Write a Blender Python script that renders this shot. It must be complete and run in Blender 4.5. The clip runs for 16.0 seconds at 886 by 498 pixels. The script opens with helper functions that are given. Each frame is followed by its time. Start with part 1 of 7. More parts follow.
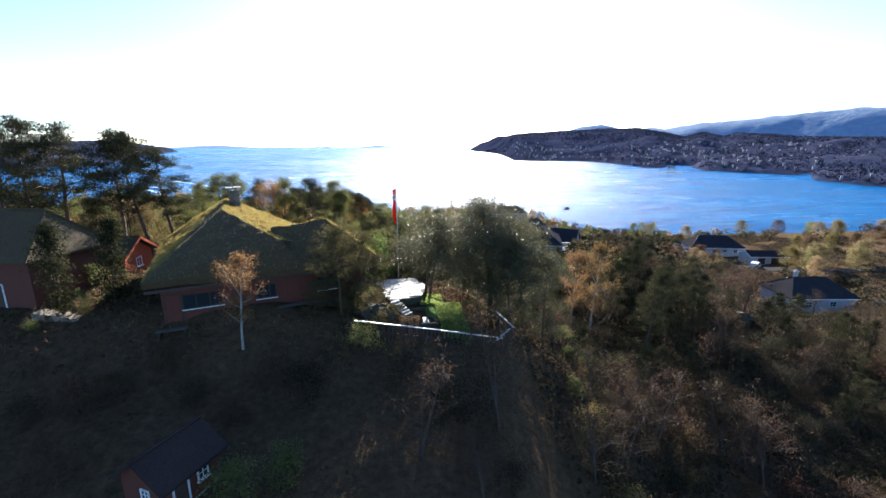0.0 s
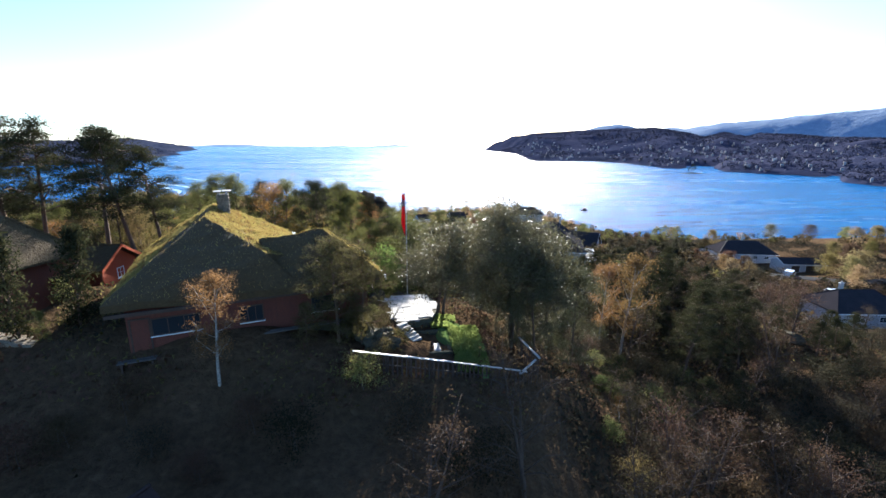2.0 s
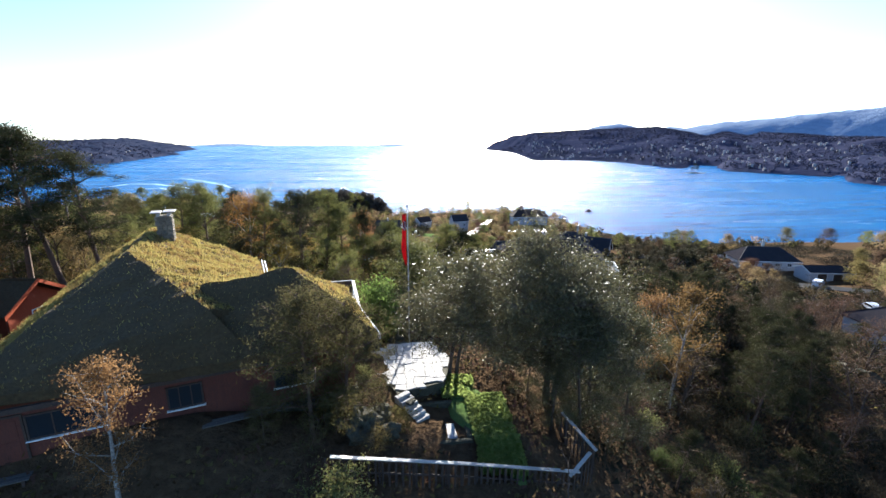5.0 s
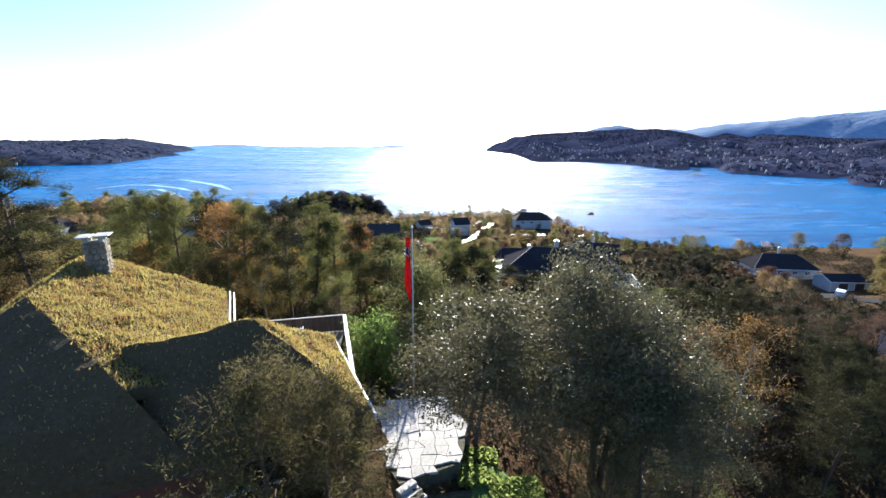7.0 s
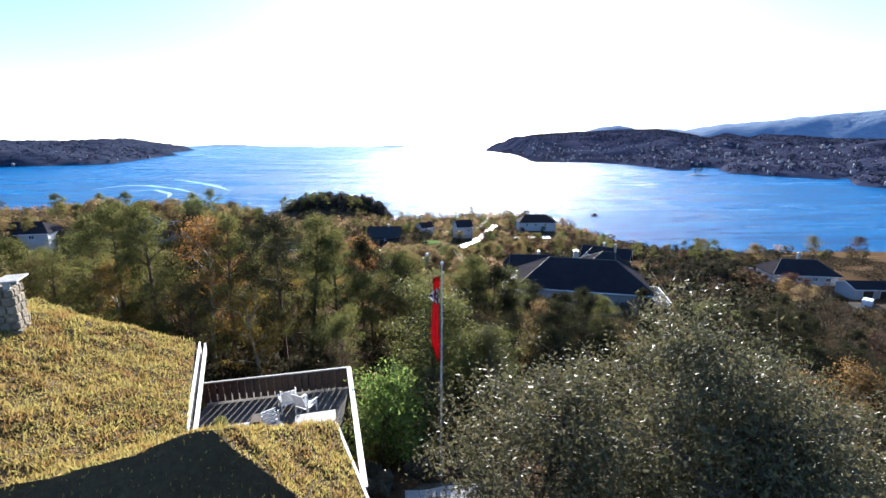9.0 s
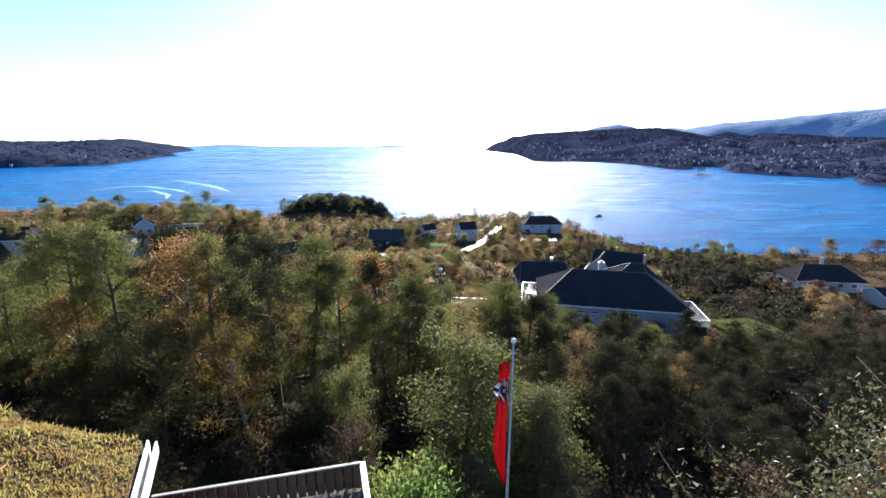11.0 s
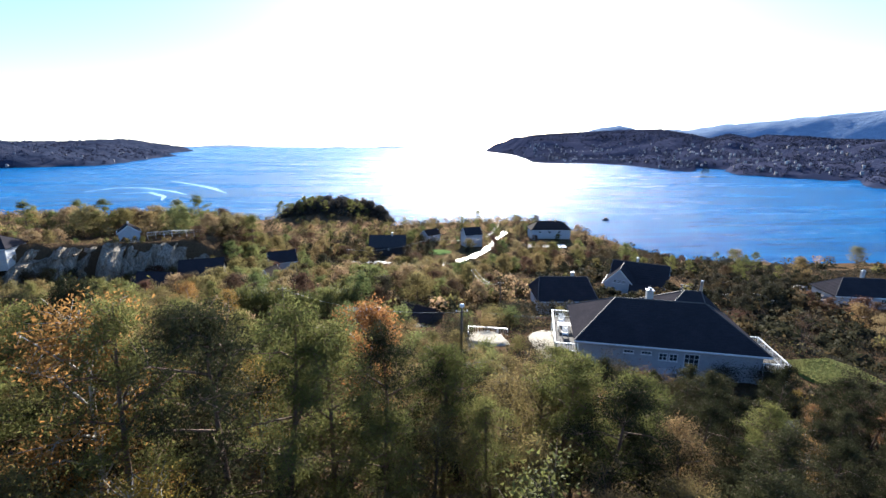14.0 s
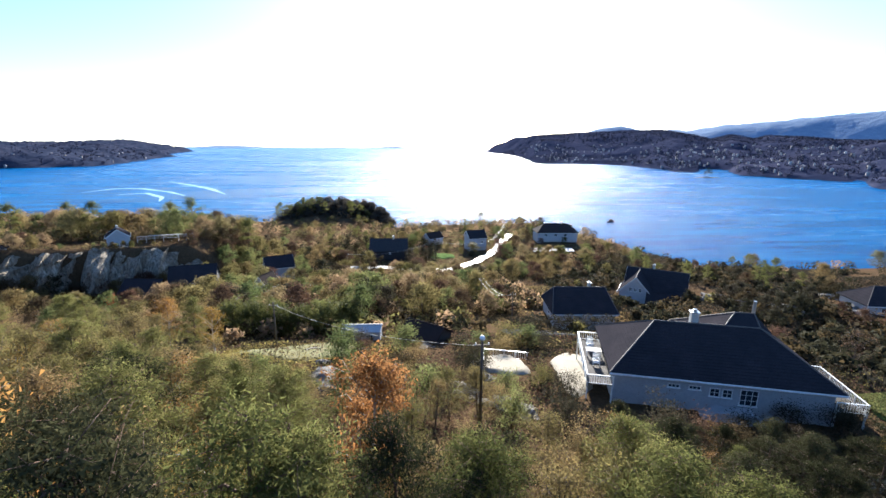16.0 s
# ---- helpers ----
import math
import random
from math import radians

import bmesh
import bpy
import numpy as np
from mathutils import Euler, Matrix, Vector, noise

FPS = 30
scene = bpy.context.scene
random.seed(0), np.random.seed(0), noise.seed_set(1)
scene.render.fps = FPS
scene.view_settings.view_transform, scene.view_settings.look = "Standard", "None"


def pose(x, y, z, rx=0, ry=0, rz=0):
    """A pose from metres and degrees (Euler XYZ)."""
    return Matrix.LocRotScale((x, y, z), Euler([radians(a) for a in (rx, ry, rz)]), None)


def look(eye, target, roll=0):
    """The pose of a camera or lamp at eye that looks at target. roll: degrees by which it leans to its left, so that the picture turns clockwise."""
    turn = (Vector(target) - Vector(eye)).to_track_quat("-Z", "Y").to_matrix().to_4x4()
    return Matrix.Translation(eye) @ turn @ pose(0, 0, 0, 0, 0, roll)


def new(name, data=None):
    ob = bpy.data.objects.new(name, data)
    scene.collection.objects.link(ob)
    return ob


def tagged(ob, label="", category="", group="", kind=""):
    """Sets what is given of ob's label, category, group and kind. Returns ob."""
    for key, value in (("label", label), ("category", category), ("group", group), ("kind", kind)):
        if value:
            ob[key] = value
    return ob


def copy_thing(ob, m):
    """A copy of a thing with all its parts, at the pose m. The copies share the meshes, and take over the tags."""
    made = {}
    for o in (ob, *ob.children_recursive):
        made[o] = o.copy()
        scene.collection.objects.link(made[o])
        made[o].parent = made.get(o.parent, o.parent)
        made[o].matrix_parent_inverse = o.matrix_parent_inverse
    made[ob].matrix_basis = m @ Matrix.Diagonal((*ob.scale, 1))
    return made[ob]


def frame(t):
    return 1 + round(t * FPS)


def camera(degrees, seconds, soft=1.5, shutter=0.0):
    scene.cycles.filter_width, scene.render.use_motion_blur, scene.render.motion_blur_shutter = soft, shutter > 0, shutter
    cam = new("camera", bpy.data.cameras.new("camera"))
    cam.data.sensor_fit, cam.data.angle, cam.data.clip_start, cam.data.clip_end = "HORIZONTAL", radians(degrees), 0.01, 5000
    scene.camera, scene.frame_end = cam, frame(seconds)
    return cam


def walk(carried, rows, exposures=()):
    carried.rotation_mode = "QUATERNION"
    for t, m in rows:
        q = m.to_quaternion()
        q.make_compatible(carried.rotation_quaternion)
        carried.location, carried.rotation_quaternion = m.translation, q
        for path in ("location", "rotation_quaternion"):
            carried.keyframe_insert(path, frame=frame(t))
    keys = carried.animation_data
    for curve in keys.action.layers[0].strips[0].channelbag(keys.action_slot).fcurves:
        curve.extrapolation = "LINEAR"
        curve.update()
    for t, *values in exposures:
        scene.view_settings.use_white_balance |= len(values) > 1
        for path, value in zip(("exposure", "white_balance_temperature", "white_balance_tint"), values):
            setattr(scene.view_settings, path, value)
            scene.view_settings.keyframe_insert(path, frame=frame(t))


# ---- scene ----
cam = camera(89.8, 16.0)
PATH = [
    (0, (0.304, -0.325, 61.34), (0.597, 1.596, 60.868), -0.0),
    (0.5, (0.579, 0.936, 61.307), (0.843, 2.861, 60.834), 0.1),
    (1, (0.753, 2.243, 61.278), (0.998, 4.171, 60.805), 0.1),
    (1.5, (0.925, 3.549, 61.268), (1.16, 5.478, 60.795), 0.2),
    (2, (1.027, 4.883, 61.274), (1.257, 6.813, 60.799), 0.2),
    (2.5, (1.161, 6.376, 61.269), (1.39, 8.306, 60.795), 0.1),
    (3, (1.262, 7.965, 61.33), (1.488, 9.895, 60.856), 0.1),
    (3.5, (1.264, 9.358, 61.368), (1.489, 11.288, 60.892), 0.1),
    (4, (1.213, 11.014, 61.469), (1.44, 12.944, 60.993), 0.2),
    (4.2, (1.184, 11.602, 61.49), (1.411, 13.531, 61.013), 0.2),
    (6.3, (1.44, 18.331, 61.523), (1.675, 20.259, 61.046), 0.1),
    (6.5, (1.419, 18.968, 61.53), (1.651, 20.898, 61.057), 0.2),
    (7, (1.261, 20.554, 61.595), (1.493, 22.484, 61.123), 0.3),
    (7.5, (1.092, 22.109, 61.661), (1.326, 24.039, 61.19), 0.3),
    (8, (0.888, 23.685, 61.705), (1.123, 25.615, 61.233), 0.3),
    (8.5, (0.659, 25.279, 61.738), (0.894, 27.209, 61.268), 0.3),
    (9, (0.431, 26.882, 61.785), (0.666, 28.811, 61.313), 0.3),
    (9.2, (0.39, 27.501, 61.791), (0.622, 29.431, 61.323), 0.1),
    (11.3, (-0.682, 34.312, 61.997), (-0.446, 36.241, 61.523), 0.2),
    (11.5, (-0.753, 34.976, 61.988), (-0.515, 36.905, 61.516), 0.3),
    (12, (-0.894, 36.843, 62.001), (-0.656, 38.772, 61.530), 0.3),
    (12.5, (-0.980, 38.537, 62.037), (-0.742, 40.466, 61.566), 0.3),
    (13, (-1.136, 40.420, 62.072), (-0.898, 42.349, 61.602), 0.3),
    (13.5, (-1.186, 42.238, 62.149), (-0.948, 44.167, 61.679), 0.3),
    (14, (-1.345, 44.213, 62.204), (-1.108, 46.143, 61.734), 0.3),
    (14.5, (-1.389, 46.002, 62.203), (-1.151, 47.932, 61.733), 0.3),
    (15, (-1.480, 47.925, 62.197), (-1.245, 49.855, 61.728), 0.2),
    (15.5, (-1.599, 49.686, 62.137), (-1.363, 51.616, 61.667), 0.2),
    (16, (-1.695, 51.484, 62.033), (-1.460, 53.414, 61.565), 0.3),
]
walk(cam, [(t, look(eye, target, roll)) for t, eye, target, roll in PATH],
     exposures=[(0, 2.24, 6100, 9), (16, 2.18, 6050, 9)])

# ---- world, sun ----
SUN_EL, SUN_AZ = radians(21), radians(12.5)      # azimuth measured from +Y towards +X
world = bpy.data.worlds.new("world")
scene.world = world
world.use_nodes = True
wn = world.node_tree.nodes
sky = wn.new("ShaderNodeTexSky")
sky.sky_type, sky.sun_disc = "NISHITA", False
sky.sun_elevation, sky.sun_rotation = SUN_EL, SUN_AZ
sky.air_density, sky.dust_density, sky.ozone_density = 0.85, 0.35, 5.0
wn["Background"].inputs["Strength"].default_value = 0.078
world.node_tree.links.new(sky.outputs[0], wn["Background"].inputs[0])
sun = new("sun", bpy.data.lights.new("sun", "SUN"))
sun.data.energy, sun.data.angle, sun.data.color = 5.0, radians(0.6), (1.0, 0.93, 0.82)
to_sun = Vector((math.sin(SUN_AZ) * math.cos(SUN_EL), math.cos(SUN_AZ) * math.cos(SUN_EL), math.sin(SUN_EL)))
sun.matrix_world = look(to_sun * 200, (0, 0, 0))

# ---- materials ----
def nodes_of(name):
    m = bpy.data.materials.new(name)
    m.use_nodes = True
    return m, m.node_tree.nodes, m.node_tree.links, m.node_tree.nodes["Principled BSDF"]


def mixcol(n, l, fac, a, b, blend="MIX"):
    x = n.new("ShaderNodeMix")
    x.data_type, x.blend_type = "RGBA", blend
    for socket, v in ((x.inputs[0], fac), (x.inputs[6], a), (x.inputs[7], b)):
        if isinstance(v, tuple):
            socket.default_value = (*v, 1)
        elif isinstance(v, (int, float)):
            socket.default_value = v
        else:
            l.new(v, socket)
    return x.outputs[2]


def noise_of(n, l, scale, detail=4.0, rough=0.6, coord="Object", stretch=None):
    tc = n.new("ShaderNodeTexCoord")
    t = n.new("ShaderNodeTexNoise")
    t.inputs["Scale"].default_value, t.inputs["Detail"].default_value, t.inputs["Roughness"].default_value = scale, detail, rough
    if stretch:
        mp = n.new("ShaderNodeMapping")
        mp.inputs["Scale"].default_value = stretch
        l.new(tc.outputs[coord], mp.inputs[0])
        l.new(mp.outputs[0], t.inputs["Vector"])
    else:
        l.new(tc.outputs[coord], t.inputs["Vector"])
    return t.outputs["Fac"]


def ramp(n, l, fac, lo, hi):
    r = n.new("ShaderNodeMapRange")
    r.inputs[1].default_value, r.inputs[2].default_value = lo, hi
    l.new(fac, r.inputs[0])
    return r.outputs[0]


def surface(name, c1, c2, c3=None, scale=1.0, fine=12.0, rough=0.8, bump=0.4, dist=0.02, metal=0.0, spec=0.3, stretch=None, vary=0.0):
    """A surface of two colours in large patches, a third in fine grain, with relief."""
    m, n, l, p = nodes_of(name)
    big = ramp(n, l, noise_of(n, l, scale, 5, 0.6, stretch=stretch), 0.35, 0.65)
    small = ramp(n, l, noise_of(n, l, fine, 6, 0.65, stretch=stretch), 0.35, 0.7)
    col = mixcol(n, l, big, c1, c2)
    col = mixcol(n, l, small, col, c3 if c3 else tuple(0.6 * v for v in c1))
    if vary:
        oi = n.new("ShaderNodeObjectInfo")
        hs = n.new("ShaderNodeHueSaturation")
        mr = n.new("ShaderNodeMapRange")
        mr.inputs[3].default_value, mr.inputs[4].default_value = 1 - vary, 1 + vary
        l.new(oi.outputs["Random"], mr.inputs[0])
        l.new(mr.outputs[0], hs.inputs["Value"])
        l.new(col, hs.inputs["Color"])
        col = hs.outputs[0]
    l.new(col, p.inputs["Base Color"])
    p.inputs["Roughness"].default_value, p.inputs["Metallic"].default_value = rough, metal
    p.inputs["Specular IOR Level"].default_value = spec
    b = n.new("ShaderNodeBump")
    b.inputs["Strength"].default_value, b.inputs["Distance"].default_value = bump, dist
    l.new(small, b.inputs["Height"])
    l.new(b.outputs[0], p.inputs["Normal"])
    return m


def leaf_material(name, c1, c2, c3, through_light=0.45, rough=0.9, hue=0.03, spec=0.03, patches=None):
    """Leaves: colour varies leaf by leaf and tree by tree; light shines through them."""
    m, n, l, p = nodes_of(name)
    geo = n.new("ShaderNodeNewGeometry")
    oi = n.new("ShaderNodeObjectInfo")
    cr = n.new("ShaderNodeValToRGB")
    c1, c3 = (tuple(0.55 * a + 0.45 * b for a, b in zip(c, c2)) for c in (c1, c3))
    cr.color_ramp.elements[0].color, cr.color_ramp.elements[1].color = (*c1, 1), (*c3, 1)
    e = cr.color_ramp.elements.new(0.55)
    e.color = (*c2, 1)
    l.new(geo.outputs["Random Per Island"], cr.inputs[0])
    leaf_col = cr.outputs[0]
    if patches:
        leaf_col = mixcol(n, l, ramp(n, l, noise_of(n, l, patches[1], 4, 0.6), 0.42, 0.62), leaf_col, patches[0])
    hs = n.new("ShaderNodeHueSaturation")
    mr = n.new("ShaderNodeMapRange")
    mr.inputs[3].default_value, mr.inputs[4].default_value = 0.5 - hue, 0.5 + hue
    mv = n.new("ShaderNodeMapRange")
    mv.inputs[3].default_value, mv.inputs[4].default_value = 1.3, 0.7
    l.new(oi.outputs["Random"], mr.inputs[0])
    l.new(oi.outputs["Random"], mv.inputs[0])
    l.new(mr.outputs[0], hs.inputs["Hue"])
    l.new(mv.outputs[0], hs.inputs["Value"])
    l.new(leaf_col, hs.inputs["Color"])
    l.new(hs.outputs[0], p.inputs["Base Color"])
    p.inputs["Roughness"].default_value, p.inputs["Specular IOR Level"].default_value = rough, spec
    tr = n.new("ShaderNodeBsdfTranslucent")
    l.new(hs.outputs[0], tr.inputs[0])
    mx = n.new("ShaderNodeMixShader")
    mx.inputs[0].default_value = through_light
    l.new(p.outputs[0], mx.inputs[1])
    l.new(tr.outputs[0], mx.inputs[2])
    l.new(mx.outputs[0], n["Material Output"].inputs[0])
    return m


M_GROUND = surface("heath_soil", (0.090, 0.060, 0.034), (0.115, 0.073, 0.042), (0.056, 0.037, 0.023), 0.16, 2.2, 1.0, 0.9, 0.25, spec=0.0)
M_GRASS = surface("lawn", (0.090, 0.144, 0.046), (0.123, 0.163, 0.058), (0.060, 0.093, 0.031), 0.5, 14, 1.0, 0.8, 0.05, spec=0.0)
M_ROCK = surface("grey_rock", (0.22, 0.20, 0.18), (0.32, 0.29, 0.26), (0.12, 0.11, 0.09), 0.5, 3.5, 0.95, 1.0, 0.12, spec=0.08)
# Rock tones vary; the pale vertical streaks are slanting sunlight put into the colour.
M_CLIFF = surface("cliff_rock", (0.230, 0.185, 0.140), (0.460, 0.390, 0.310), (0.085, 0.068, 0.046), 0.12, 0.9, 0.95, 1.0, 0.3, spec=0.1, stretch=(1.9, 1.9, 0.28))
M_BARK = surface("pine_bark", (0.10, 0.065, 0.045), (0.16, 0.09, 0.055), (0.05, 0.035, 0.028), 3, 18, 0.9, 0.7, 0.03)
M_BIRCH = surface("birch_bark", (0.42, 0.40, 0.36), (0.30, 0.28, 0.25), (0.08, 0.07, 0.06), 2, 9, 0.8, 0.4, 0.01)
M_TWIG = surface("brown_twigs", (0.07, 0.05, 0.04), (0.10, 0.07, 0.05), None, 3, 18, 0.9, 0.4, 0.02)
M_NEEDLE = leaf_material("pine_needles", (0.080, 0.088, 0.030), (0.118, 0.120, 0.040), (0.178, 0.146, 0.055), 0.55, 0.9, 0.015, 0.0)
M_GREEN = leaf_material("green_leaves", (0.090, 0.112, 0.040), (0.125, 0.140, 0.050), (0.180, 0.165, 0.066), 0.55)
M_YELLOW = leaf_material("yellow_leaves", (0.208, 0.130, 0.036), (0.277, 0.166, 0.046), (0.130, 0.100, 0.031), 0.52)
M_GOLD = leaf_material("golden_leaves", (0.165, 0.132, 0.064), (0.225, 0.170, 0.085), (0.125, 0.112, 0.052), 0.55)
M_ORANGE = leaf_material("orange_leaves", (0.155, 0.083, 0.036), (0.218, 0.124, 0.052), (0.112, 0.070, 0.032), 0.52, hue=0.01)
M_AMBER = leaf_material("amber_leaves", (0.200, 0.105, 0.034), (0.270, 0.145, 0.046), (0.150, 0.075, 0.028), 0.52)
M_BROWNPINE = leaf_material("brownish_pine_needles", (0.066, 0.064, 0.028), (0.096, 0.084, 0.037), (0.140, 0.108, 0.050), 0.48, 0.9, 0.01, 0.0)
M_LIME = leaf_material("bright_green_leaves", (0.110, 0.165, 0.040), (0.150, 0.215, 0.052), (0.200, 0.230, 0.068), 0.55)
M_BROWN = leaf_material("brown_leaves", (0.063, 0.040, 0.024), (0.088, 0.056, 0.033), (0.048, 0.042, 0.025), 0.40)
M_OLIVE = leaf_material("olive_leaves", (0.105, 0.088, 0.036), (0.150, 0.120, 0.048), (0.215, 0.150, 0.062), 0.55)
M_DARKLEAF = leaf_material("dark_glossy_leaves", (0.042, 0.046, 0.024), (0.072, 0.070, 0.033), (0.118, 0.104, 0.050), 0.36, 0.45, 0.02, 0.14)
# Deep green scrub, kept near black to darken slopes that lie in shade.
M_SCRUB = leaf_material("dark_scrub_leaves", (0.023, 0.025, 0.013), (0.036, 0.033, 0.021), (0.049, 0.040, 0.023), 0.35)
# Bluish needles: the leaf colour carries the haze of distance.
M_FARTREE = leaf_material("hazed_far_conifers", (0.020, 0.026, 0.048), (0.028, 0.033, 0.058), (0.042, 0.042, 0.066), 0.12, 0.8, 0.01, 0.0)
M_GLOSS = leaf_material("glossy_evergreen_leaves", (0.062, 0.070, 0.022), (0.090, 0.094, 0.030), (0.135, 0.128, 0.044), 0.45, 0.55, 0.01, 0.06)
# Darker copy of the pine needles, for crowns that are shaded or backlit.
M_DARKPINE = leaf_material("shade_tone_pine_needles", (0.024, 0.028, 0.014), (0.036, 0.037, 0.018), (0.050, 0.046, 0.023), 0.24, 0.9, 0.015, 0.0)
M_LAWN = leaf_material("lawn_blades", (0.190, 0.242, 0.070), (0.250, 0.295, 0.085), (0.315, 0.322, 0.110), 0.68)
M_HEADLAND = leaf_material("headland_conifers", (0.050, 0.045, 0.040), (0.066, 0.058, 0.048), (0.085, 0.070, 0.056), 0.35, 0.9, 0.01, 0.0)
M_RED = leaf_material("red_leaves", (0.25, 0.03, 0.01), (0.3, 0.06, 0.02), (0.18, 0.02, 0.01), 0.4, 0.5)
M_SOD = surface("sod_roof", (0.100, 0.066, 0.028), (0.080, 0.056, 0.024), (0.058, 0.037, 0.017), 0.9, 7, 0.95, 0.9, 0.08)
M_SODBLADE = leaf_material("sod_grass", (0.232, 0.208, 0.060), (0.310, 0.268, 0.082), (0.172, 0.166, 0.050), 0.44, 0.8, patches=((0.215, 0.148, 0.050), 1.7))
M_WHITE = surface("white_painted_boards", (0.42, 0.42, 0.43), (0.37, 0.37, 0.38), (0.32, 0.32, 0.33), 0.8, 5, 0.55, 0.15, 0.01)
M_WHITETRIM = surface("white_trim_paint", (0.82, 0.82, 0.80), (0.76, 0.76, 0.74), None, 2, 9, 0.5, 0.1, 0.005)
# Held dark for shaded walls; the cabin's sunny gable has a brighter red.
M_REDWOOD = surface("red_stained_boards", (0.11, 0.034, 0.022), (0.14, 0.042, 0.025), (0.07, 0.025, 0.018), 1.0, 9, 0.75, 0.35, 0.01, stretch=(6, 6, 0.6))
M_BROWNWOOD = surface("dark_brown_boards", (0.06, 0.04, 0.03), (0.085, 0.055, 0.04), (0.035, 0.025, 0.02), 1.0, 9, 0.75, 0.35, 0.01)
M_DARKHOUSE = surface("dark_stained_boards", (0.03, 0.028, 0.03), (0.045, 0.04, 0.04), None, 1.0, 9, 0.75, 0.3, 0.01)
M_DECK = surface("weathered_deck_boards", (0.125, 0.112, 0.100), (0.095, 0.086, 0.076), (0.060, 0.053, 0.048), 1.0, 14, 0.85, 0.4, 0.01, spec=0.15, vary=0.2)
# Paler than the deck wood: sunlight on the rails is in this colour.
M_RAIL = surface("sunlit_tone_rail", (0.42, 0.395, 0.36), (0.36, 0.34, 0.31), (0.26, 0.245, 0.22), 1.0, 14, 0.38, 0.4, 0.01, spec=0.5)
M_TILE = surface("dark_roof_tiles", (0.031, 0.029, 0.034), (0.044, 0.039, 0.044), (0.022, 0.021, 0.023), 0.5, 9, 0.95, 0.3, 0.02, spec=0.0)
# Ridge tiles are paler than the roof to show sunlight along the ridges.
M_RIDGE = surface("sunlit_tone_ridge_tiles", (0.13, 0.11, 0.10), (0.10, 0.085, 0.08), None, 0.8, 9, 0.7, 0.3, 0.02, spec=0.2)
M_TILEBROWN = surface("brown_roof_tiles", (0.049, 0.033, 0.029), (0.036, 0.026, 0.025), (0.026, 0.019, 0.018), 0.5, 9, 0.95, 0.3, 0.02, spec=0.05)
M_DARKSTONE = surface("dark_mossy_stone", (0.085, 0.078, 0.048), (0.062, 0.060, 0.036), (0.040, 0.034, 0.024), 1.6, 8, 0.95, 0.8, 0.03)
M_STONE = surface("stone_masonry", (0.220, 0.186, 0.139), (0.168, 0.138, 0.103), (0.097, 0.078, 0.057), 1.6, 8, 0.85, 0.8, 0.03, vary=0.25)
M_SLATE = surface("slate_flagstones", (0.345, 0.333, 0.322), (0.437, 0.414, 0.380), (0.230, 0.218, 0.207), 1.2, 8, 0.75, 0.5, 0.01, spec=0.15, vary=0.2)
M_CONCRETE = surface("concrete", (0.45, 0.43, 0.40), (0.38, 0.36, 0.33), (0.30, 0.28, 0.26), 1.0, 10, 0.85, 0.4, 0.01)
M_ASPHALT = surface("asphalt", (0.055, 0.055, 0.058), (0.075, 0.073, 0.07), (0.04, 0.04, 0.04), 0.4, 20, 0.95, 0.4, 0.01, spec=0.0)
# Paler and smoother than the other asphalt, so the coast road gleams.
M_ROAD = surface("glossy_coast_asphalt", (0.085, 0.083, 0.080), (0.11, 0.105, 0.10), (0.06, 0.06, 0.058), 0.4, 12, 0.55, 0.25, 0.01, spec=0.35)
M_GRAVEL = surface("pale_gravel", (0.38, 0.34, 0.27), (0.30, 0.27, 0.21), (0.22, 0.19, 0.15), 0.6, 12, 0.95, 0.6, 0.02, spec=0.05)
M_METAL = surface("galvanised_metal", (0.5, 0.5, 0.5), (0.42, 0.42, 0.43), None, 2, 20, 0.4, 0.1, 0.005, metal=0.9)
M_POLEPAINT = surface("weathered_pole_paint", (0.42, 0.42, 0.41), (0.34, 0.34, 0.33), None, 2, 9, 0.5, 0.1, 0.005)
M_POLEWOOD = surface("creosoted_pole", (0.10, 0.075, 0.055), (0.14, 0.11, 0.08), None, 2, 14, 0.85, 0.4, 0.01)
M_BLACK = surface("black_rubber", (0.02, 0.02, 0.02), (0.03, 0.03, 0.03), None, 2, 20, 0.6, 0.1, 0.005)
M_WIRE = surface("power_line_wire", (0.28, 0.27, 0.26), (0.22, 0.21, 0.20), None, 2, 20, 0.6, 0.1, 0.005, spec=0.25)
M_FLAGRED = surface("red_flag_cloth", (0.42, 0.012, 0.018), (0.34, 0.01, 0.015), None, 2, 20, 0.8, 0.2, 0.005)
M_FLAGWHITE = surface("white_flag_cloth", (0.75, 0.75, 0.75), (0.7, 0.7, 0.7), None, 2, 20, 0.8, 0.2, 0.005)
M_FLAGBLUE = surface("blue_flag_cloth", (0.01, 0.02, 0.14), (0.01, 0.02, 0.11), None, 2, 20, 0.8, 0.2, 0.005)
M_CARWHITE = surface("white_car_paint", (0.75, 0.76, 0.78), (0.7, 0.71, 0.73), None, 1, 9, 0.25, 0.02, 0.002, spec=0.5)
M_CARDARK = surface("dark_car_paint", (0.03, 0.035, 0.045), (0.04, 0.045, 0.055), None, 1, 9, 0.25, 0.02, 0.002, spec=0.5)


def glass_material():
    m, n, l, p = nodes_of("dark_window_glass")
    p.inputs["Base Color"].default_value = (0.02, 0.025, 0.03, 1)
    p.inputs["Roughness"].default_value = 0.06
    p.inputs["Specular IOR Level"].default_value = 0.6
    return m


M_GLASS = glass_material()


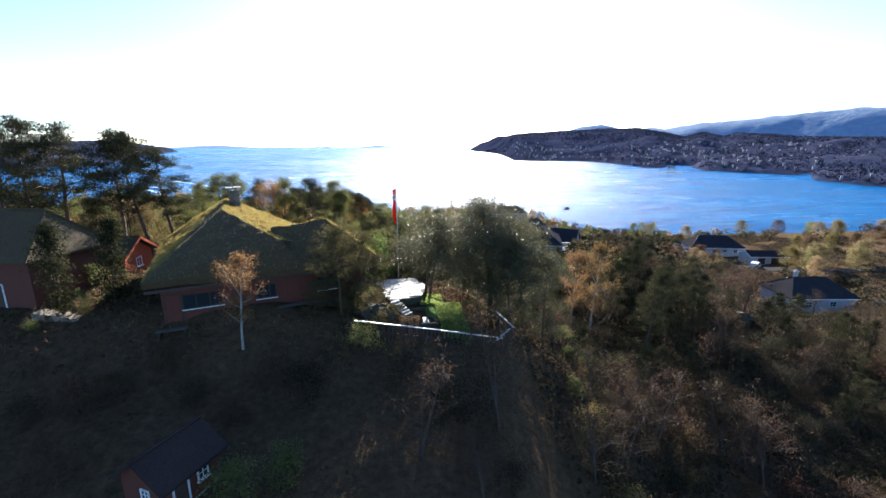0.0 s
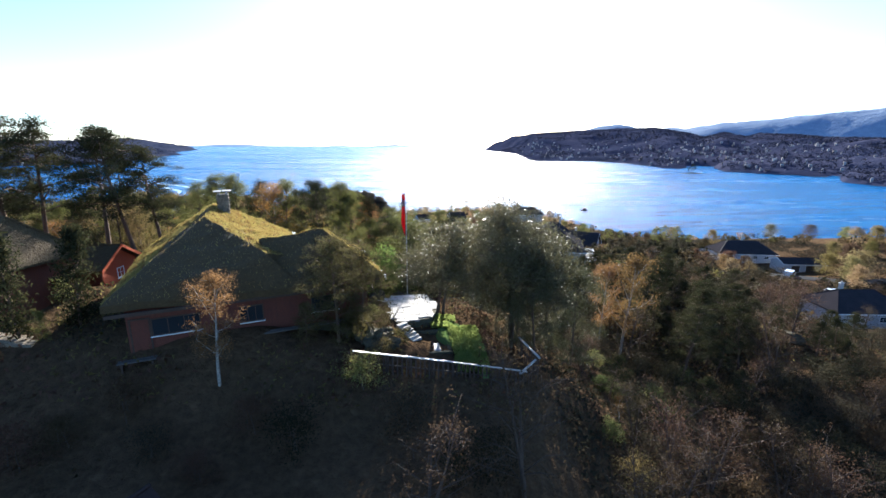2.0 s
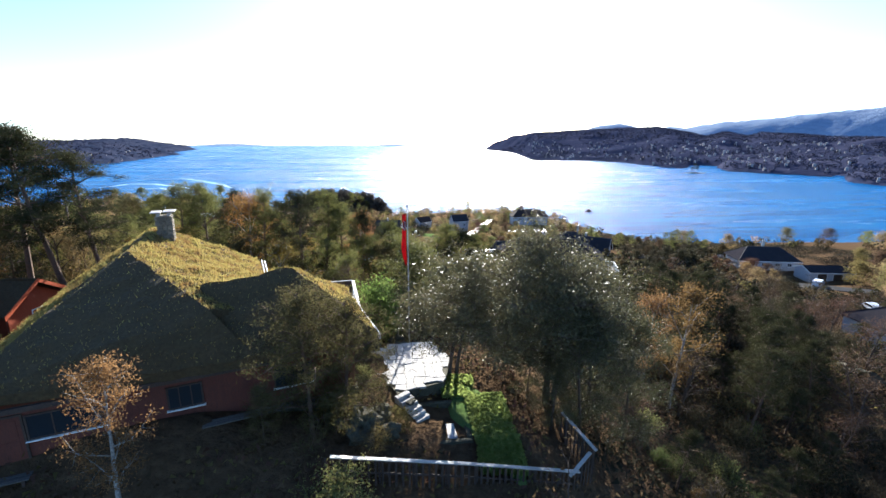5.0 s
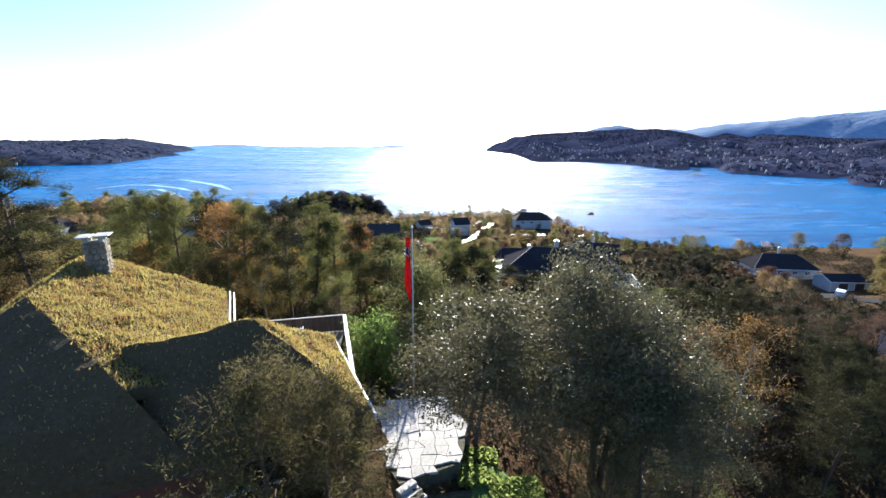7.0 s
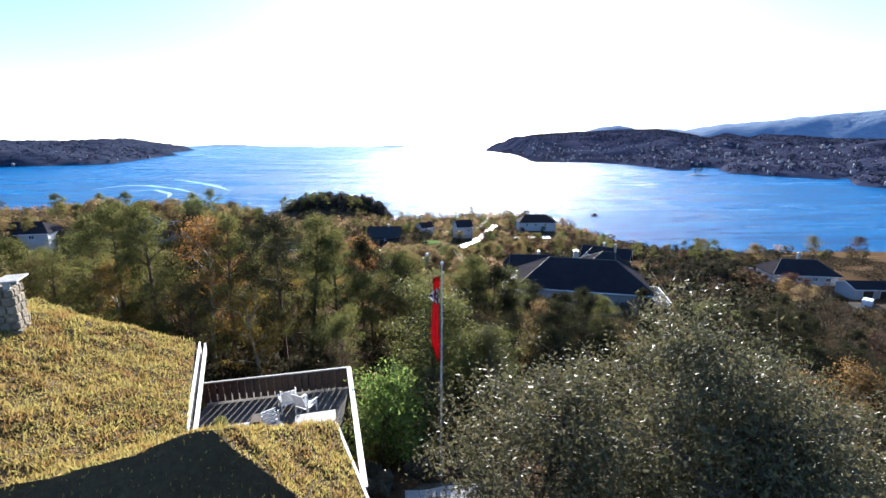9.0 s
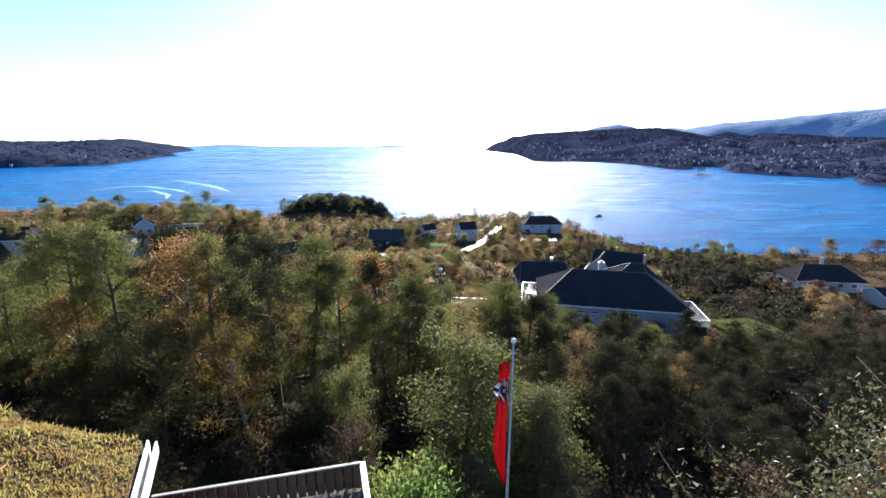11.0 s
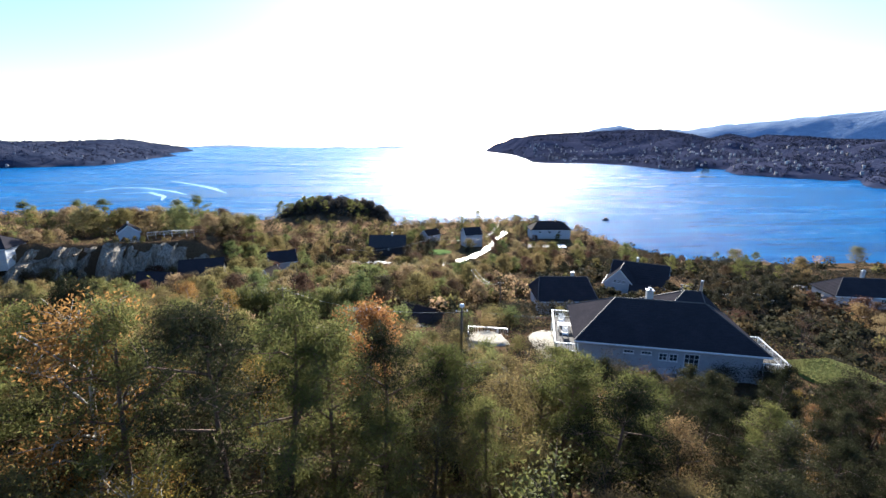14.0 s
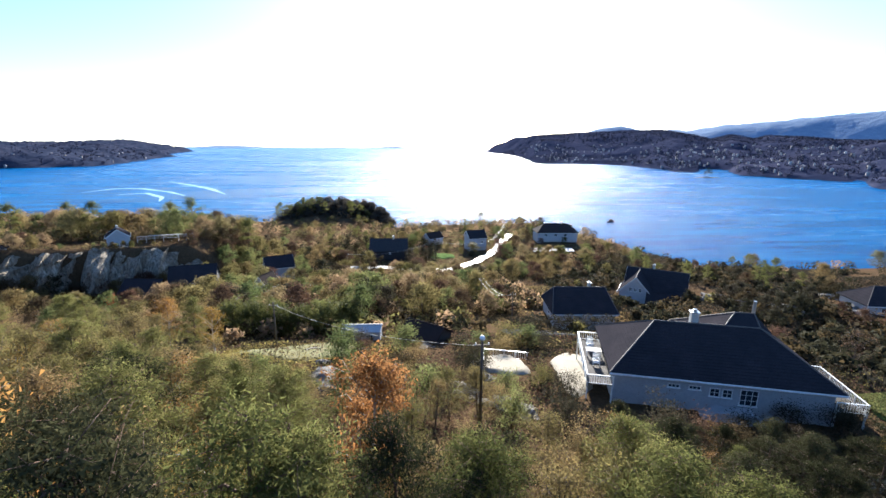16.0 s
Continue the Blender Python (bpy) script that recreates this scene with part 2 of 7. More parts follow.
def water_material():
    m, n, l, p = nodes_of("fjord_water")
    wide = ramp(n, l, noise_of(n, l, 0.006, 4, 0.6, stretch=(0.5, 2.2, 1)), 0.35, 0.65)
    streak = ramp(n, l, noise_of(n, l, 0.035, 6, 0.7, stretch=(0.35, 1.8, 1)), 0.36, 0.66)
    col = mixcol(n, l, wide, (0.0, 0.085, 0.245), (0.0, 0.120, 0.315))
    col = mixcol(n, l, streak, col, (0.0, 0.048, 0.165))
    l.new(col, p.inputs["Base Color"])
    p.inputs["IOR"].default_value = 1.11
    p.inputs["Specular IOR Level"].default_value = 0.13
    mr = n.new("ShaderNodeMapRange")
    mr.inputs[3].default_value, mr.inputs[4].default_value = 0.20, 0.30
    l.new(wide, mr.inputs[0])
    l.new(mr.outputs[0], p.inputs["Roughness"])
    b1 = n.new("ShaderNodeBump")
    b1.inputs["Strength"].default_value, b1.inputs["Distance"].default_value = 0.8, 2.5
    l.new(noise_of(n, l, 0.09, 5, 0.65, stretch=(0.6, 1.8, 1)), b1.inputs["Height"])
    b2 = n.new("ShaderNodeBump")
    b2.inputs["Strength"].default_value, b2.inputs["Distance"].default_value = 1.0, 1.1
    l.new(noise_of(n, l, 0.6, 5, 0.75, stretch=(0.6, 1.7, 1)), b2.inputs["Height"])
    l.new(b1.outputs[0], b2.inputs["Normal"])
    l.new(b2.outputs[0], p.inputs["Normal"])
    return m


M_WATER = water_material()

# ---- helpers for meshes ----
def link_mesh(name, bm, material, smooth=False):
    me = bpy.data.meshes.new(name)
    bm.normal_update()
    bm.to_mesh(me)
    bm.free()
    me.materials.append(material)
    if smooth:
        me.polygons.foreach_set("use_smooth", [True] * len(me.polygons))
    return new(name, me)


def part(name, bm, material, parent, label="", smooth=False):
    ob = link_mesh(name, bm, material, smooth)
    ob.parent = parent
    if label:
        tagged(ob, label)
    return ob


def raw_mesh(name, verts, faces, material, parent=None, smooth=False, normals=None):
    """verts: (n, 3) array; faces: (m, k) array of indices."""
    me = bpy.data.meshes.new(name)
    verts, faces = np.asarray(verts, dtype=np.float32), np.asarray(faces, dtype=np.int32)
    k = faces.shape[1]
    me.vertices.add(len(verts))
    me.vertices.foreach_set("co", verts.ravel())
    me.loops.add(faces.size)
    me.loops.foreach_set("vertex_index", faces.ravel())
    me.polygons.add(len(faces))
    me.polygons.foreach_set("loop_start", np.arange(len(faces), dtype=np.int32) * k)
    if smooth:
        me.polygons.foreach_set("use_smooth", np.ones(len(faces), dtype=bool))
    me.update(calc_edges=True)
    me.materials.append(material)
    if normals is not None:
        me.normals_split_custom_set_from_vertices(normals)
    ob = new(name, me)
    ob.parent = parent
    return ob


def box(bm, x0, x1, y0, y1, z0, z1, bevel=0.0):
    r = bmesh.ops.create_cube(bm, size=1)
    vs = r["verts"]
    for v in vs:
        v.co = Vector(((x0 + x1) / 2 + v.co.x * (x1 - x0), (y0 + y1) / 2 + v.co.y * (y1 - y0), (z0 + z1) / 2 + v.co.z * (z1 - z0)))
    if bevel:
        es = {e for v in vs for e in v.link_edges}
        bmesh.ops.bevel(bm, geom=list(es), offset=bevel, segments=1, affect="EDGES")
    return vs


def tube(bm, pts, radii, sides=6):
    """A tapered tube along points."""
    rings = []
    n = len(pts)
    for i, p in enumerate(pts):
        p = Vector(p)
        d = (Vector(pts[min(i + 1, n - 1)]) - Vector(pts[max(i - 1, 0)])).normalized()
        a = d.orthogonal().normalized()
        b = d.cross(a)
        rings.append([bm.verts.new(p + radii[i] * (math.cos(2 * math.pi * k / sides) * a + math.sin(2 * math.pi * k / sides) * b)) for k in range(sides)])
    for r0, r1 in zip(rings, rings[1:]):
        # match the start of each ring to its neighbour
        best = min(range(sides), key=lambda s: sum((r1[(k + s) % sides].co - r0[k].co).length for k in range(sides)))
        r1[:] = r1[best:] + r1[:best]
        for k in range(sides):
            bm.faces.new((r0[k], r0[(k + 1) % sides], r1[(k + 1) % sides], r1[k]))
    bm.faces.new(rings[0][::-1])
    bm.faces.new(rings[-1])


def slab(bm, pts, thick):
    """A plate: a flat polygon of points, thickened straight downwards."""
    top = [bm.verts.new(p) for p in pts]
    low = [bm.verts.new((p[0], p[1], p[2] - thick)) for p in pts]
    bm.faces.new(top)
    bm.faces.new(low[::-1])
    n = len(pts)
    for i in range(n):
        bm.faces.new((top[i], low[i], low[(i + 1) % n], top[(i + 1) % n]))


def thing(name, m, label, category, group="", kind=""):
    ob = new(name)
    ob.empty_display_size = 0.2
    ob.matrix_world = m
    return tagged(ob, label, category, group, kind)


# ---- ground ----
def bump_at(x, y, cx, cy, rx, ry, h):
    return h * np.exp(-((x - cx) / rx) ** 2 - ((y - cy) / ry) ** 2)


def wave(x, y, s):
    return (np.sin(x * s + 1.3 * np.sin(y * s * 0.7)) * np.cos(y * s * 0.9 + 0.8 * np.sin(x * s * 0.6 + 1)))


def shore_line(x):
    return np.interp(x, [-900, -320, -128, -90, -45, 0, 30, 100, 112, 122, 230, 600, 900], [640, 458, 430, 404, 416, 372, 384, 388, 330, 250, 224, 120, 60])


def cliff_line(x):
    return np.interp(x, [-160, -116, -104, -94, -84, -74, -64, -52], [138, 150, 163, 177, 184, 190, 197, 210])


def cliff_step(x, y):
    """The raised ground behind the cliff."""
    up = np.clip((y - cliff_line(x) + 1.0) / 5.0, 0, 1)
    edge = np.clip((-52 - x) / 14, 0, 1)
    return 14.0 * up * up * (3 - 2 * up) * edge * np.clip((330 - y) / 110, 0, 1)


def ground_z(x, y):
    x, y = np.asarray(x, dtype=float), np.asarray(y, dtype=float)
    z = np.interp(y, [-900, -60, 0, 18, 27, 33, 41, 48, 62, 72, 90, 97, 126, 140, 172, 200, 250, 300, 370],
                  [50, 42, 42, 44, 45.3, 47.2, 47.3, 45, 43.3, 42, 39, 37.5, 29.5, 27.5, 21, 15.5, 12, 10.5, 7])
    fall = np.interp(x, [0, 8, 15, 20, 31, 60, 110, 900], [0, -0.6, -4.5, -8, -12.5, -14, -18, -22])
    z = z + fall * np.interp(y, [-900, 36, 50, 62, 85, 110], [1, 1, 0.66, 0.42, 0.12, 0.04])
    z = z + np.clip((x - 48) / 28, 0, 1) * np.interp(y, [36, 62, 75, 85, 100, 114, 128, 140], [0, -6, -11, -11, -8, -4, -1.5, 0])
    z = z - 0.42 * np.clip(27 - y, 0, 24) * np.clip((x - 4) / 12, 0, 1)
    z = z + bump_at(x, y, -22, 42, 20, 16, 2.5) + bump_at(x, y, -9, 31, 8.5, 3.2, 1.5) + bump_at(x, y, 34, 126, 13, 9, -1.8) + bump_at(x, y, 28, 84, 14, 8, -1.0) + bump_at(x, y, 50, 52, 7, 6, 1.2)
    z = z + bump_at(x, y, 122, 126, 36, 32, -6) + cliff_step(x, y)
    z = z + bump_at(x, y, -42, 384, 34, 22, 9) + bump_at(x, y, 85, 272, 24, 30, 3) + bump_at(x, y, 78, 152, 26, 22, 2.5)
    z = z + bump_at(x, y, 65, 152, 17, 15, -4.5) + bump_at(x, y, -62, 176, 22, 14, -2)
    z = z + 0.35 * wave(x, y, 0.11) + 0.2 * wave(x + 40, y, 0.31)
    s = shore_line(x) - y
    k = np.clip(s / 45, 0, 1)
    k = k * k * (3 - 2 * k)
    return np.where(s > 0, (z + 3) * k - 3 + 4.0 * np.clip(s / 6, 0, 1) * (1 - k), -3 + np.maximum(s * 0.08, -12))


def axis(parts):
    return np.unique(np.concatenate([np.arange(a, b, s) for a, b, s in parts]))


gx = axis([(-900, -100, 12), (-100, -40, 2.5), (-40, 60, 0.9), (60, 160, 2.2), (160, 900, 12)])
gy = axis([(-900, -60, 20), (-60, 0, 4), (0, 110, 0.9), (110, 260, 2.2), (260, 700, 5)])
X, Y = np.meshgrid(gx, gy)
Z = ground_z(X, Y)
near = np.exp(-((X - 10) / 120) ** 2 - ((Y - 60) / 110) ** 2)
rough_z = np.array([noise.fractal(Vector((a * 0.35, b * 0.35, 0.0)), 0.9, 2.1, 4) for a, b in zip(X.ravel(), Y.ravel())]).reshape(X.shape)
Z = Z + 0.28 * rough_z * near
idx = np.arange(X.size).reshape(X.shape)
faces = np.stack([idx[:-1, :-1].ravel(), idx[:-1, 1:].ravel(), idx[1:, 1:].ravel(), idx[1:, :-1].ravel()], axis=1)
ground = raw_mesh("ground", np.stack([X.ravel(), Y.ravel(), Z.ravel()], axis=1), faces, M_GROUND, smooth=True)
tagged(ground, "brown autumn heath and soil sloping down to the fjord", "ground", kind="structure")

bm = bmesh.new()
bmesh.ops.create_grid(bm, x_segments=24, y_segments=24, size=4900)
water = link_mesh("water", bm, M_WATER)
water.location = (0, 0, 0)
tagged(water, "blue wind-rippled fjord water glittering in the sun", "water", kind="structure")


def gz(x, y):
    return float(ground_z(x, y))


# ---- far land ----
# Shores across the fjord are coloured bluish to stand for haze.
M_FARWOOD = surface("hazed_wooded_hill", (0.026, 0.034, 0.058), (0.050, 0.053, 0.078), (0.014, 0.020, 0.039), 0.008, 0.05, 1.0, 0.5, 4.0, spec=0.0)
M_FARTOWN = surface("hazed_settled_slope", (0.030, 0.034, 0.060), (0.054, 0.054, 0.082), (0.018, 0.024, 0.048), 0.006, 0.03, 1.0, 0.5, 4.0, spec=0.0, stretch=(1, 1, 3))
# Pale blue of the horizon land is air haze mixed into its base colour.
M_MOUNTAIN = surface("haze_tinted_mountain", (0.205, 0.262, 0.350), (0.240, 0.290, 0.370), (0.160, 0.212, 0.300), 0.003, 0.02, 1.0, 0.6, 8.0, spec=0.0)


def far_land(name, x0, x1, y0, y1, step, height, material, label, rough_amp, rough_scale):
    ax, ay = np.arange(x0, x1 + step, step), np.arange(y0, y1 + step, step)
    a, b = np.meshgrid(ax, ay)
    h = height(a, b)
    r = np.array([noise.fractal(Vector((p * rough_scale, q * rough_scale, 3.0)), 0.8, 2.2, 5) for p, q in zip(a.ravel(), b.ravel())]).reshape(a.shape)
    h = np.where(h > -2, h + rough_amp * r * np.clip((h + 2) / 10, 0, 1), h)
    ii = np.arange(a.size).reshape(a.shape)
    f = np.stack([ii[:-1, :-1].ravel(), ii[:-1, 1:].ravel(), ii[1:, 1:].ravel(), ii[1:, :-1].ravel()], axis=1)
    keep = (h.ravel()[f] > -4).any(axis=1)
    ob = raw_mesh(name, np.stack([a.ravel(), b.ravel(), h.ravel()], axis=1), f[keep], material, smooth=True)
    return tagged(ob, label, "hill", kind="structure")


def bearing(x, y):
    return np.degrees(np.arctan2(x + 1.7, y - 50.0)), np.hypot(x + 1.7, y - 50.0)


def step01(s):
    s = np.clip(s, 0, 1)
    return s * s * (3 - 2 * s)


def west_shore(x, y):
    """Height of the far left peninsula."""
    edge = np.interp(y, [1050, 1150, 1250, 1700, 2000, 2200, 2900, 3500, 3600], [-1500, -840, -690, -800, -850, -1000, -1150, -1420, -1700])
    s = edge - x
    az, r = bearing(x, y)
    crest = 54 + r * np.tan(np.radians(np.interp(az, [-50, -37, -33, -28, -24, -19, -17], [-0.2, -0.2, -0.2, 0.1, 0.06, -0.25, -0.5])))
    return np.where(s > 0, 12 * (1 - np.exp(-s / 25)) + (crest - 12) * step01(s / 420) + 4 * wave(x, y, 0.011), -6)


def east_shore(x, y):
    """Height of the settled land across the fjord, by bearing and distance from the hill."""
    az, r = np.degrees(np.arctan2(x - 0.75, y - 2.2)), np.hypot(x - 0.75, y - 2.2)
    coast = np.interp(az, [10, 12.6, 15.7, 17.9, 24.9, 28.3, 32.8, 34.5, 35.4, 37.6, 38.7, 46.9, 47.5, 48.4, 52.1, 60], [4000, 2780, 2200, 1420, 1472, 1390, 1166, 1160, 1340, 1308, 1095, 1046, 1127, 930, 858, 800])
    s = r - coast
    rise = r - np.interp(az, [10, 12.6, 15.7, 17.9, 24.9, 28.3, 33, 38.7, 46.9, 48.4, 52, 60], [4000, 2780, 2200, 1450, 1472, 1390, 1200, 1110, 1050, 980, 880, 800])
    crest = 61 + r * np.tan(np.radians(np.interp(az, [10, 12.4, 15.6, 19.5, 24.6, 28.5, 31.6, 34.6, 36.4, 38.2, 40.1, 41.3, 44.5, 46.7, 51.3, 60], [-0.6, -0.03, 0.5, 0.82, 1.1, 1.2, 1.3, 0.75, 0.3, 0.78, 0.3, 0.65, 0.5, 0.25, 0.15, 0.1])))
    return np.where(s > 0, 7 * (1 - np.exp(-s / 22)) + (crest - 7) * step01(rise / 900) + 5 * wave(x, y, 0.012) * np.clip(s / 150, 0, 1) * np.clip((900 - s) / 200, 0, 1), -6)


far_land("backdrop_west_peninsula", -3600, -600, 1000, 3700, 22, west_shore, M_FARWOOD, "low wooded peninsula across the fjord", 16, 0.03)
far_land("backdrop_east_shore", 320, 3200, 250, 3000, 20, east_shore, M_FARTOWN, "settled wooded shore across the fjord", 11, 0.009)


def mountains(x, y):
    az, r = bearing(x, y)
    crest = 62 + 4300 * np.tan(np.radians(np.interp(az, [21, 24.6, 26, 27.8, 30.3, 33.9, 34.8, 37.8, 40.4, 43.7, 46.4, 50.8, 56, 62], [0.6, 1.4, 1.8, 2.0, 1.45, 1.5, 1.3, 1.95, 2.05, 2.45, 2.62, 3.0, 3.1, 3.2])))
    return crest * step01(1 - np.abs(r - 4300) / 750) - 5


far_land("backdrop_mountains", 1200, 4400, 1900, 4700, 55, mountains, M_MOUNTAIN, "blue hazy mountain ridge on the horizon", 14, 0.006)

# ---- houses ----
def window(parent, w, h, m, cols=2, rows=2, name="window", frame_mat=None):
    """A window in the plane x, z of m, facing -y: frame with glazing bars, pane, sill."""
    bm = bmesh.new()
    t = 0.07
    for x0, x1, z0, z1 in ((-w / 2, w / 2, h - t, h), (-w / 2, w / 2, 0, t), (-w / 2, -w / 2 + t, t, h - t), (w / 2 - t, w / 2, t, h - t)):
        box(bm, x0, x1, -0.06, 0.05, z0, z1)
    win = part(name, bm, frame_mat or M_WHITETRIM, parent)
    win.matrix_local = m
    bars = [(-w / 2 + w * i / cols - 0.025, -w / 2 + w * i / cols + 0.025, -0.045, t, h - t) for i in range(1, cols)]
    bars += [(-w / 2 + t, w / 2 - t, -0.04, h * i / rows - 0.02, h * i / rows + 0.02) for i in range(1, rows)]
    for x0, x1, y0, z0, z1 in bars:
        bm = bmesh.new()
        box(bm, x0, x1, y0, 0.03, z0, z1)
        part("glazing_bar", bm, frame_mat or M_WHITETRIM, win)
    bm = bmesh.new()
    box(bm, -w / 2 + t, w / 2 - t, -0.025, 0.02, t, h - t)
    part("pane", bm, M_GLASS, win, "dark reflecting glass")
    bm = bmesh.new()
    box(bm, -w / 2 - 0.06, w / 2 + 0.06, -0.14, 0.0, -0.05, -0.004)
    part("sill", bm, M_WHITETRIM, win, "pale sill board")
    return win


def door(parent, w, h, m, material=None, frame_mat=None):
    bm = bmesh.new()
    box(bm, -w / 2 - 0.08, -w / 2, -0.07, 0.03, 0, h + 0.08)
    box(bm, w / 2, w / 2 + 0.08, -0.07, 0.03, 0, h + 0.08)
    box(bm, -w / 2, w / 2, -0.07, 0.03, h, h + 0.08)
    fr = part("door_frame", bm, frame_mat or M_WHITETRIM, parent)
    fr.matrix_local = m
    bm = bmesh.new()
    box(bm, -w / 2 + 0.01, w / 2 - 0.01, -0.035, 0.02, 0.01, h - 0.01)
    for z in (0.25, 1.15):
        box(bm, -w / 2 + 0.15, w / 2 - 0.15, -0.05, -0.03, z, z + 0.7)
    part("door_leaf", bm, material or M_BROWNWOOD, fr)
    return fr


def chimney(parent, x, y, z0, z1, w=0.7, material=None):
    bm = bmesh.new()
    box(bm, x - w / 2, x + w / 2, y - w / 2, y + w / 2, z0, z1, 0.02)
    ch = part("chimney", bm, material or M_CONCRETE, parent)
    bm = bmesh.new()
    box(bm, x - w / 2 - 0.1, x + w / 2 + 0.1, y - w / 2 - 0.1, y + w / 2 + 0.1, z1 + 0.004, z1 + 0.1, 0.02)
    box(bm, x - w / 4, x + w / 4, y - w / 4, y + w / 4, z1 + 0.1, z1 + 0.35, 0.02)
    part("chimney_cap", bm, M_METAL, ch, "metal chimney cap")
    return ch


def plate(bm, pts, axis_vec, depth):
    """A flat polygon pushed along a vector."""
    d = Vector(axis_vec) * depth
    a, b = [bm.verts.new(p) for p in pts], [bm.verts.new(Vector(p) + d) for p in pts]
    fs = [bm.faces.new(a), bm.faces.new(b[::-1])]
    n = len(pts)
    for i in range(n):
        j = (i + 1) % n
        fs.append(bm.faces.new((a[j], a[i], b[i], b[j])))
    bmesh.ops.recalc_face_normals(bm, faces=fs)


def tile_courses(a, b, c, d, step, material, parent, lift=0.04):
    """Rows of roof tiles as one stepped sheet on the plane a b (eave) to d c (ridge)."""
    a, b, c, d = Vector(a), Vector(b), Vector(c), Vector(d)
    n = max(2, int(((d + c) / 2 - (a + b) / 2).length / step))
    up = (b - a).cross(d - a).normalized()
    if up.z < 0:
        up = -up
    bm = bmesh.new()
    rows = []
    for i in range(n):
        for f, h in ((i / n, lift), ((i + 1) / n - 0.002, 0.006)):
            rows.append((bm.verts.new(a.lerp(d, f) + up * h), bm.verts.new(b.lerp(c, f) + up * h)))
    for (p, q), (s, r) in zip(rows, rows[1:]):
        bm.faces.new((p, q, r, s))
    return part("tile_layer", bm, material, parent)


def house(label, m, L, D, H, rise, hip=0.0, over=0.5, walls=None, roofing=None, windows=(), doors=(), chimneys=(), below=3.0, trim=True, name="house", courses=0.0):
    """A detached house: x along its length, y across, z = 0 at its ground. hip: metres by which the ridge falls short at each end."""
    ob = thing(name, m, label, "house")
    walls, roofing = walls or M_WHITE, roofing or M_TILE
    bm = bmesh.new()
    box(bm, -L / 2, L / 2, -D / 2, D / 2, 0, H)
    if not hip:
        for s in (-1, 1):
            plate(bm, [(s * L / 2, -D / 2, H), (s * L / 2, D / 2, H), (s * L / 2, 0, H + rise - 0.1)], (-s, 0, 0), 0.2)
    part("wall", bm, walls, ob)
    bm = bmesh.new()
    box(bm, -L / 2 + 0.05, L / 2 - 0.05, -D / 2 + 0.05, D / 2 - 0.05, -below, -0.004)
    part("foundation", bm, M_CONCRETE, ob)
    dz = rise / (D / 2) * over
    ex, ey, ez = L / 2 + over, D / 2 + over, H - dz
    rx = ex - hip if hip else ex
    top = H + rise
    t = 0.16
    for s in (-1, 1):
        bm = bmesh.new()
        quad = [(-ex * s, -ey * s, ez + t), (ex * s, -ey * s, ez + t), (rx * s, 0, top + t), (-rx * s, 0, top + t)]
        slab(bm, quad, t)
        deck_part = part("roof", bm, roofing, ob)
        if courses:
            tile_courses(*quad, courses, roofing, deck_part)
        if hip:
            bm = bmesh.new()
            tri = [(ex * s, -ey * s, ez + t), (ex * s, ey * s, ez + t), (rx * s, 0, top + t)]
            slab(bm, tri, t)
            deck_part = part("hip_roof", bm, roofing, ob)
            if courses:
                tile_courses(tri[0], tri[1], tri[2], tri[2], courses, roofing, deck_part)
    bm = bmesh.new()
    tube(bm, [(-rx, 0, top + t + 0.02), (rx, 0, top + t + 0.02)], [0.09, 0.09], 6)
    if hip:
        for s in (-1, 1):
            for k in (-1, 1):
                tube(bm, [(s * rx, 0, top + t + 0.02), (s * ex, k * ey, ez + t + 0.02)], [0.08, 0.08], 5)
    part("ridge_cap", bm, M_RIDGE if courses else roofing, ob)
    if trim:
        for s in (-1, 1):
            bm = bmesh.new()
            y0 = s * (ey + 0.02)
            box(bm, -ex, ex, y0 - 0.015, y0 + 0.015, ez - 0.08, ez + t - 0.03)
            tube(bm, [(-ex, s * (ey + 0.09), ez + 0.08), (ex, s * (ey + 0.09), ez + 0.08)], [0.06, 0.06], 6)
            part("gutter", bm, M_WHITETRIM, ob)
            if not hip:
                bm = bmesh.new()
                for k in (-1, 1):
                    plate(bm, [(s * (ex + 0.03), k * ey, ez + t + 0.02), (s * (ex + 0.03), 0, top + t + 0.02), (s * (ex + 0.03), 0, top - 0.12), (s * (ex + 0.03), k * ey, ez - 0.12)], (-s, 0, 0), 0.035)
                part("bargeboard", bm, M_WHITETRIM, ob)
    turn = {"front": (0, -D / 2, 0), "back": (0, D / 2, 180), "left": (-L / 2, 0, -90), "right": (L / 2, 0, 90)}
    for side, u, z, w, h, *grid in windows:
        x0, y0, a = turn[side]
        window(ob, w, h, pose(x0, y0, 0, 0, 0, a) @ pose(u, 0, z), *(grid or (2, 2)))
    for side, u, z, w, h in doors:
        x0, y0, a = turn[side]
        door(ob, w, h, pose(x0, y0, 0, 0, 0, a) @ pose(u, 0, z))
    for x, y, z0, z1, w in chimneys:
        chimney(ob, x, y, z0, z1, w)
    return ob


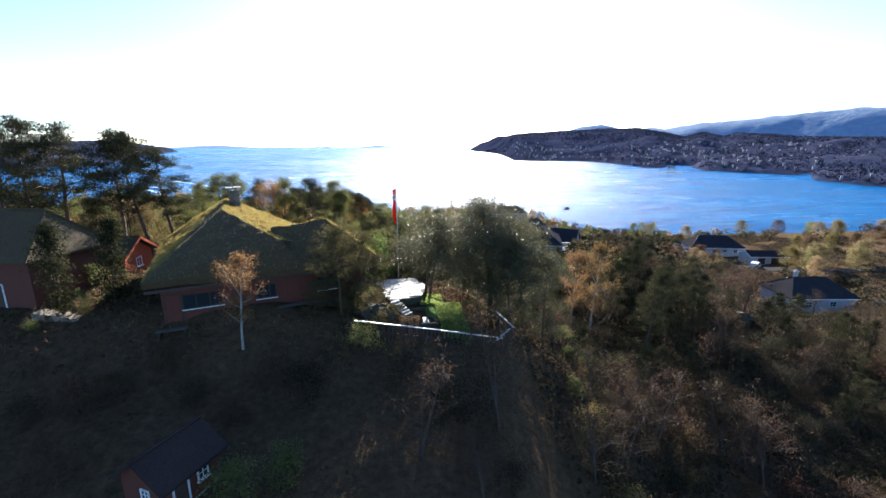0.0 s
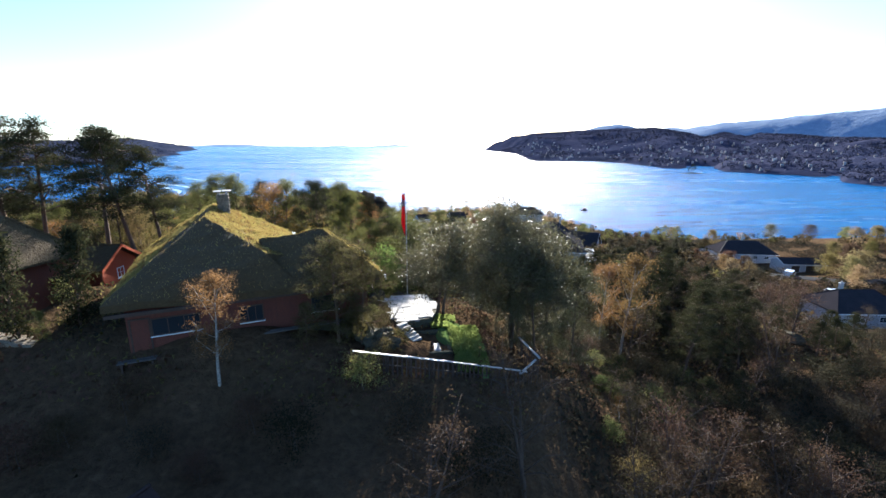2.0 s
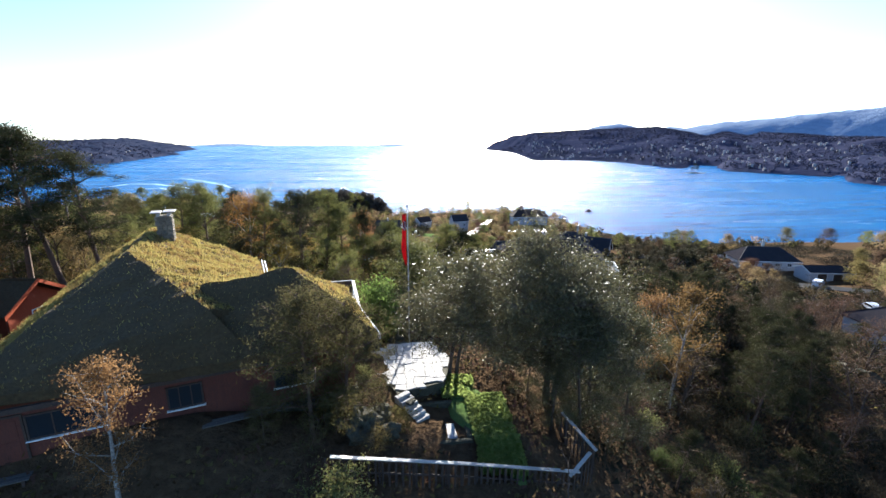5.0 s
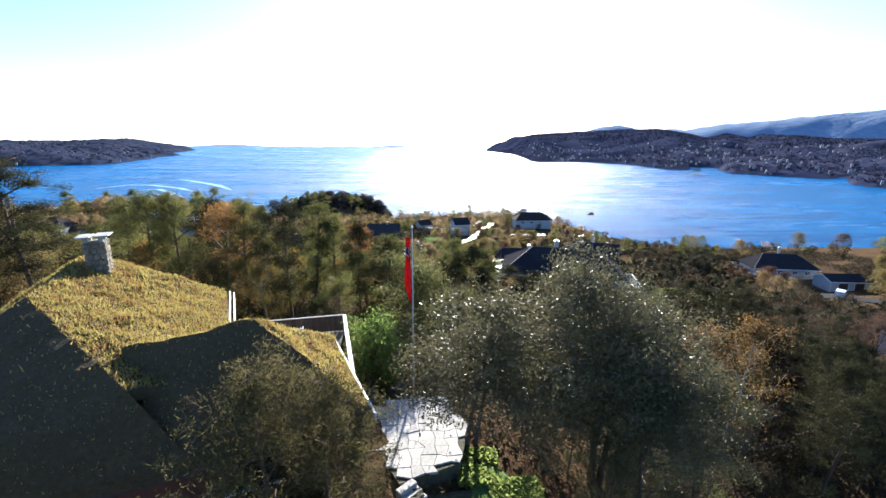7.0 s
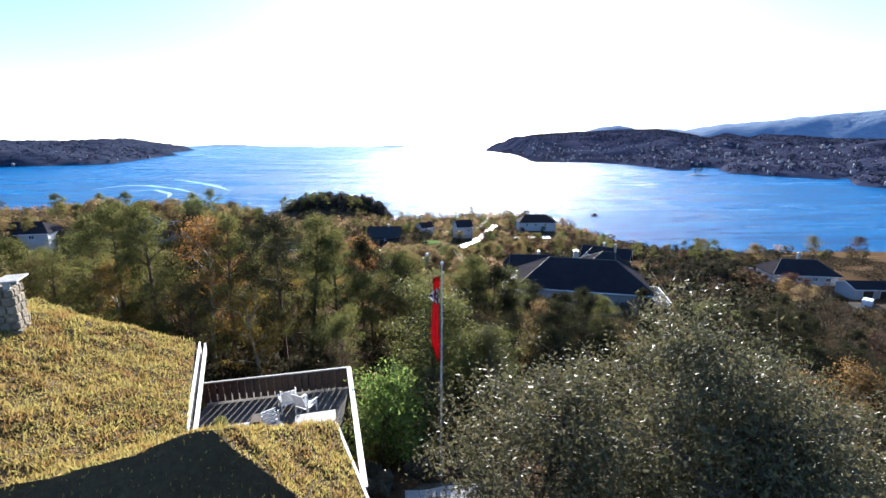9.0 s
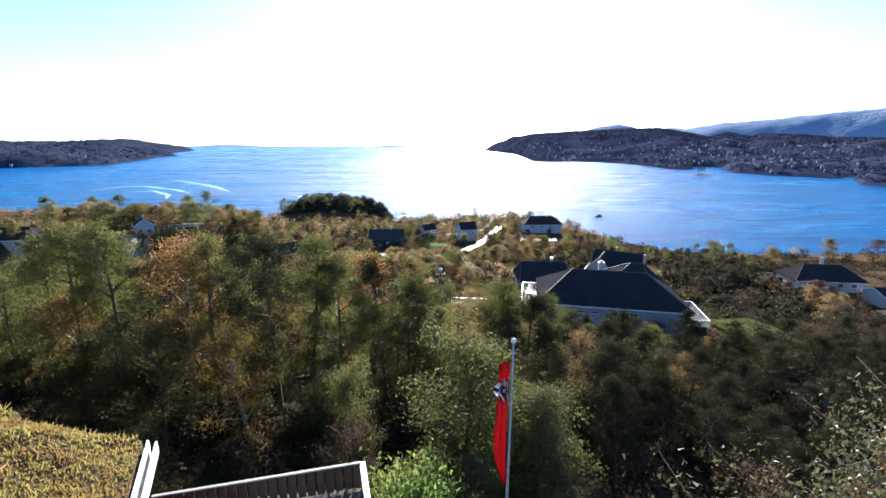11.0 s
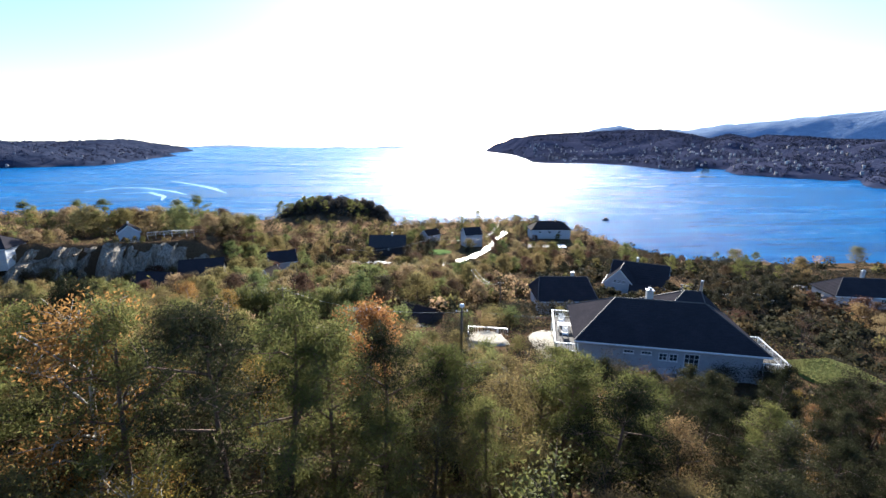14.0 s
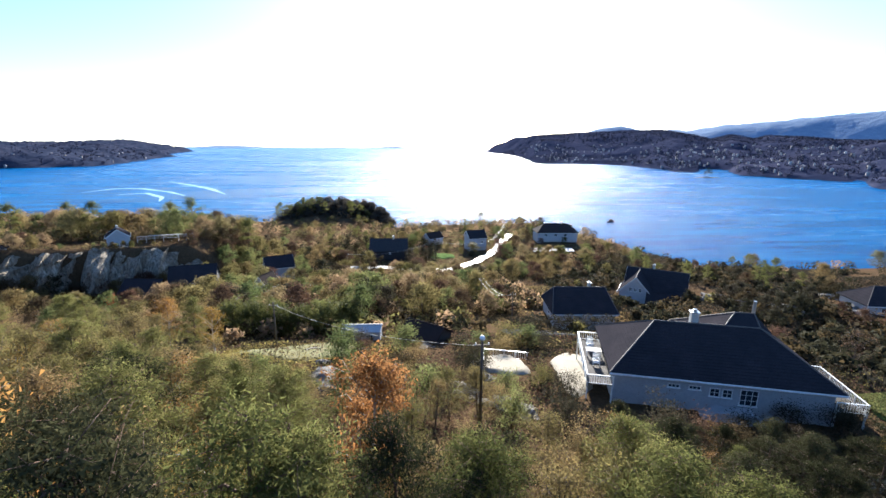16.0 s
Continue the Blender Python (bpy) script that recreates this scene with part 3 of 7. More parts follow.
def railing(parent, pts, height, material, spacing=0.14, posts=1.5, cap=0.12, name="railing", low=0.1):
    """A railing along points: top rail, posts, thin balusters as parts."""
    bal = None
    for (x0, y0, z0), (x1, y1, z1) in zip(pts, pts[1:]):
        L = math.hypot(x1 - x0, y1 - y0)
        a = math.atan2(y1 - y0, x1 - x0)
        lean = math.atan2(z1 - z0, L)
        base = Matrix.Translation((x0, y0, z0)) @ Matrix.Rotation(a, 4, "Z") @ Matrix.Rotation(-lean, 4, "Y")
        LL = L / math.cos(lean)
        for z, hh, ww, nm in ((height, 0.05, cap, "top_rail"), (low, 0.06, 0.04, "bottom_rail")):
            bm = bmesh.new()
            box(bm, -0.03, LL + 0.03, -ww / 2, ww / 2, z - hh, z)
            ob = part(nm, bm, material, parent)
            ob.matrix_local = base
        k = max(1, round(LL / posts))
        for i in range(k + 1):
            bm = bmesh.new()
            box(bm, -0.045, 0.045, -0.045, 0.045, -0.3, height - 0.055)
            ob = part("post", bm, material, parent)
            ob.matrix_local = Matrix.Translation((x0 + (x1 - x0) * i / k, y0 + (y1 - y0) * i / k, z0 + (z1 - z0) * i / k)) @ Matrix.Rotation(a, 4, "Z")
        n = int(LL / spacing)
        if bal is None:
            bm = bmesh.new()
            box(bm, -0.022, 0.022, -0.012, 0.012, low + 0.004, height - 0.06)
            first = part("baluster", bm, material, parent)
            bal = first.data
            bpy.data.objects.remove(first)
        for i in range(1, n):
            ob = new("baluster", bal)
            ob.parent = parent
            f = i / n
            ob.matrix_local = Matrix.Translation((x0 + (x1 - x0) * f, y0 + (y1 - y0) * f, z0 + (z1 - z0) * f)) @ Matrix.Rotation(a, 4, "Z")


# ---- the sod-roofed house on the knoll ----
SOD = Matrix.Translation((-15.0, 29.9, 0)) @ pose(0, 0, 0, 0, 0, 18)
sod_house = thing("sod_house", SOD, "red-brown timber house with a grass-grown sod roof and stone chimney", "house")
srng = np.random.default_rng(8)
turf_planes = [
    ("roof_front", [(0, 0, 52.25), (10.6, -0.3, 52.1), (8.9, 1.3, 54.0), (5.2, 6.4, 55.9), (5.6, 12.1, 56.15)]),
    ("roof_side", [(8.9, 1.3, 54.0), (11.8, 2.6, 53.2), (11.5, 13.2, 53.1), (5.9, 14.1, 55.45), (5.6, 12.1, 56.15), (5.2, 6.4, 55.9)]),
    ("roof_back", [(5.6, 12.1, 56.15), (5.9, 14.1, 55.45), (0, 13.8, 52.2), (0, 0, 52.25)]),
    ("roof_hip", [(5.9, 14.1, 55.45), (11.5, 13.2, 53.1), (6.6, 15.4, 53.2), (0, 13.8, 52.2)]),
    ("wing_front", [(9.9, -0.3, 52.1), (16.2, -0.2, 52.2), (12.7, 2.9, 55.1), (8.5, 3.2, 54.65)]),
    ("wing_back", [(12.7, 2.9, 55.1), (15.95, 5.4, 52.7), (10.6, 6.6, 52.9), (8.5, 3.2, 54.65)]),
    ("wing_end", [(16.2, -0.2, 52.2), (15.95, 5.4, 52.7), (12.7, 2.9, 55.1)]),
    ("annex_roof", [(8.3, 13.0, 53.7), (8.2, 15.0, 53.8), (4.6, 18.8, 54.3), (2.6, 18.2, 53.6), (3.6, 13.4, 53.7)]),
]
blade_pts, blade_len = [], []
for pname, pts in turf_planes:
    bm = bmesh.new()
    top = [bm.verts.new(p) for p in pts]
    f = bm.faces.new(top)
    bmesh.ops.triangulate(bm, faces=[f])
    for _ in range(4):
        bmesh.ops.subdivide_edges(bm, edges=[e for e in bm.edges if e.calc_length() > 0.5], cuts=1, use_grid_fill=True)
        bmesh.ops.triangulate(bm, faces=bm.faces[:])
    bm.normal_update()
    for v in bm.verts:
        v.co.z += 0.16 * noise.fractal(v.co * 0.9, 0.9, 2.0, 3) + 0.06
    # Front slopes get few, short blades so the bare dark sod imitates shade.
    for fc in bm.faces:
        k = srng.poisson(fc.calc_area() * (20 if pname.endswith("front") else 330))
        a, b, c = (np.array(v.co) for v in fc.verts)
        for _ in range(k):
            r1, r2 = srng.random(2)
            if r1 + r2 > 1:
                r1, r2 = 1 - r1, 1 - r2
            blade_pts.append(a + r1 * (b - a) + r2 * (c - a))
            blade_len.append(0.7 if pname.endswith("front") else 1.0)
    geo = bmesh.ops.extrude_face_region(bm, geom=bm.faces[:])
    for v in geo["geom"]:
        if isinstance(v, bmesh.types.BMVert):
            v.co.z -= 0.42
    bmesh.ops.recalc_face_normals(bm, faces=bm.faces)
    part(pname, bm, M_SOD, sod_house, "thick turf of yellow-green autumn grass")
P = np.array(blade_pts)
n = len(P)
lean = srng.normal(size=(n, 3)) * np.array([0.5, 0.5, 0.15]) + np.array([0.1, -0.15, 1.0])
lean /= np.linalg.norm(lean, axis=1)[:, None]
tuft = np.clip(0.5 + 0.9 * np.array([noise.noise(Vector(p) * 2.6) for p in P]), 0.05, 1.2)
hgt = ((0.04 + 0.24 * tuft * srng.random(n)) * np.array(blade_len))[:, None]
side = np.cross(lean, srng.normal(size=(n, 3)))
side *= 0.022 / np.linalg.norm(side, axis=1)[:, None]
V = np.stack([P - side, P + side, P + lean * hgt * 0.65 + side * 0.7, P + lean * hgt + lean[:, [1, 0, 2]] * 0.03], axis=1).reshape(-1, 3)
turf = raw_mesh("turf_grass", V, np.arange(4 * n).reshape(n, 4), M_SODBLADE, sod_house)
tagged(turf, "tufts of dry autumn grass", kind="stuff")

bm = bmesh.new()
box(bm, 0.9, 10.6, 0.7, 12.6, 49.0, 52.1)
box(bm, 3.6, 5.6, 12.604, 15.6, 46.0, 53.2)
part("main_wall", bm, M_REDWOOD, sod_house, "red-stained timber wall")
bm = bmesh.new()
box(bm, 10.604, 15.2, 0.7, 4.6, 49.0, 52.1)
part("wing_wall", bm, M_REDWOOD, sod_house, "red-stained timber wall")
bm = bmesh.new()
box(bm, 0.7, 15.3, 0.6, 4.7, 45.5, 48.996)
box(bm, 0.7, 10.7, 4.704, 13.3, 45.5, 48.996)
part("foundation", bm, M_DARKSTONE, sod_house, "dark mossy stone foundation")
bm = bmesh.new()
box(bm, 0.1, 16.1, -0.12, 0.02, 51.55, 51.75)
part("eave_board", bm, M_BROWNWOOD, sod_house)
for i, (x0, x1, y0, y1) in enumerate(((11.64, 11.70, 3.0, 13.1), (11.84, 11.90, 3.0, 13.1))):
    bm = bmesh.new()
    box(bm, x0, x1, y0, y1, 52.7, 53.2 - 0.1 * i)
    part("gutter", bm, M_WHITETRIM, sod_house, "white-painted gutter board")
bm = bmesh.new()
plate(bm, [(16.0, 5.6, 52.35), (16.28, -0.2, 51.85), (16.28, -0.2, 52.15), (16.0, 5.6, 52.65)], (1, 0, 0), 0.08)
part("gutter", bm, M_WHITETRIM, sod_house, "white-painted gutter board")
for u, w, z, h in ((3.4, 2.6, 49.9, 1.1), (7.6, 1.4, 49.9, 1.1), (12.2, 1.8, 49.9, 1.1)):
    window(sod_house, w, h, pose(u, 0.7, z), 3, 1, frame_mat=M_BROWNWOOD)
door(sod_house, 0.9, 2.0, pose(1.55, 0.7, 49.02), M_REDWOOD, M_BROWNWOOD)
# the stone chimney, stone by stone, with a slate cap on four feet
CX, CY = 6.4, 11.1
bm = bmesh.new()
box(bm, CX - 0.36, CX + 0.36, CY - 0.36, CY + 0.36, 53.8, 57.03)
stack = part("chimney", bm, M_STONE, sod_house, "square chimney of rough grey stones")
for k in range(8):
    z = 54.8 + k * 0.28
    for j in range(12):
        side, q = divmod(j, 3)
        w = 0.262 + srng.uniform(-0.03, 0.02)
        c = -0.27 + 0.27 * q + (0.05 if k % 2 else -0.045)
        off = 0.35 + srng.uniform(0, 0.06)
        x, y = ((c, -off), (off, c), (c, off), (-off, c))[side]
        hx, hy = ((w / 2 - 0.01, 0.06), (0.06, w / 2 - 0.01))[side % 2]
        bm = bmesh.new()
        box(bm, CX + x - hx, CX + x + hx, CY + y - hy, CY + y + hy, z + 0.01, z + 0.26 + srng.uniform(-0.02, 0.01), 0.02)
        part("stone", bm, M_STONE, stack)
bm = bmesh.new()
box(bm, CX - 0.66, CX - 0.1, CY - 0.5, CY + 0.46, 57.23, 57.29, 0.02)
box(bm, CX - 0.02, CX + 0.62, CY - 0.46, CY + 0.52, 57.25, 57.31, 0.02)
for x in (-0.28, 0.28):
    for y in (-0.28, 0.28):
        box(bm, CX + x - 0.08, CX + x + 0.08, CY + y - 0.08, CY + y + 0.08, 57.0, 57.26)
part("slate_cap", bm, M_SLATE, stack, "two flat slate slabs on short stone feet")

# long plank bench and ledge by the front wall
for u0, u1, z, lab in ((8.2, 13.6, 49.4, "long grey plank ledge by the timber wall"), (0.4, 2.3, 48.95, "grey plank step at the red house wall")):
    ledge = thing("plank_ledge", SOD @ Matrix.Translation((u0, -0.5, z)), lab, "bench")
    for i in range(3):
        bm = bmesh.new()
        box(bm, 0, u1 - u0, i * 0.17, i * 0.17 + 0.15, -0.05, 0)
        part("plank", bm, M_DECK, ledge)
    for x in (0.2, u1 - u0 - 0.2):
        bm = bmesh.new()
        box(bm, x - 0.05, x + 0.05, 0.05, 0.45, -2.6, -0.054)
        part("leg", bm, M_BROWNWOOD, ledge)

# ---- the deck behind the wing ----
deck = thing("timber_deck", pose(0, 0, 0), "raised timber deck with a white railing beside the sod-roofed house", "deck")
dx0, dx1, dy0, dy1, dz = -8.0, -1.75, 40.0, 46.8, 50.1
nb = 44
for i in range(nb):
    bm = bmesh.new()
    x = dx0 + (dx1 - dx0) * i / nb
    box(bm, x, x + (dx1 - dx0) / nb - 0.012, dy0, dy1, dz - 0.035, dz)
    part("deck_board", bm, M_DECK, deck)
for y in (dy0 + 0.3, (dy0 + dy1) / 2, dy1 - 0.2):
    bm = bmesh.new()
    box(bm, dx0, dx1, y - 0.05, y + 0.05, dz - 0.24, dz - 0.04)
    part("joist", bm, M_BROWNWOOD, deck)
for x in (dx0 + 0.2, -4.9, dx1 - 0.1):
    for y in (dy0 + 1.5, dy1 - 0.2):
        bm = bmesh.new()
        box(bm, x - 0.06, x + 0.06, y - 0.06, y + 0.06, gz(x, y) - 0.5, dz - 0.25)
        part("deck_post", bm, M_BROWNWOOD, deck)
railing(deck, [(-1.7, 46.8, dz), (-0.55, 39.0, dz)], 1.05, M_WHITETRIM, 0.3, 1.6, 0.2)
far_a, far_b = Vector((-8.15, 46.0, dz)), Vector((-1.75, 46.78, dz))
turn_z = math.degrees(math.atan2(far_b.y - far_a.y, far_b.x - far_a.x))
bm = bmesh.new()
box(bm, 0, (far_b - far_a).length, -0.05, 0.05, 1.03, 1.08)
part("top_rail", bm, M_RAIL, deck, "top rail in a pale sunlit tone").matrix_local = Matrix.Translation(far_a) @ pose(0, 0, 0, 0, 0, turn_z)
# Far boards are dark brown to show their backlit side.
for i in range(21):
    bm = bmesh.new()
    box(bm, -0.122, 0.122, -0.015, 0.015, 0.06, 1.025)
    part("rail_board", bm, M_BROWNWOOD, deck, "vertical rail board coloured dark as if backlit").matrix_local = Matrix.Translation(far_a.lerp(far_b, (i + 0.5) / 21)) @ pose(0, 0, 0, 0, 0, turn_z)


def deck_chair(m):
    ob = thing("deck_chair", m, "white slatted wooden deck chair on the timber deck", "chair", "chairs on the deck")
    for i in range(6):
        bm = bmesh.new()
        box(bm, -0.3, 0.3, -0.3 + i * 0.11, -0.3 + i * 0.11 + 0.09, 0.36, 0.39)
        part("seat_slat", bm, M_WHITETRIM, ob)
    for i in range(5):
        bm = bmesh.new()
        z = 0.45 + i * 0.14
        box(bm, -0.3, 0.3, 0.34 + i * 0.05, 0.37 + i * 0.05, z, z + 0.11)
        part("back_slat", bm, M_WHITETRIM, ob)
    for x in (-0.32, 0.32):
        for y, h in ((-0.28, 0.6), (0.32, 1.1)):
            bm = bmesh.new()
            box(bm, x - 0.025, x + 0.025, y - 0.03, y + 0.03, 0.0, h)
            part("leg", bm, M_WHITETRIM, ob)
        bm = bmesh.new()
        box(bm, x - 0.04, x + 0.04, -0.34, 0.34, 0.6, 0.63)
        part("armrest", bm, M_WHITETRIM, ob)
    return ob


chair = deck_chair(pose(-3.4, 44.9, dz, 0, 0, 150))
copy_thing(chair, pose(-4.3, 43.0, dz, 0, 0, 35))
copy_thing(chair, pose(-4.3, 45.3, dz, 0, 0, 205))
cube = thing("storage_cube", pose(-5.05, 43.8, dz, 0, 0, 6), "dark brown storage cube on the timber deck", "box")
bm = bmesh.new()
box(bm, -0.34, 0.34, -0.3, 0.3, 0.004, 0.55, 0.03)
part("box_body", bm, M_BROWNWOOD, cube)
bm = bmesh.new()
box(bm, -0.36, 0.36, -0.32, 0.32, 0.554, 0.6, 0.015)
part("lid", bm, M_BROWNWOOD, cube)
pot = thing("potted_plant", pose(-6.55, 43.6, dz), "small green bush in a dark pot on the timber deck", "plant")
bm = bmesh.new()
bmesh.ops.create_cone(bm, cap_ends=True, segments=14, radius1=0.16, radius2=0.23, depth=0.36, matrix=Matrix.Translation((0, 0, 0.18)))
part("pot", bm, M_BROWNWOOD, pot, smooth=False)
prng = np.random.default_rng(77)
pv = prng.normal(size=(700, 3))
pv = pv / np.linalg.norm(pv, axis=1)[:, None] * prng.uniform(0.5, 1.0, (700, 1)) * np.array([0.3, 0.3, 0.28]) + np.array([0, 0, 0.58])
pd = prng.normal(size=(700, 3)) * 0.035
ps = prng.normal(size=(700, 3)) * 0.02
raw_mesh("leaves", np.stack([pv - pd, pv + ps, pv + pd], axis=1).reshape(-1, 3), np.arange(2100).reshape(700, 3), M_GREEN, pot)
table = thing("deck_table", pose(-2.75, 43.3, dz, 0, 0, 8), "low pale slatted table on the timber deck", "table")
for i in range(9):
    bm = bmesh.new()
    box(bm, -0.8, 0.8, -0.5 + i * 0.11, -0.5 + i * 0.11 + 0.095, 0.66, 0.69)
    part("table_slat", bm, M_RAIL, table)
for x in (-0.7, 0.7):
    for y in (-0.4, 0.4):
        bm = bmesh.new()
        box(bm, x - 0.035, x + 0.035, y - 0.035, y + 0.035, 0, 0.656)
        part("leg", bm, M_WHITETRIM, table)
crate = thing("storage_box", pose(-5.85, 43.2, dz, 0, 0, 8), "pale wooden storage box on the timber deck", "box")
bm = bmesh.new()
box(bm, -0.5, 0.5, -0.3, 0.3, 0, 0.5, 0.02)
part("box_body", bm, M_WHITE, crate)
bm = bmesh.new()
box(bm, -0.53, 0.53, -0.33, 0.33, 0.504, 0.56, 0.015)
part("lid", bm, M_WHITE, crate)

# ---- flagpole ----
pole = thing("flagpole", pose(2.35, 42.95, 47.9), "slender white flagpole with a limp red flag", "flagpole")
h0 = 47.9
bm = bmesh.new()
tube(bm, [(0, 0, -0.5), (0, 0, 3), (0, 0, 57.25 - h0)], [0.055, 0.048, 0.022], 8)
part("pole", bm, M_POLEPAINT, pole, smooth=True)
bm = bmesh.new()
bmesh.ops.create_uvsphere(bm, u_segments=8, v_segments=6, radius=0.07, matrix=Matrix.Translation((0, 0, 57.3 - h0)))
part("finial", bm, M_FLAGWHITE, pole, smooth=True)
for mat_i, (z0, z1, lab) in {0: (53.3, 56.85, "limp red cloth hanging in folds"), 1: (55.8, 56.4, "white band of the cloth"), 2: (55.95, 56.25, "dark blue band of the cloth")}.items():
    bm = bmesh.new()
    rows = 14
    strips = []
    for i in range(rows + 1):
        f = i / rows
        z = z1 + (z0 - z1) * f - h0
        wob = 0.05 * math.sin(7 * f + mat_i)
        wid = (0.24 + 0.015 * mat_i + 0.07 * math.sin(3.1 * f + 0.4)) * (1 - 0.55 * max(0, f - 0.75) / 0.25 if mat_i == 0 else 1)
        strips.append([bm.verts.new((-0.09 - wid * q / 6 + wob * (q / 6), 0.09 * math.sin(q * 2.2 + f * 3) - 0.1 + 0.004 * mat_i, z - 0.10 * q / 6)) for q in range(7)])
    for r0, r1 in zip(strips, strips[1:]):
        for q in range(6):
            bm.faces.new((r0[q], r0[q + 1], r1[q + 1], r1[q]))
    bmesh.ops.solidify(bm, geom=bm.faces[:], thickness=0.012 + 0.012 * mat_i)
    part(("flag", "white_band", "blue_band")[mat_i], bm, (M_FLAGRED, M_FLAGWHITE, M_FLAGBLUE)[mat_i], pole, lab, smooth=True)

# ---- fence, planter, steps, terrace ----
fence = thing("garden_fence", Matrix(), "dark picket fence with a pale, sunlit-toned top rail on the slope", "fence")
fpts = [(-1.7, 30.4, 47.7), (4.2, 30.9, 46.4), (9.7, 31.3, 45.1), (11.0, 32.1, 45.65), (10.3, 34.8, 46.0)]
pk = None
for (x0, y0, z0), (x1, y1, z1) in zip(fpts, fpts[1:]):
    L = math.sqrt((x1 - x0) ** 2 + (y1 - y0) ** 2 + (z1 - z0) ** 2)
    base = Matrix.Translation((x0, y0, z0)) @ (Vector((x1 - x0, y1 - y0, z1 - z0)).to_track_quat("X", "Z")).to_matrix().to_4x4()
    bm = bmesh.new()
    box(bm, -0.02, L + 0.02, -0.09, 0.09, 0.98, 1.03)
    r = part("top_rail", bm, M_RAIL, fence, "top rail in a pale tone as if sunlit")
    r.matrix_local = base
    bm = bmesh.new()
    box(bm, 0, L, 0.03, 0.07, 0.25, 0.33)
    r = part("rail", bm, M_BROWNWOOD, fence)
    r.matrix_local = base
    for i in range(int(L / 0.3) + 1):
        if pk is None:
            bm = bmesh.new()
            box(bm, -0.045, 0.045, -0.02, 0.01, -0.9, 0.97)
            o = part("picket", bm, M_BROWNWOOD, fence)
            pk = o.data
        else:
            o = new("picket", pk)
            o.parent = fence
        f = i * 0.3 / L
        o.matrix_local = Matrix.Translation((x0 + (x1 - x0) * f, y0 + (y1 - y0) * f, z0 + (z1 - z0) * f)) @ pose(0, 0, 0, 0, 0, math.degrees(math.atan2(y1 - y0, x1 - x0)))
    n = int(L / 1.8) + 1
    for i in range(n):
        f = (i + 0.5) / n
        bm = bmesh.new()
        box(bm, -0.05, 0.05, 0.075, 0.17, -1.0, 0.97)
        o = part("post", bm, M_BROWNWOOD, fence)
        o.matrix_local = Matrix.Translation((x0 + (x1 - x0) * f, y0 + (y1 - y0) * f, z0 + (z1 - z0) * f)) @ pose(0, 0, 0, 0, 0, math.degrees(math.atan2(y1 - y0, x1 - x0)))

planter = thing("garden_wall", pose(3.3, 33.9, 0, 0, 0, 3), "dark walled garden pit with a pale slab inside", "wall")
for nm, lim in (("front_wall", (-1.9, 1.75, -1.0, -0.75, 44.5, 47.0)), ("side_wall", (1.5, 1.75, -0.746, 1.9, 44.5, 47.05)), ("back_wall", (-1.2, 1.2, 1.904, 2.15, 44.5, 47.35)), ("floor_slab", (-0.3, 1.0, -0.65, 0.55, 45.4, 46.98))):
    bm = bmesh.new()
    box(bm, *lim, 0.03)
    part(nm, bm, M_SLATE if nm == "floor_slab" else M_DARKSTONE, planter)

steps = thing("stone_steps", pose(1.55, 36.0, 0, 0, 0, -50), "short flight of pale stone garden steps", "steps")
for i in range(6):
    bm = bmesh.new()
    box(bm, i * 0.3, i * 0.3 + 0.34, -0.45, 0.45, 46.0, 48.0 - i * 0.14, 0.02)
    part("step", bm, M_SLATE, steps)

terrace = thing("slate_terrace", Matrix(), "sunlit terrace of irregular pale slate flagstones", "terrace", kind="structure")
trng = np.random.default_rng(3)
EDGE = [(1.4, 36.2), (4.0, 37.1), (4.8, 39.7), (3.8, 42.3), (1.5, 42.4), (0.0, 41.3), (-0.4, 39.6), (0.6, 38.0)]


def inside(poly, x, y):
    hit = False
    for (x0, y0), (x1, y1) in zip(poly, poly[1:] + poly[:1]):
        if (y0 > y) != (y1 > y) and x < x0 + (y - y0) / (y1 - y0) * (x1 - x0):
            hit = not hit
    return hit


corner = {}
for i in range(12):
    for j in range(13):
        corner[i, j] = (-0.9 + i * 0.56 + trng.uniform(-0.15, 0.15), 35.8 + j * 0.58 + trng.uniform(-0.15, 0.15))
for i in range(11):
    for j in range(12):
        quad = [corner[i, j], corner[i + 1, j], corner[i + 1, j + 1], corner[i, j + 1]]
        cx, cy = sum(p[0] for p in quad) / 4, sum(p[1] for p in quad) / 4
        if not inside(EDGE, cx, cy):
            continue
        z = 48.0 + trng.uniform(-0.02, 0.015)
        bm = bmesh.new()
        slab(bm, [(cx + (p[0] - cx) * 0.95, cy + (p[1] - cy) * 0.95, z + trng.uniform(-0.006, 0.006)) for p in quad], 0.12)
        part("flagstone", bm, M_SLATE, terrace)
bm = bmesh.new()
slab(bm, [(p[0] * 1.04 - 0.08, 39.4 + (p[1] - 39.4) * 1.04, 47.93) for p in EDGE], 3.2)
part("terrace_base", bm, M_DARKSTONE, terrace, "dark dry-stone edge below the slabs")


def rock(label, x, y, z, r, seed, squash=0.6, name="boulder", material=None, sub=3):
    bm = bmesh.new()
    bmesh.ops.create_icosphere(bm, subdivisions=sub, radius=r)
    for v in bm.verts:
        p = v.co.copy()
        q = 0.75 + 0.5 * noise.fractal(p / r * 0.9 + Vector((seed, 0, 0)), 0.8, 2.1, 4) + 0.18 * noise.cell(p / r * 2.2 + Vector((seed, 3, 1)))
        v.co = p * q
        v.co.z *= squash
    ob = link_mesh(name, bm, material or M_ROCK)
    ob.location = (x, y, z)
    return tagged(ob, label, "rock")


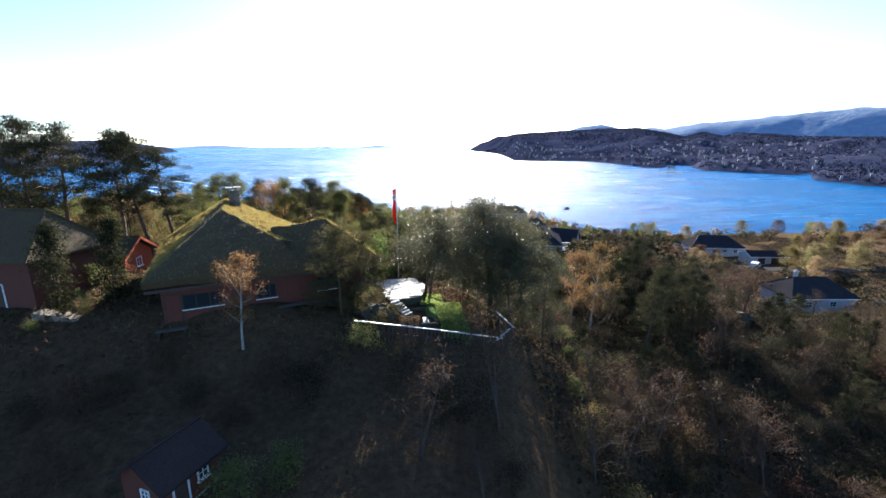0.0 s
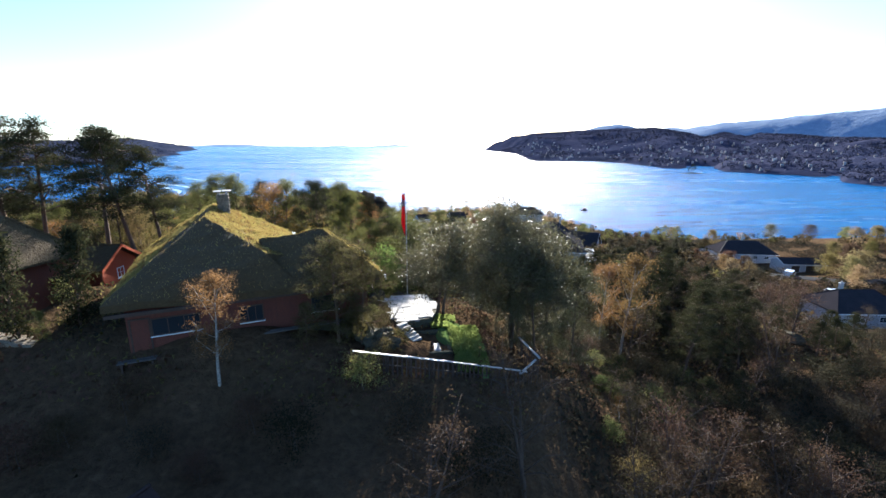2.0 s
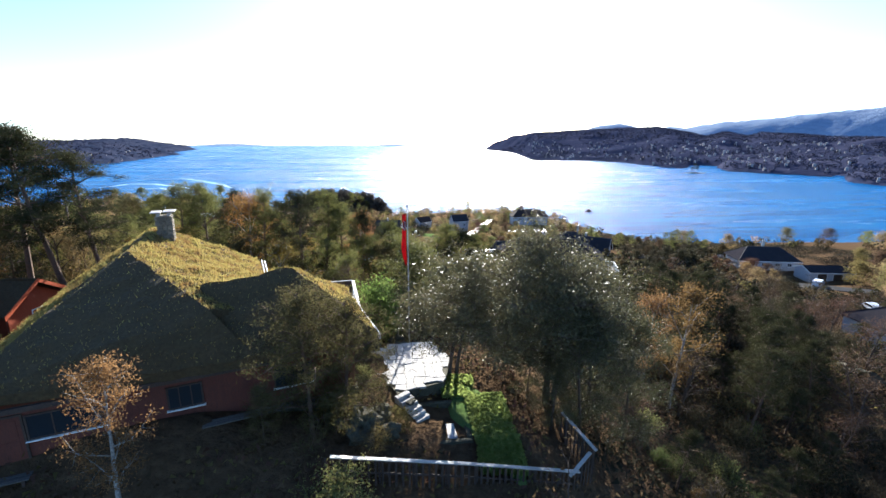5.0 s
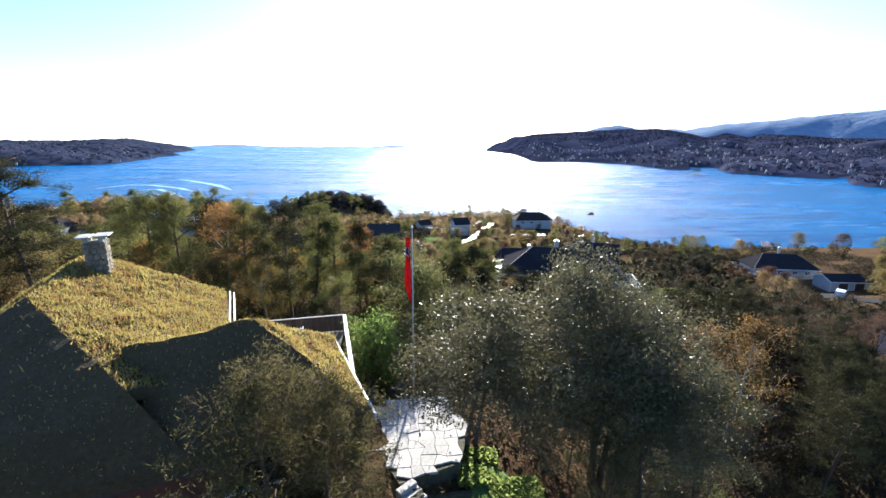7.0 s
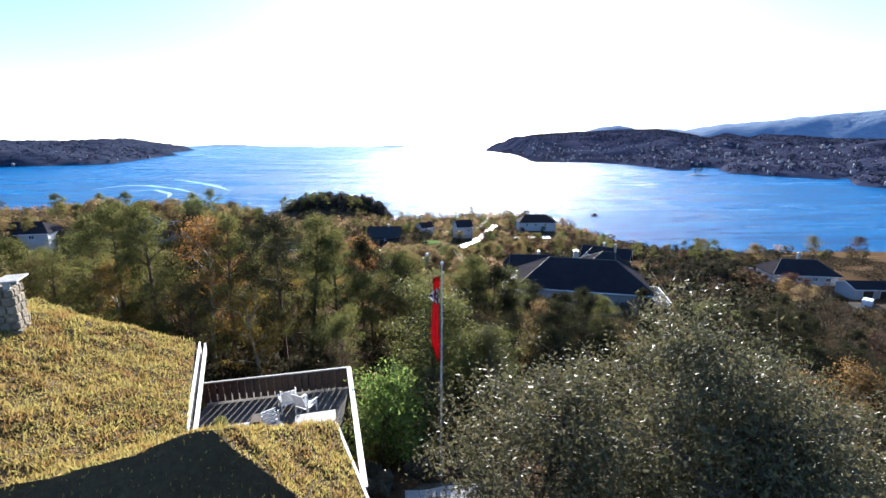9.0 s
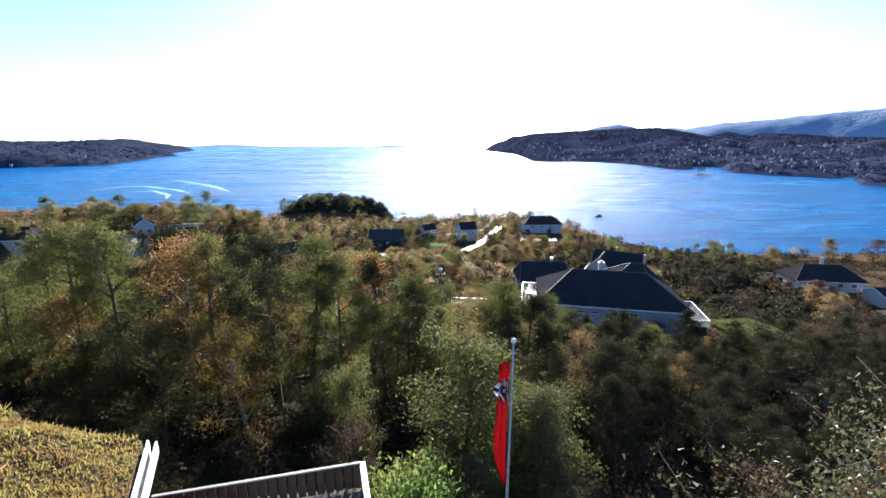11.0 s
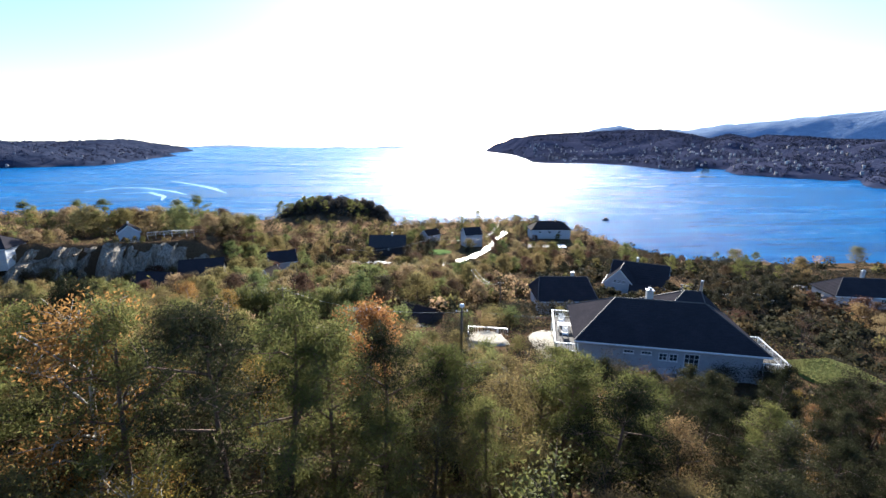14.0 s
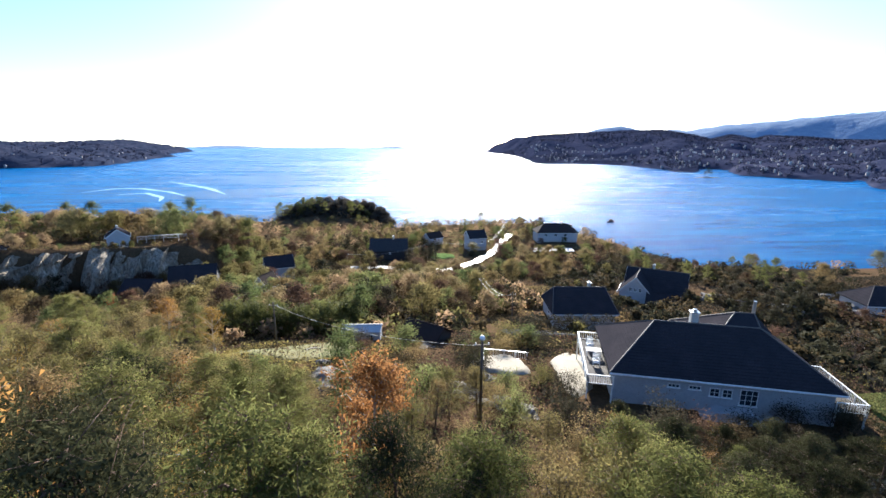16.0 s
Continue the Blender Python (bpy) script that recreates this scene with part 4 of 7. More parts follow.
for i, (x, y, r, s) in enumerate(((-0.4, 33.2, 1.3, 0.9), (0.6, 34.3, 0.9, 0.8), (-1.3, 34.6, 1.1, 0.8), (0.9, 33.0, 0.7, 0.7), (2.0, 35.6, 0.5, 0.6), (1.4, 44.6, 0.8, 0.7), (-0.2, 43.0, 0.7, 0.9), (-0.6, 44.4, 0.6, 0.7))):
    rock("dark mossy boulder in the rock garden", x, y, max(gz(x, y), 47.0 if y < 40 else 0) + 0.25, r, i * 3.7, s, material=M_DARKSTONE)
rock("bare rock knoll rising out of the dark scrub", 50.2, 51.6, gz(50, 51.6) - 0.3, 2.7, 41, 0.5, material=M_DARKSTONE, sub=4)
for i, (x, y, r) in enumerate(((-9, 93, 2.6), (4.5, 88.5, 2.4), (7.5, 86, 1.6), (33, 74, 1.8), (41, 72, 1.5), (45, 75, 1.7), (38, 69, 1.2), (47, 70, 1.4))):
    rock("bare grey rock outcrop in the heather", x, y, gz(x, y), r, i * 5.1 + 2, 0.45)

rrng = np.random.default_rng(77)
for i in range(26):
    x, y = rrng.uniform(74, 116), rrng.uniform(120, 160)
    rock("bare weathered rock slab among heather above the shore", x, y, gz(x, y) - 0.2, rrng.uniform(1.2, 3.2), i * 2.3, rrng.uniform(0.3, 0.5), name="rock_outcrop")
for i in range(12):
    x, y = rrng.uniform(30, 60), rrng.uniform(52, 76)
    rock("bare grey rock in the dark scrub", x, y, gz(x, y) - 0.1, rrng.uniform(0.5, 1.3), i * 3.3, rrng.uniform(0.3, 0.6), name="rock_outcrop")
for i in range(9):
    x, y = rrng.uniform(-16, 10), rrng.uniform(84, 112)
    rock("pale rock slab showing through the heath", x, y, gz(x, y) - 0.1, rrng.uniform(0.7, 1.6), i * 4.3, rrng.uniform(0.3, 0.5), name="rock_outcrop")

# lawn patches, a few centimetres above the soil
def patch(name, label, cx, cy, rx, ry, material, lift=0.1, n=26, turn=0.0, kind="structure"):
    bm = bmesh.new()
    rings = []
    for q in range(1, 7):
        ring = []
        for i in range(n):
            a = i * math.tau / n
            w = 1 + 0.12 * math.sin(3 * a + cx) + 0.06 * math.sin(7 * a)
            u, v = rx * q / 6 * w * math.cos(a), ry * q / 6 * w * math.sin(a)
            x, y = cx + u * math.cos(turn) - v * math.sin(turn), cy + u * math.sin(turn) + v * math.cos(turn)
            ring.append(bm.verts.new((x, y, gz(x, y) + lift + (0.12 if q < 6 else -0.5))))
        rings.append(ring)
    c = bm.verts.new((cx, cy, gz(cx, cy) + lift + 0.12))
    for i in range(n):
        bm.faces.new((c, rings[0][i], rings[0][(i + 1) % n]))
    for r0, r1 in zip(rings, rings[1:]):
        for i in range(n):
            bm.faces.new((r0[i], r1[i], r1[(i + 1) % n], r0[(i + 1) % n]))
    return tagged(link_mesh(name, bm, material, True), label, "ground", kind=kind)


patch("lawn_garden", "bright sunlit grass beside the terrace", 5.9, 34.6, 1.35, 3.6, M_GRASS, 0.15, turn=0.32)
patch("lawn_bungalow", "green lawn beside the white bungalow", 47.4, 82.4, 5.6, 3.0, M_GRASS, 0.25)
patch("lawn_field", "dry yellow meadow below the wood", -14, 108, 9, 5, surface("dry_meadow", (0.16, 0.13, 0.04), (0.12, 0.12, 0.03), (0.09, 0.08, 0.03), 0.4, 6, 0.95, 0.8, 0.06), 0.2)
patch("lawn_cove", "green grass by the coast road", 21, 243, 6, 7, M_GRASS, 0.25)
patch("lawn_cottage", "green lawn behind the dark cottages", -47, 186, 6, 9, M_GRASS, 0.25)
patch("lawn_shore", "green grass beside the gabled house", 86, 185, 9, 10, M_GRASS, 0.25)
patch("gravel_yard", "pale gravel yard beside the white bungalow", 18.6, 95, 2.6, 7.5, M_GRAVEL, 0.22, turn=-0.4)
patch("patio_gravel", "pale sunlit patio slabs below the utility pole", 10.6, 97, 3.4, 3.6, M_GRAVEL, 0.22)
patch("yard_asphalt", "shaded asphalt yard before the dark-roofed house", 23, 118, 7, 5, M_ASPHALT, 0.2)

# ---- cabins left of the house ----
red_cabin = house("red-stained cabin with orange sunlit bargeboards", pose(-26.3, 45.4, 48.6, 0, 0, -4), 7.6, 4.6, 2.4, 1.3, over=0.45, walls=M_REDWOOD, roofing=M_SOD, trim=False,
                  windows=[("right", 0, 1.0, 0.9, 0.9)], name="cabin")
for k, zz in ((-1, 0), (1, 0)):
    bm = bmesh.new()
    plate(bm, [(4.3, k * 2.8, 2.35), (4.3, 0, 3.95), (4.3, 0, 3.7), (4.3, k * 2.8, 2.05)], (-1, 0, 0), 0.04)
    # Orange-red here is the red stain with direct sun put into the colour.
    part("bargeboard", bm, surface("sunlit_tone_red_boards", (0.55, 0.10, 0.03), (0.5, 0.08, 0.025), None, 1, 9, 0.6, 0.2, 0.01), red_cabin, "bargeboard in an orange-red brightened as if sunlit")
# Brighter boarding on the gable that faces the sun, lit by its colour.
bm = bmesh.new()
plate(bm, [(3.84, -2.2, 0.03), (3.84, 2.2, 0.03), (3.84, 2.2, 2.3), (3.84, 0, 3.5), (3.84, -2.2, 2.3)], (-1, 0, 0), 0.03)
part("gable_boarding", bm, surface("sunlit_tone_red_boarding", (0.42, 0.075, 0.025), (0.36, 0.06, 0.02), None, 1, 9, 0.7, 0.3, 0.01, stretch=(6, 6, 0.6)), red_cabin, "gable boarding in an orange-red brightened as if sunlit")
house("dark red timber outbuilding with a mossy turf hipped roof", pose(-29.0, 38.6, 49.2, 0, 0, -17), 12.0, 6.0, 4.3, 2.6, hip=1.8, over=0.6, walls=M_REDWOOD, roofing=M_SOD, trim=False,
      doors=[("front", 3.0, 0.05, 0.9, 1.95)], name="outbuilding")
steps2 = thing("stone_steps", Matrix(), "short flight of pale stone steps in the shaded garden", "steps")
for i in range(6):
    x, y = -23.6 + i * 0.5, 33.0 - i * 0.08
    bm = bmesh.new()
    box(bm, x, x + 0.55, y - 0.5, y + 0.5, gz(x, y) - 0.4, gz(x, y) + 0.28 - i * 0.05, 0.03)
    part("step", bm, M_STONE, steps2)

# ---- playhouse shed ----
ridge = math.degrees(math.atan2(2.9, 1.6))
shed = house("small dark playhouse shed with white-framed windows", pose(-9.9, 19.9, 44.7, 0, 0, ridge), 3.0, 2.7, 1.75, 0.95, over=0.35, walls=M_REDWOOD, roofing=M_TILEBROWN, trim=False, below=1.5,
             windows=[("left", 0.15, 0.75, 0.55, 0.55), ("front", 0.5, 0.7, 0.62, 0.7)], doors=[("front", -0.7, 0.02, 0.7, 1.5)], name="shed")
wc = thing("garden_chair", pose(-10.9, 17.9, 44.55, 0, 0, 20), "white wooden garden chair with a slatted back", "chair")
for i in range(5):
    bm = bmesh.new()
    box(bm, -0.28, 0.28, -0.26 + i * 0.105, -0.17 + i * 0.105, 0.42, 0.45)
    part("seat_slat", bm, M_WHITETRIM, wc)
for x in (-0.26, 0.26):
    for y, h in ((-0.25, 0.62), (0.25, 1.0)):
        bm = bmesh.new()
        box(bm, x - 0.03, x + 0.03, y - 0.03, y + 0.03, -0.1, h)
        part("leg", bm, M_WHITETRIM, wc)
    bm = bmesh.new()
    box(bm, x - 0.035, x + 0.035, -0.3, 0.3, 0.624, 0.66)
    part("armrest", bm, M_WHITETRIM, wc)
for i in range(5):
    bm = bmesh.new()
    box(bm, -0.2 + i * 0.09, -0.16 + i * 0.09, 0.235, 0.265, 0.5, 0.93)
    part("back_slat", bm, M_WHITETRIM, wc)
for z in (0.46, 0.934):
    bm = bmesh.new()
    box(bm, -0.229, 0.229, 0.23, 0.27, z, z + 0.06)
    part("back_rail", bm, M_WHITETRIM, wc)

# ---- the white bungalow down the slope ----
mid = Vector((17.6, 87.6)) + Vector((0.949, -0.316)) * 10.7 + Vector((0.316, 0.949)) * 5.6
BUNG = pose(mid.x, mid.y, 37.6, 0, 0, -18.4)
bungalow = house("white single-storey house with a dark hipped tile roof", BUNG, 18.4, 10.2, 3.6, 3.05, hip=4.85, over=0.5, roofing=M_TILE, courses=0.34,
                 windows=[("front", -3.9, 2.3, 1.05, 0.4, 3, 1), ("front", -2.1, 2.3, 1.05, 0.4, 3, 1), ("front", -0.4, 1.8, 0.85, 0.85), ("front", 0.65, 1.8, 0.85, 0.85), ("front", 2.45, 1.2, 1.5, 1.6, 3, 3),
                          ("left", -2, 0.9, 1.6, 1.3), ("right", 2, 0.9, 1.6, 1.3)], doors=[("right", -1.5, 0.05, 1.0, 2.1)],
                 chimneys=[(-0.95, 0.7, 5.2, 7.75, 0.7)], name="bungalow")
# the deeper right-hand part, whose ridge stands higher and further back
AP, BP = (3.1, 1.6, 7.72), (4.85, 1.6, 7.72)
for nm, pts in (("front_slope", [(1.7, -0.05, 6.84), (4.85, -0.05, 6.84), BP, AP]), ("left_slope", [AP, (1.7, -0.05, 6.84), (-1.5, 3.7, 4.62), (-1.5, 6.2, 4.62)]),
                ("right_slope", [(4.85, -0.1, 6.82), (9.7, 6.7, 3.4), BP]), ("back_slope", [AP, BP, (9.7, 6.7, 3.4), (-1.5, 6.2, 4.62)])):
    bm = bmesh.new()
    slab(bm, pts, 0.14)
    part(nm, bm, M_TILE, bungalow)
bm = bmesh.new()
for a, b in ((AP, BP), (AP, (1.7, -0.05, 6.84)), (AP, (-1.5, 6.2, 4.62)), (BP, (4.85, -0.05, 6.84))):
    tube(bm, [Vector(a) + Vector((0, 0, 0.03)), Vector(b) + Vector((0, 0, 0.03))], [0.07, 0.07], 6)
part("wing_ridge", bm, M_RIDGE, bungalow, "ridge tiles coloured paler as if sunlit")
bm = bmesh.new()
box(bm, -1.4, 9.0, 5.104, 6.0, 0, 3.9)
part("wing_wall", bm, M_WHITE, bungalow)
bm = bmesh.new()
tube(bm, [(5.0, 2.1, 7.0), (5.0, 2.1, 8.9)], [0.17, 0.17], 8)
part("flue", bm, M_METAL, bungalow, "slender pale metal flue")
# the sloping stair canopy against the front wall
bm = bmesh.new()
plate(bm, [(-1.6, -5.12, -0.8), (3.6, -5.12, -0.8), (3.6, -5.12, 0.2), (2.6, -5.12, 1.0), (-0.6, -5.12, 0.9), (-1.6, -5.12, 0.2)], (0, -1, 0), 1.3)
part("cellar_entrance", bm, M_WHITE, bungalow, "low white cellar entrance with sloping top")


def balcony(name_label, m, w, d, h):
    ob = thing("balcony", m, name_label, "balcony")
    for i in range(int(d / 0.15)):
        bm = bmesh.new()
        box(bm, 0, w, i * 0.15, i * 0.15 + 0.135, h - 0.04, h)
        part("floor_board", bm, M_DECK, ob)
    for x in (0.06, w - 0.06):
        for y in (0.06, d - 0.06):
            bm = bmesh.new()
            box(bm, x - 0.06, x + 0.06, y - 0.06, y + 0.06, -2.5, h - 0.045)
            part("support_post", bm, M_WHITETRIM, ob)
    railing(ob, [(w, 0, h), (0, 0, h), (0, d, h), (w, d, h)], 0.95, M_WHITETRIM, 0.2, 1.8, 0.12)
    return ob


balcony("white-railed wooden balcony on the house's sunny end", BUNG @ Matrix.Translation((-11.7, -5.6, 0)), 2.4, 10.0, 2.1)
balcony("small white-railed corner balcony above the lawn", BUNG @ Matrix.Translation((11.7, -5.2, 0)) @ Matrix.Rotation(math.pi, 4, "Z") @ Matrix.Translation((0, -7.0, 0)), 2.4, 7.0, 1.6)
bt = copy_thing(table, BUNG @ Matrix.Translation((-10.4, 0.5, 2.1)))
tagged(bt, "low white table on the balcony")
copy_thing(chair, BUNG @ Matrix.Translation((-10.6, 2.2, 2.1)))
copy_thing(chair, BUNG @ Matrix.Translation((-10.4, -1.8, 2.1)))

# ---- houses further down ----
house("white house with a plain dark tile roof behind a hedge", pose(35.4, 131.8, 27.6, 0, 0, -7), 11.6, 9.6, 3.0, 3.4, hip=1.2, over=0.5, roofing=M_TILE, courses=0.6,
      windows=[("left", 0, 1.0, 1.2, 1.2), ("front", -3, 1.0, 1.2, 1.1), ("front", 2, 1.0, 1.2, 1.1)], chimneys=[(2.2, 0.8, 5.4, 7.2, 0.6)])
house("white gabled house with a dark steep roof", pose(69.5, 158.5, 21.6, 0, 0, -36), 14, 9.4, 2.9, 4.3, over=0.6, roofing=M_TILE, courses=0.7,
      windows=[("right", -1.1, 3.0, 0.7, 1.1), ("right", 0, 3.0, 0.7, 1.1), ("right", 1.1, 3.0, 0.7, 1.1), ("right", -2, 0.8, 1.2, 1.1), ("right", 2, 0.8, 1.2, 1.1), ("front", 4, 0.9, 1.4, 1.1)], chimneys=[(-1.0, 0.6, 6.2, 8.4, 0.6)])
house("white cross wing with a steep dark gable roof", pose(63.2, 157.2, 21.6, 0, 0, 54), 8.5, 7.6, 2.9, 4.0, over=0.5, roofing=M_TILE, courses=0.7,
      windows=[("left", -1.1, 3.1, 0.7, 1.0), ("left", 0.1, 3.1, 0.7, 1.0), ("left", 1.2, 3.1, 0.7, 1.0), ("left", -1.6, 0.7, 1.2, 1.1)])
house("low white garage with a dark pitched roof", pose(66.0, 149.8, 20.2, 0, 0, -36), 7, 5.5, 2.4, 2.6, over=0.4, roofing=M_TILE, windows=[("left", 0, 0.9, 1.0, 0.8)], name="garage")
house("low dark boathouse roof at the water's edge", pose(88, 196, 8.5, 0, 0, -10), 12, 5, 2.0, 1.4, over=0.4, walls=M_DARKHOUSE, roofing=M_TILE)
house("white house with a wide dark roof above the garage", pose(121, 141, 21.6, 0, 0, -14), 17.5, 9, 3.2, 3.2, hip=4.5, over=0.6, roofing=M_TILE, courses=0.8,
      windows=[("front", -5, 1.2, 1.4, 1.1), ("front", -1.5, 1.2, 1.4, 1.1), ("front", 2.5, 1.2, 1.4, 1.1), ("front", 6, 1.2, 1.4, 1.1)], chimneys=[(0, 0.5, 6, 8.4, 0.7)])
house("white flat-gabled double garage with a dark door", pose(129, 127, 21.6, 0, 0, -10), 12, 6.5, 2.6, 1.2, over=0.4, roofing=M_TILE,
      doors=[("front", -2.6, 0.02, 2.6, 2.1), ("front", 1.8, 0.02, 2.6, 2.1)], name="garage")
house("grey-roofed white house beside the road", pose(90, 76.5, 27.6, 0, 0, -8), 13, 9, 3.0, 2.8, hip=3.6, over=0.5, roofing=M_TILE, chimneys=[(-2.5, 0.6, 4.6, 7.0, 0.6)], windows=[("front", -3, 1, 1.4, 1.1), ("front", 2, 1, 1.4, 1.1)])
house("large dark-stained house facing the coast road", pose(-2.2, 240, 11.2, 0, 0, -3), 15.5, 9, 6.0, 4.2, over=0.4, walls=M_DARKHOUSE, roofing=M_DARKHOUSE, trim=False,
      windows=[("front", 0.5, 4.5, 0.8, 0.8)], chimneys=[(2, 0, 9.8, 11.4, 0.7)])
house("white shore house with a dark hipped roof", pose(82, 266, 14.2, 0, 0, -4), 20, 10, 4.2, 3.4, hip=4.5, over=0.6, roofing=M_TILEBROWN,
      windows=[("front", -6, 2.2, 1.6, 1.2), ("front", -1, 2.2, 1.6, 1.2), ("front", 4, 2.2, 1.6, 1.2)], chimneys=[(3, 0, 6.5, 8.6, 0.7)])
house("flat pale-roofed carport below the shore house", pose(73, 245, 10.9, 0, 0, -3), 18, 6, 2.6, 0.5, over=0.4, walls=M_BROWNWOOD, roofing=M_WHITE, trim=False, name="carport")
house("bluish white gabled house at the road bend", pose(39.5, 260, 13.2, 0, 0, 10), 8.5, 8, 4.2, 3.0, over=0.4, roofing=M_TILE, windows=[("front", -2, 1.5, 1.0, 1.1), ("front", 2, 1.5, 1.0, 1.1)])
house("small pale cottage among the shore trees", pose(20, 272, 12.0, 0, 0, 30), 8, 6, 3.0, 2.4, over=0.4, roofing=M_TILEBROWN)
house("grey and white hut on top of the cliff", pose(-88.6, 203, gz(-88.6, 203), 0, 0, -62), 6.5, 6.0, 3.2, 2.3, over=0.3, walls=M_WHITE, roofing=M_TILE, windows=[("left", 0.5, 1.0, 0.9, 0.9)], chimneys=[(0, 0, 4.6, 6.3, 0.5)], name="hut")
house("low dark-roofed white house on the far ridge", pose(-108, 171, gz(-108, 171) - 3.0, 0, 0, 8), 16, 9, 2.9, 2.6, hip=3.5, over=0.5, roofing=M_TILE, windows=[("front", 4, 1.1, 1.4, 1.1), ("front", -2, 1.1, 1.4, 1.1)])
cottage = house("dark cottage with a pale basement and skylights", pose(-57.5, 181, 19.5, 0, 0, 12), 11.5, 8, 4.4, 3.6, over=0.4, walls=M_DARKHOUSE, roofing=M_TILE, trim=False,
      windows=[("front", 0.5, 3.0, 1.0, 0.9), ("front", -3, 3.0, 1.0, 0.9), ("front", 3.4, 0.6, 1.0, 0.9)], name="cottage")
bm = bmesh.new()
box(bm, -0.6, 5.7, -4.12, -4.03, -2.0, 1.5)
part("basement_wall", bm, M_WHITE, cottage, "white rendered basement wall")
house("dark low cottage beside the cliff", pose(-70, 179, 19.0, 0, 0, -8), 10, 7, 2.6, 2.8, over=0.4, walls=M_DARKHOUSE, roofing=M_TILE, trim=False, windows=[("front", 2, 1.0, 1.0, 0.9)], name="cottage")
house("white-walled garage with a steep gable", pose(-37.2, 178, 19.6, 0, 0, 70), 6, 5, 2.6, 3.0, over=0.35, roofing=M_TILEBROWN, name="garage")
house("white house with dark gable roof by the trees", pose(-40.5, 207, 16.0, 0, 0, 20), 9, 7, 4.0, 3.2, over=0.4, roofing=M_TILE, windows=[("front", -2, 1.2, 1.2, 1.0), ("front", 2, 1.2, 1.2, 1.0)])
house("dark garden shed with a low gable roof", pose(3.2, 112, 32.6, 0, 0, -40), 6, 4.5, 2.2, 1.4, over=0.3, walls=M_DARKHOUSE, roofing=M_TILEBROWN, trim=False, name="garden_shed")
house("flat white greenhouse in the meadow", pose(-6.2, 115.5, 32.4, 0, 0, -4), 5.6, 3.0, 1.9, 0.5, over=0.15, roofing=M_WHITE, trim=False, name="greenhouse",
      windows=[("front", -1.4, 0.5, 1.1, 1.1, 3, 2), ("front", 1.2, 0.5, 1.1, 1.1, 3, 2)])

# white fence by the hut
wf = thing("white_fence", Matrix(), "low white board fence on the cliff top", "fence")
railing(wf, [(-83, 203, gz(-83, 203) + 0.6), (-76, 205, gz(-76, 205) + 0.6), (-67, 206, gz(-67, 206) + 0.9)], 1.9, M_WHITETRIM, 0.45, 2.4, 0.4, low=0.9)
pf = thing("patio_wall", Matrix(), "low white garden fence round the patio", "fence")
railing(pf, [(8.3, 96.0, gz(8.3, 96)), (9.4, 101.5, gz(9.4, 101.5)), (14.2, 98.6, gz(14.2, 98.6))], 1.0, M_WHITETRIM, 0.25, 1.6, 0.2)

# ---- cliff on the left ----
bm = bmesh.new()
line = [(px, float(cliff_line(px))) for px in (-112, -104, -96, -88, -80, -72, -64, -58)]
NU, NV = 120, 26
grid = []
for i in range(NU + 1):
    f = i / NU * (len(line) - 1)
    q = min(int(f), len(line) - 2)
    x, y = (line[q][e] + (line[q + 1][e] - line[q][e]) * (f - q) for e in (0, 1))
    row = []
    ends = math.sin(math.pi * i / NU) ** 0.35 * (1.0 + 0.22 * noise.noise(Vector((x * 0.16, 7.0, 0))) + 0.14 * noise.noise(Vector((x * 0.6, 2.0, 0))))
    for j in range(NV + 1):
        g = j / NV
        z0, z1 = gz(x, y - 3) - 1.5, gz(x, y + 6) + 0.4
        z = z0 + (z1 - z0) * g * ends
        p = Vector((x * 0.35, y * 0.35, z * 0.16))
        out = 3.4 * noise.fractal(p * 0.8, 0.8, 2.2, 5) + 2.6 * noise.cell(Vector((x * 0.22, z * 0.10, 3))) + 3.0 * abs(noise.noise(Vector((x * 0.13, z * 0.05, 11)))) + 0.5 * noise.noise(Vector((x * 1.6, y * 1.6, z * 0.5)))
        row.append(bm.verts.new((x + 0.45 * (out - 2.5 * (1 - g)), y - 0.8 * (out + 1.2 * (1 - g)) - 1.5 + 5.5 * g ** 3, z)))
    grid.append(row)
for r0, r1 in zip(grid, grid[1:]):
    for j in range(NV):
        bm.faces.new((r0[j], r1[j], r1[j + 1], r0[j + 1]))
tagged(link_mesh("cliff", bm, M_CLIFF), "steep dark cliff face of uneven rock, sunlit streaks in its colour", "cliff", kind="structure")

# ---- roads ----
def ribbon(name, label, pts, width, material, lift=0.15, kind="structure"):
    bm = bmesh.new()
    fine = []
    for (x0, y0), (x1, y1) in zip(pts, pts[1:]):
        n = max(2, int(math.hypot(x1 - x0, y1 - y0) / 2.5))
        fine += [(x0 + (x1 - x0) * i / n, y0 + (y1 - y0) * i / n) for i in range(n)]
    fine.append(pts[-1])
    prev = None
    for i, (x, y) in enumerate(fine):
        a, b = fine[max(i - 1, 0)], fine[min(i + 1, len(fine) - 1)]
        d = Vector((b[0] - a[0], b[1] - a[1])).normalized()
        z = max(gz(x, y), gz(x - d.y * width / 2, y + d.x * width / 2), gz(x + d.y * width / 2, y - d.x * width / 2)) + lift
        row = [bm.verts.new((x - d.y * s * width / 2, y + d.x * s * width / 2, z + dz2)) for s, dz2 in ((1, -1.2), (1, 0), (-1, 0), (-1, -1.2))]
        if prev:
            for k in range(3):
                bm.faces.new((prev[k], prev[k + 1], row[k + 1], row[k]))
        prev = row
    bmesh.ops.recalc_face_normals(bm, faces=bm.faces)
    return tagged(link_mesh(name, bm, material), label, "road", kind=kind)


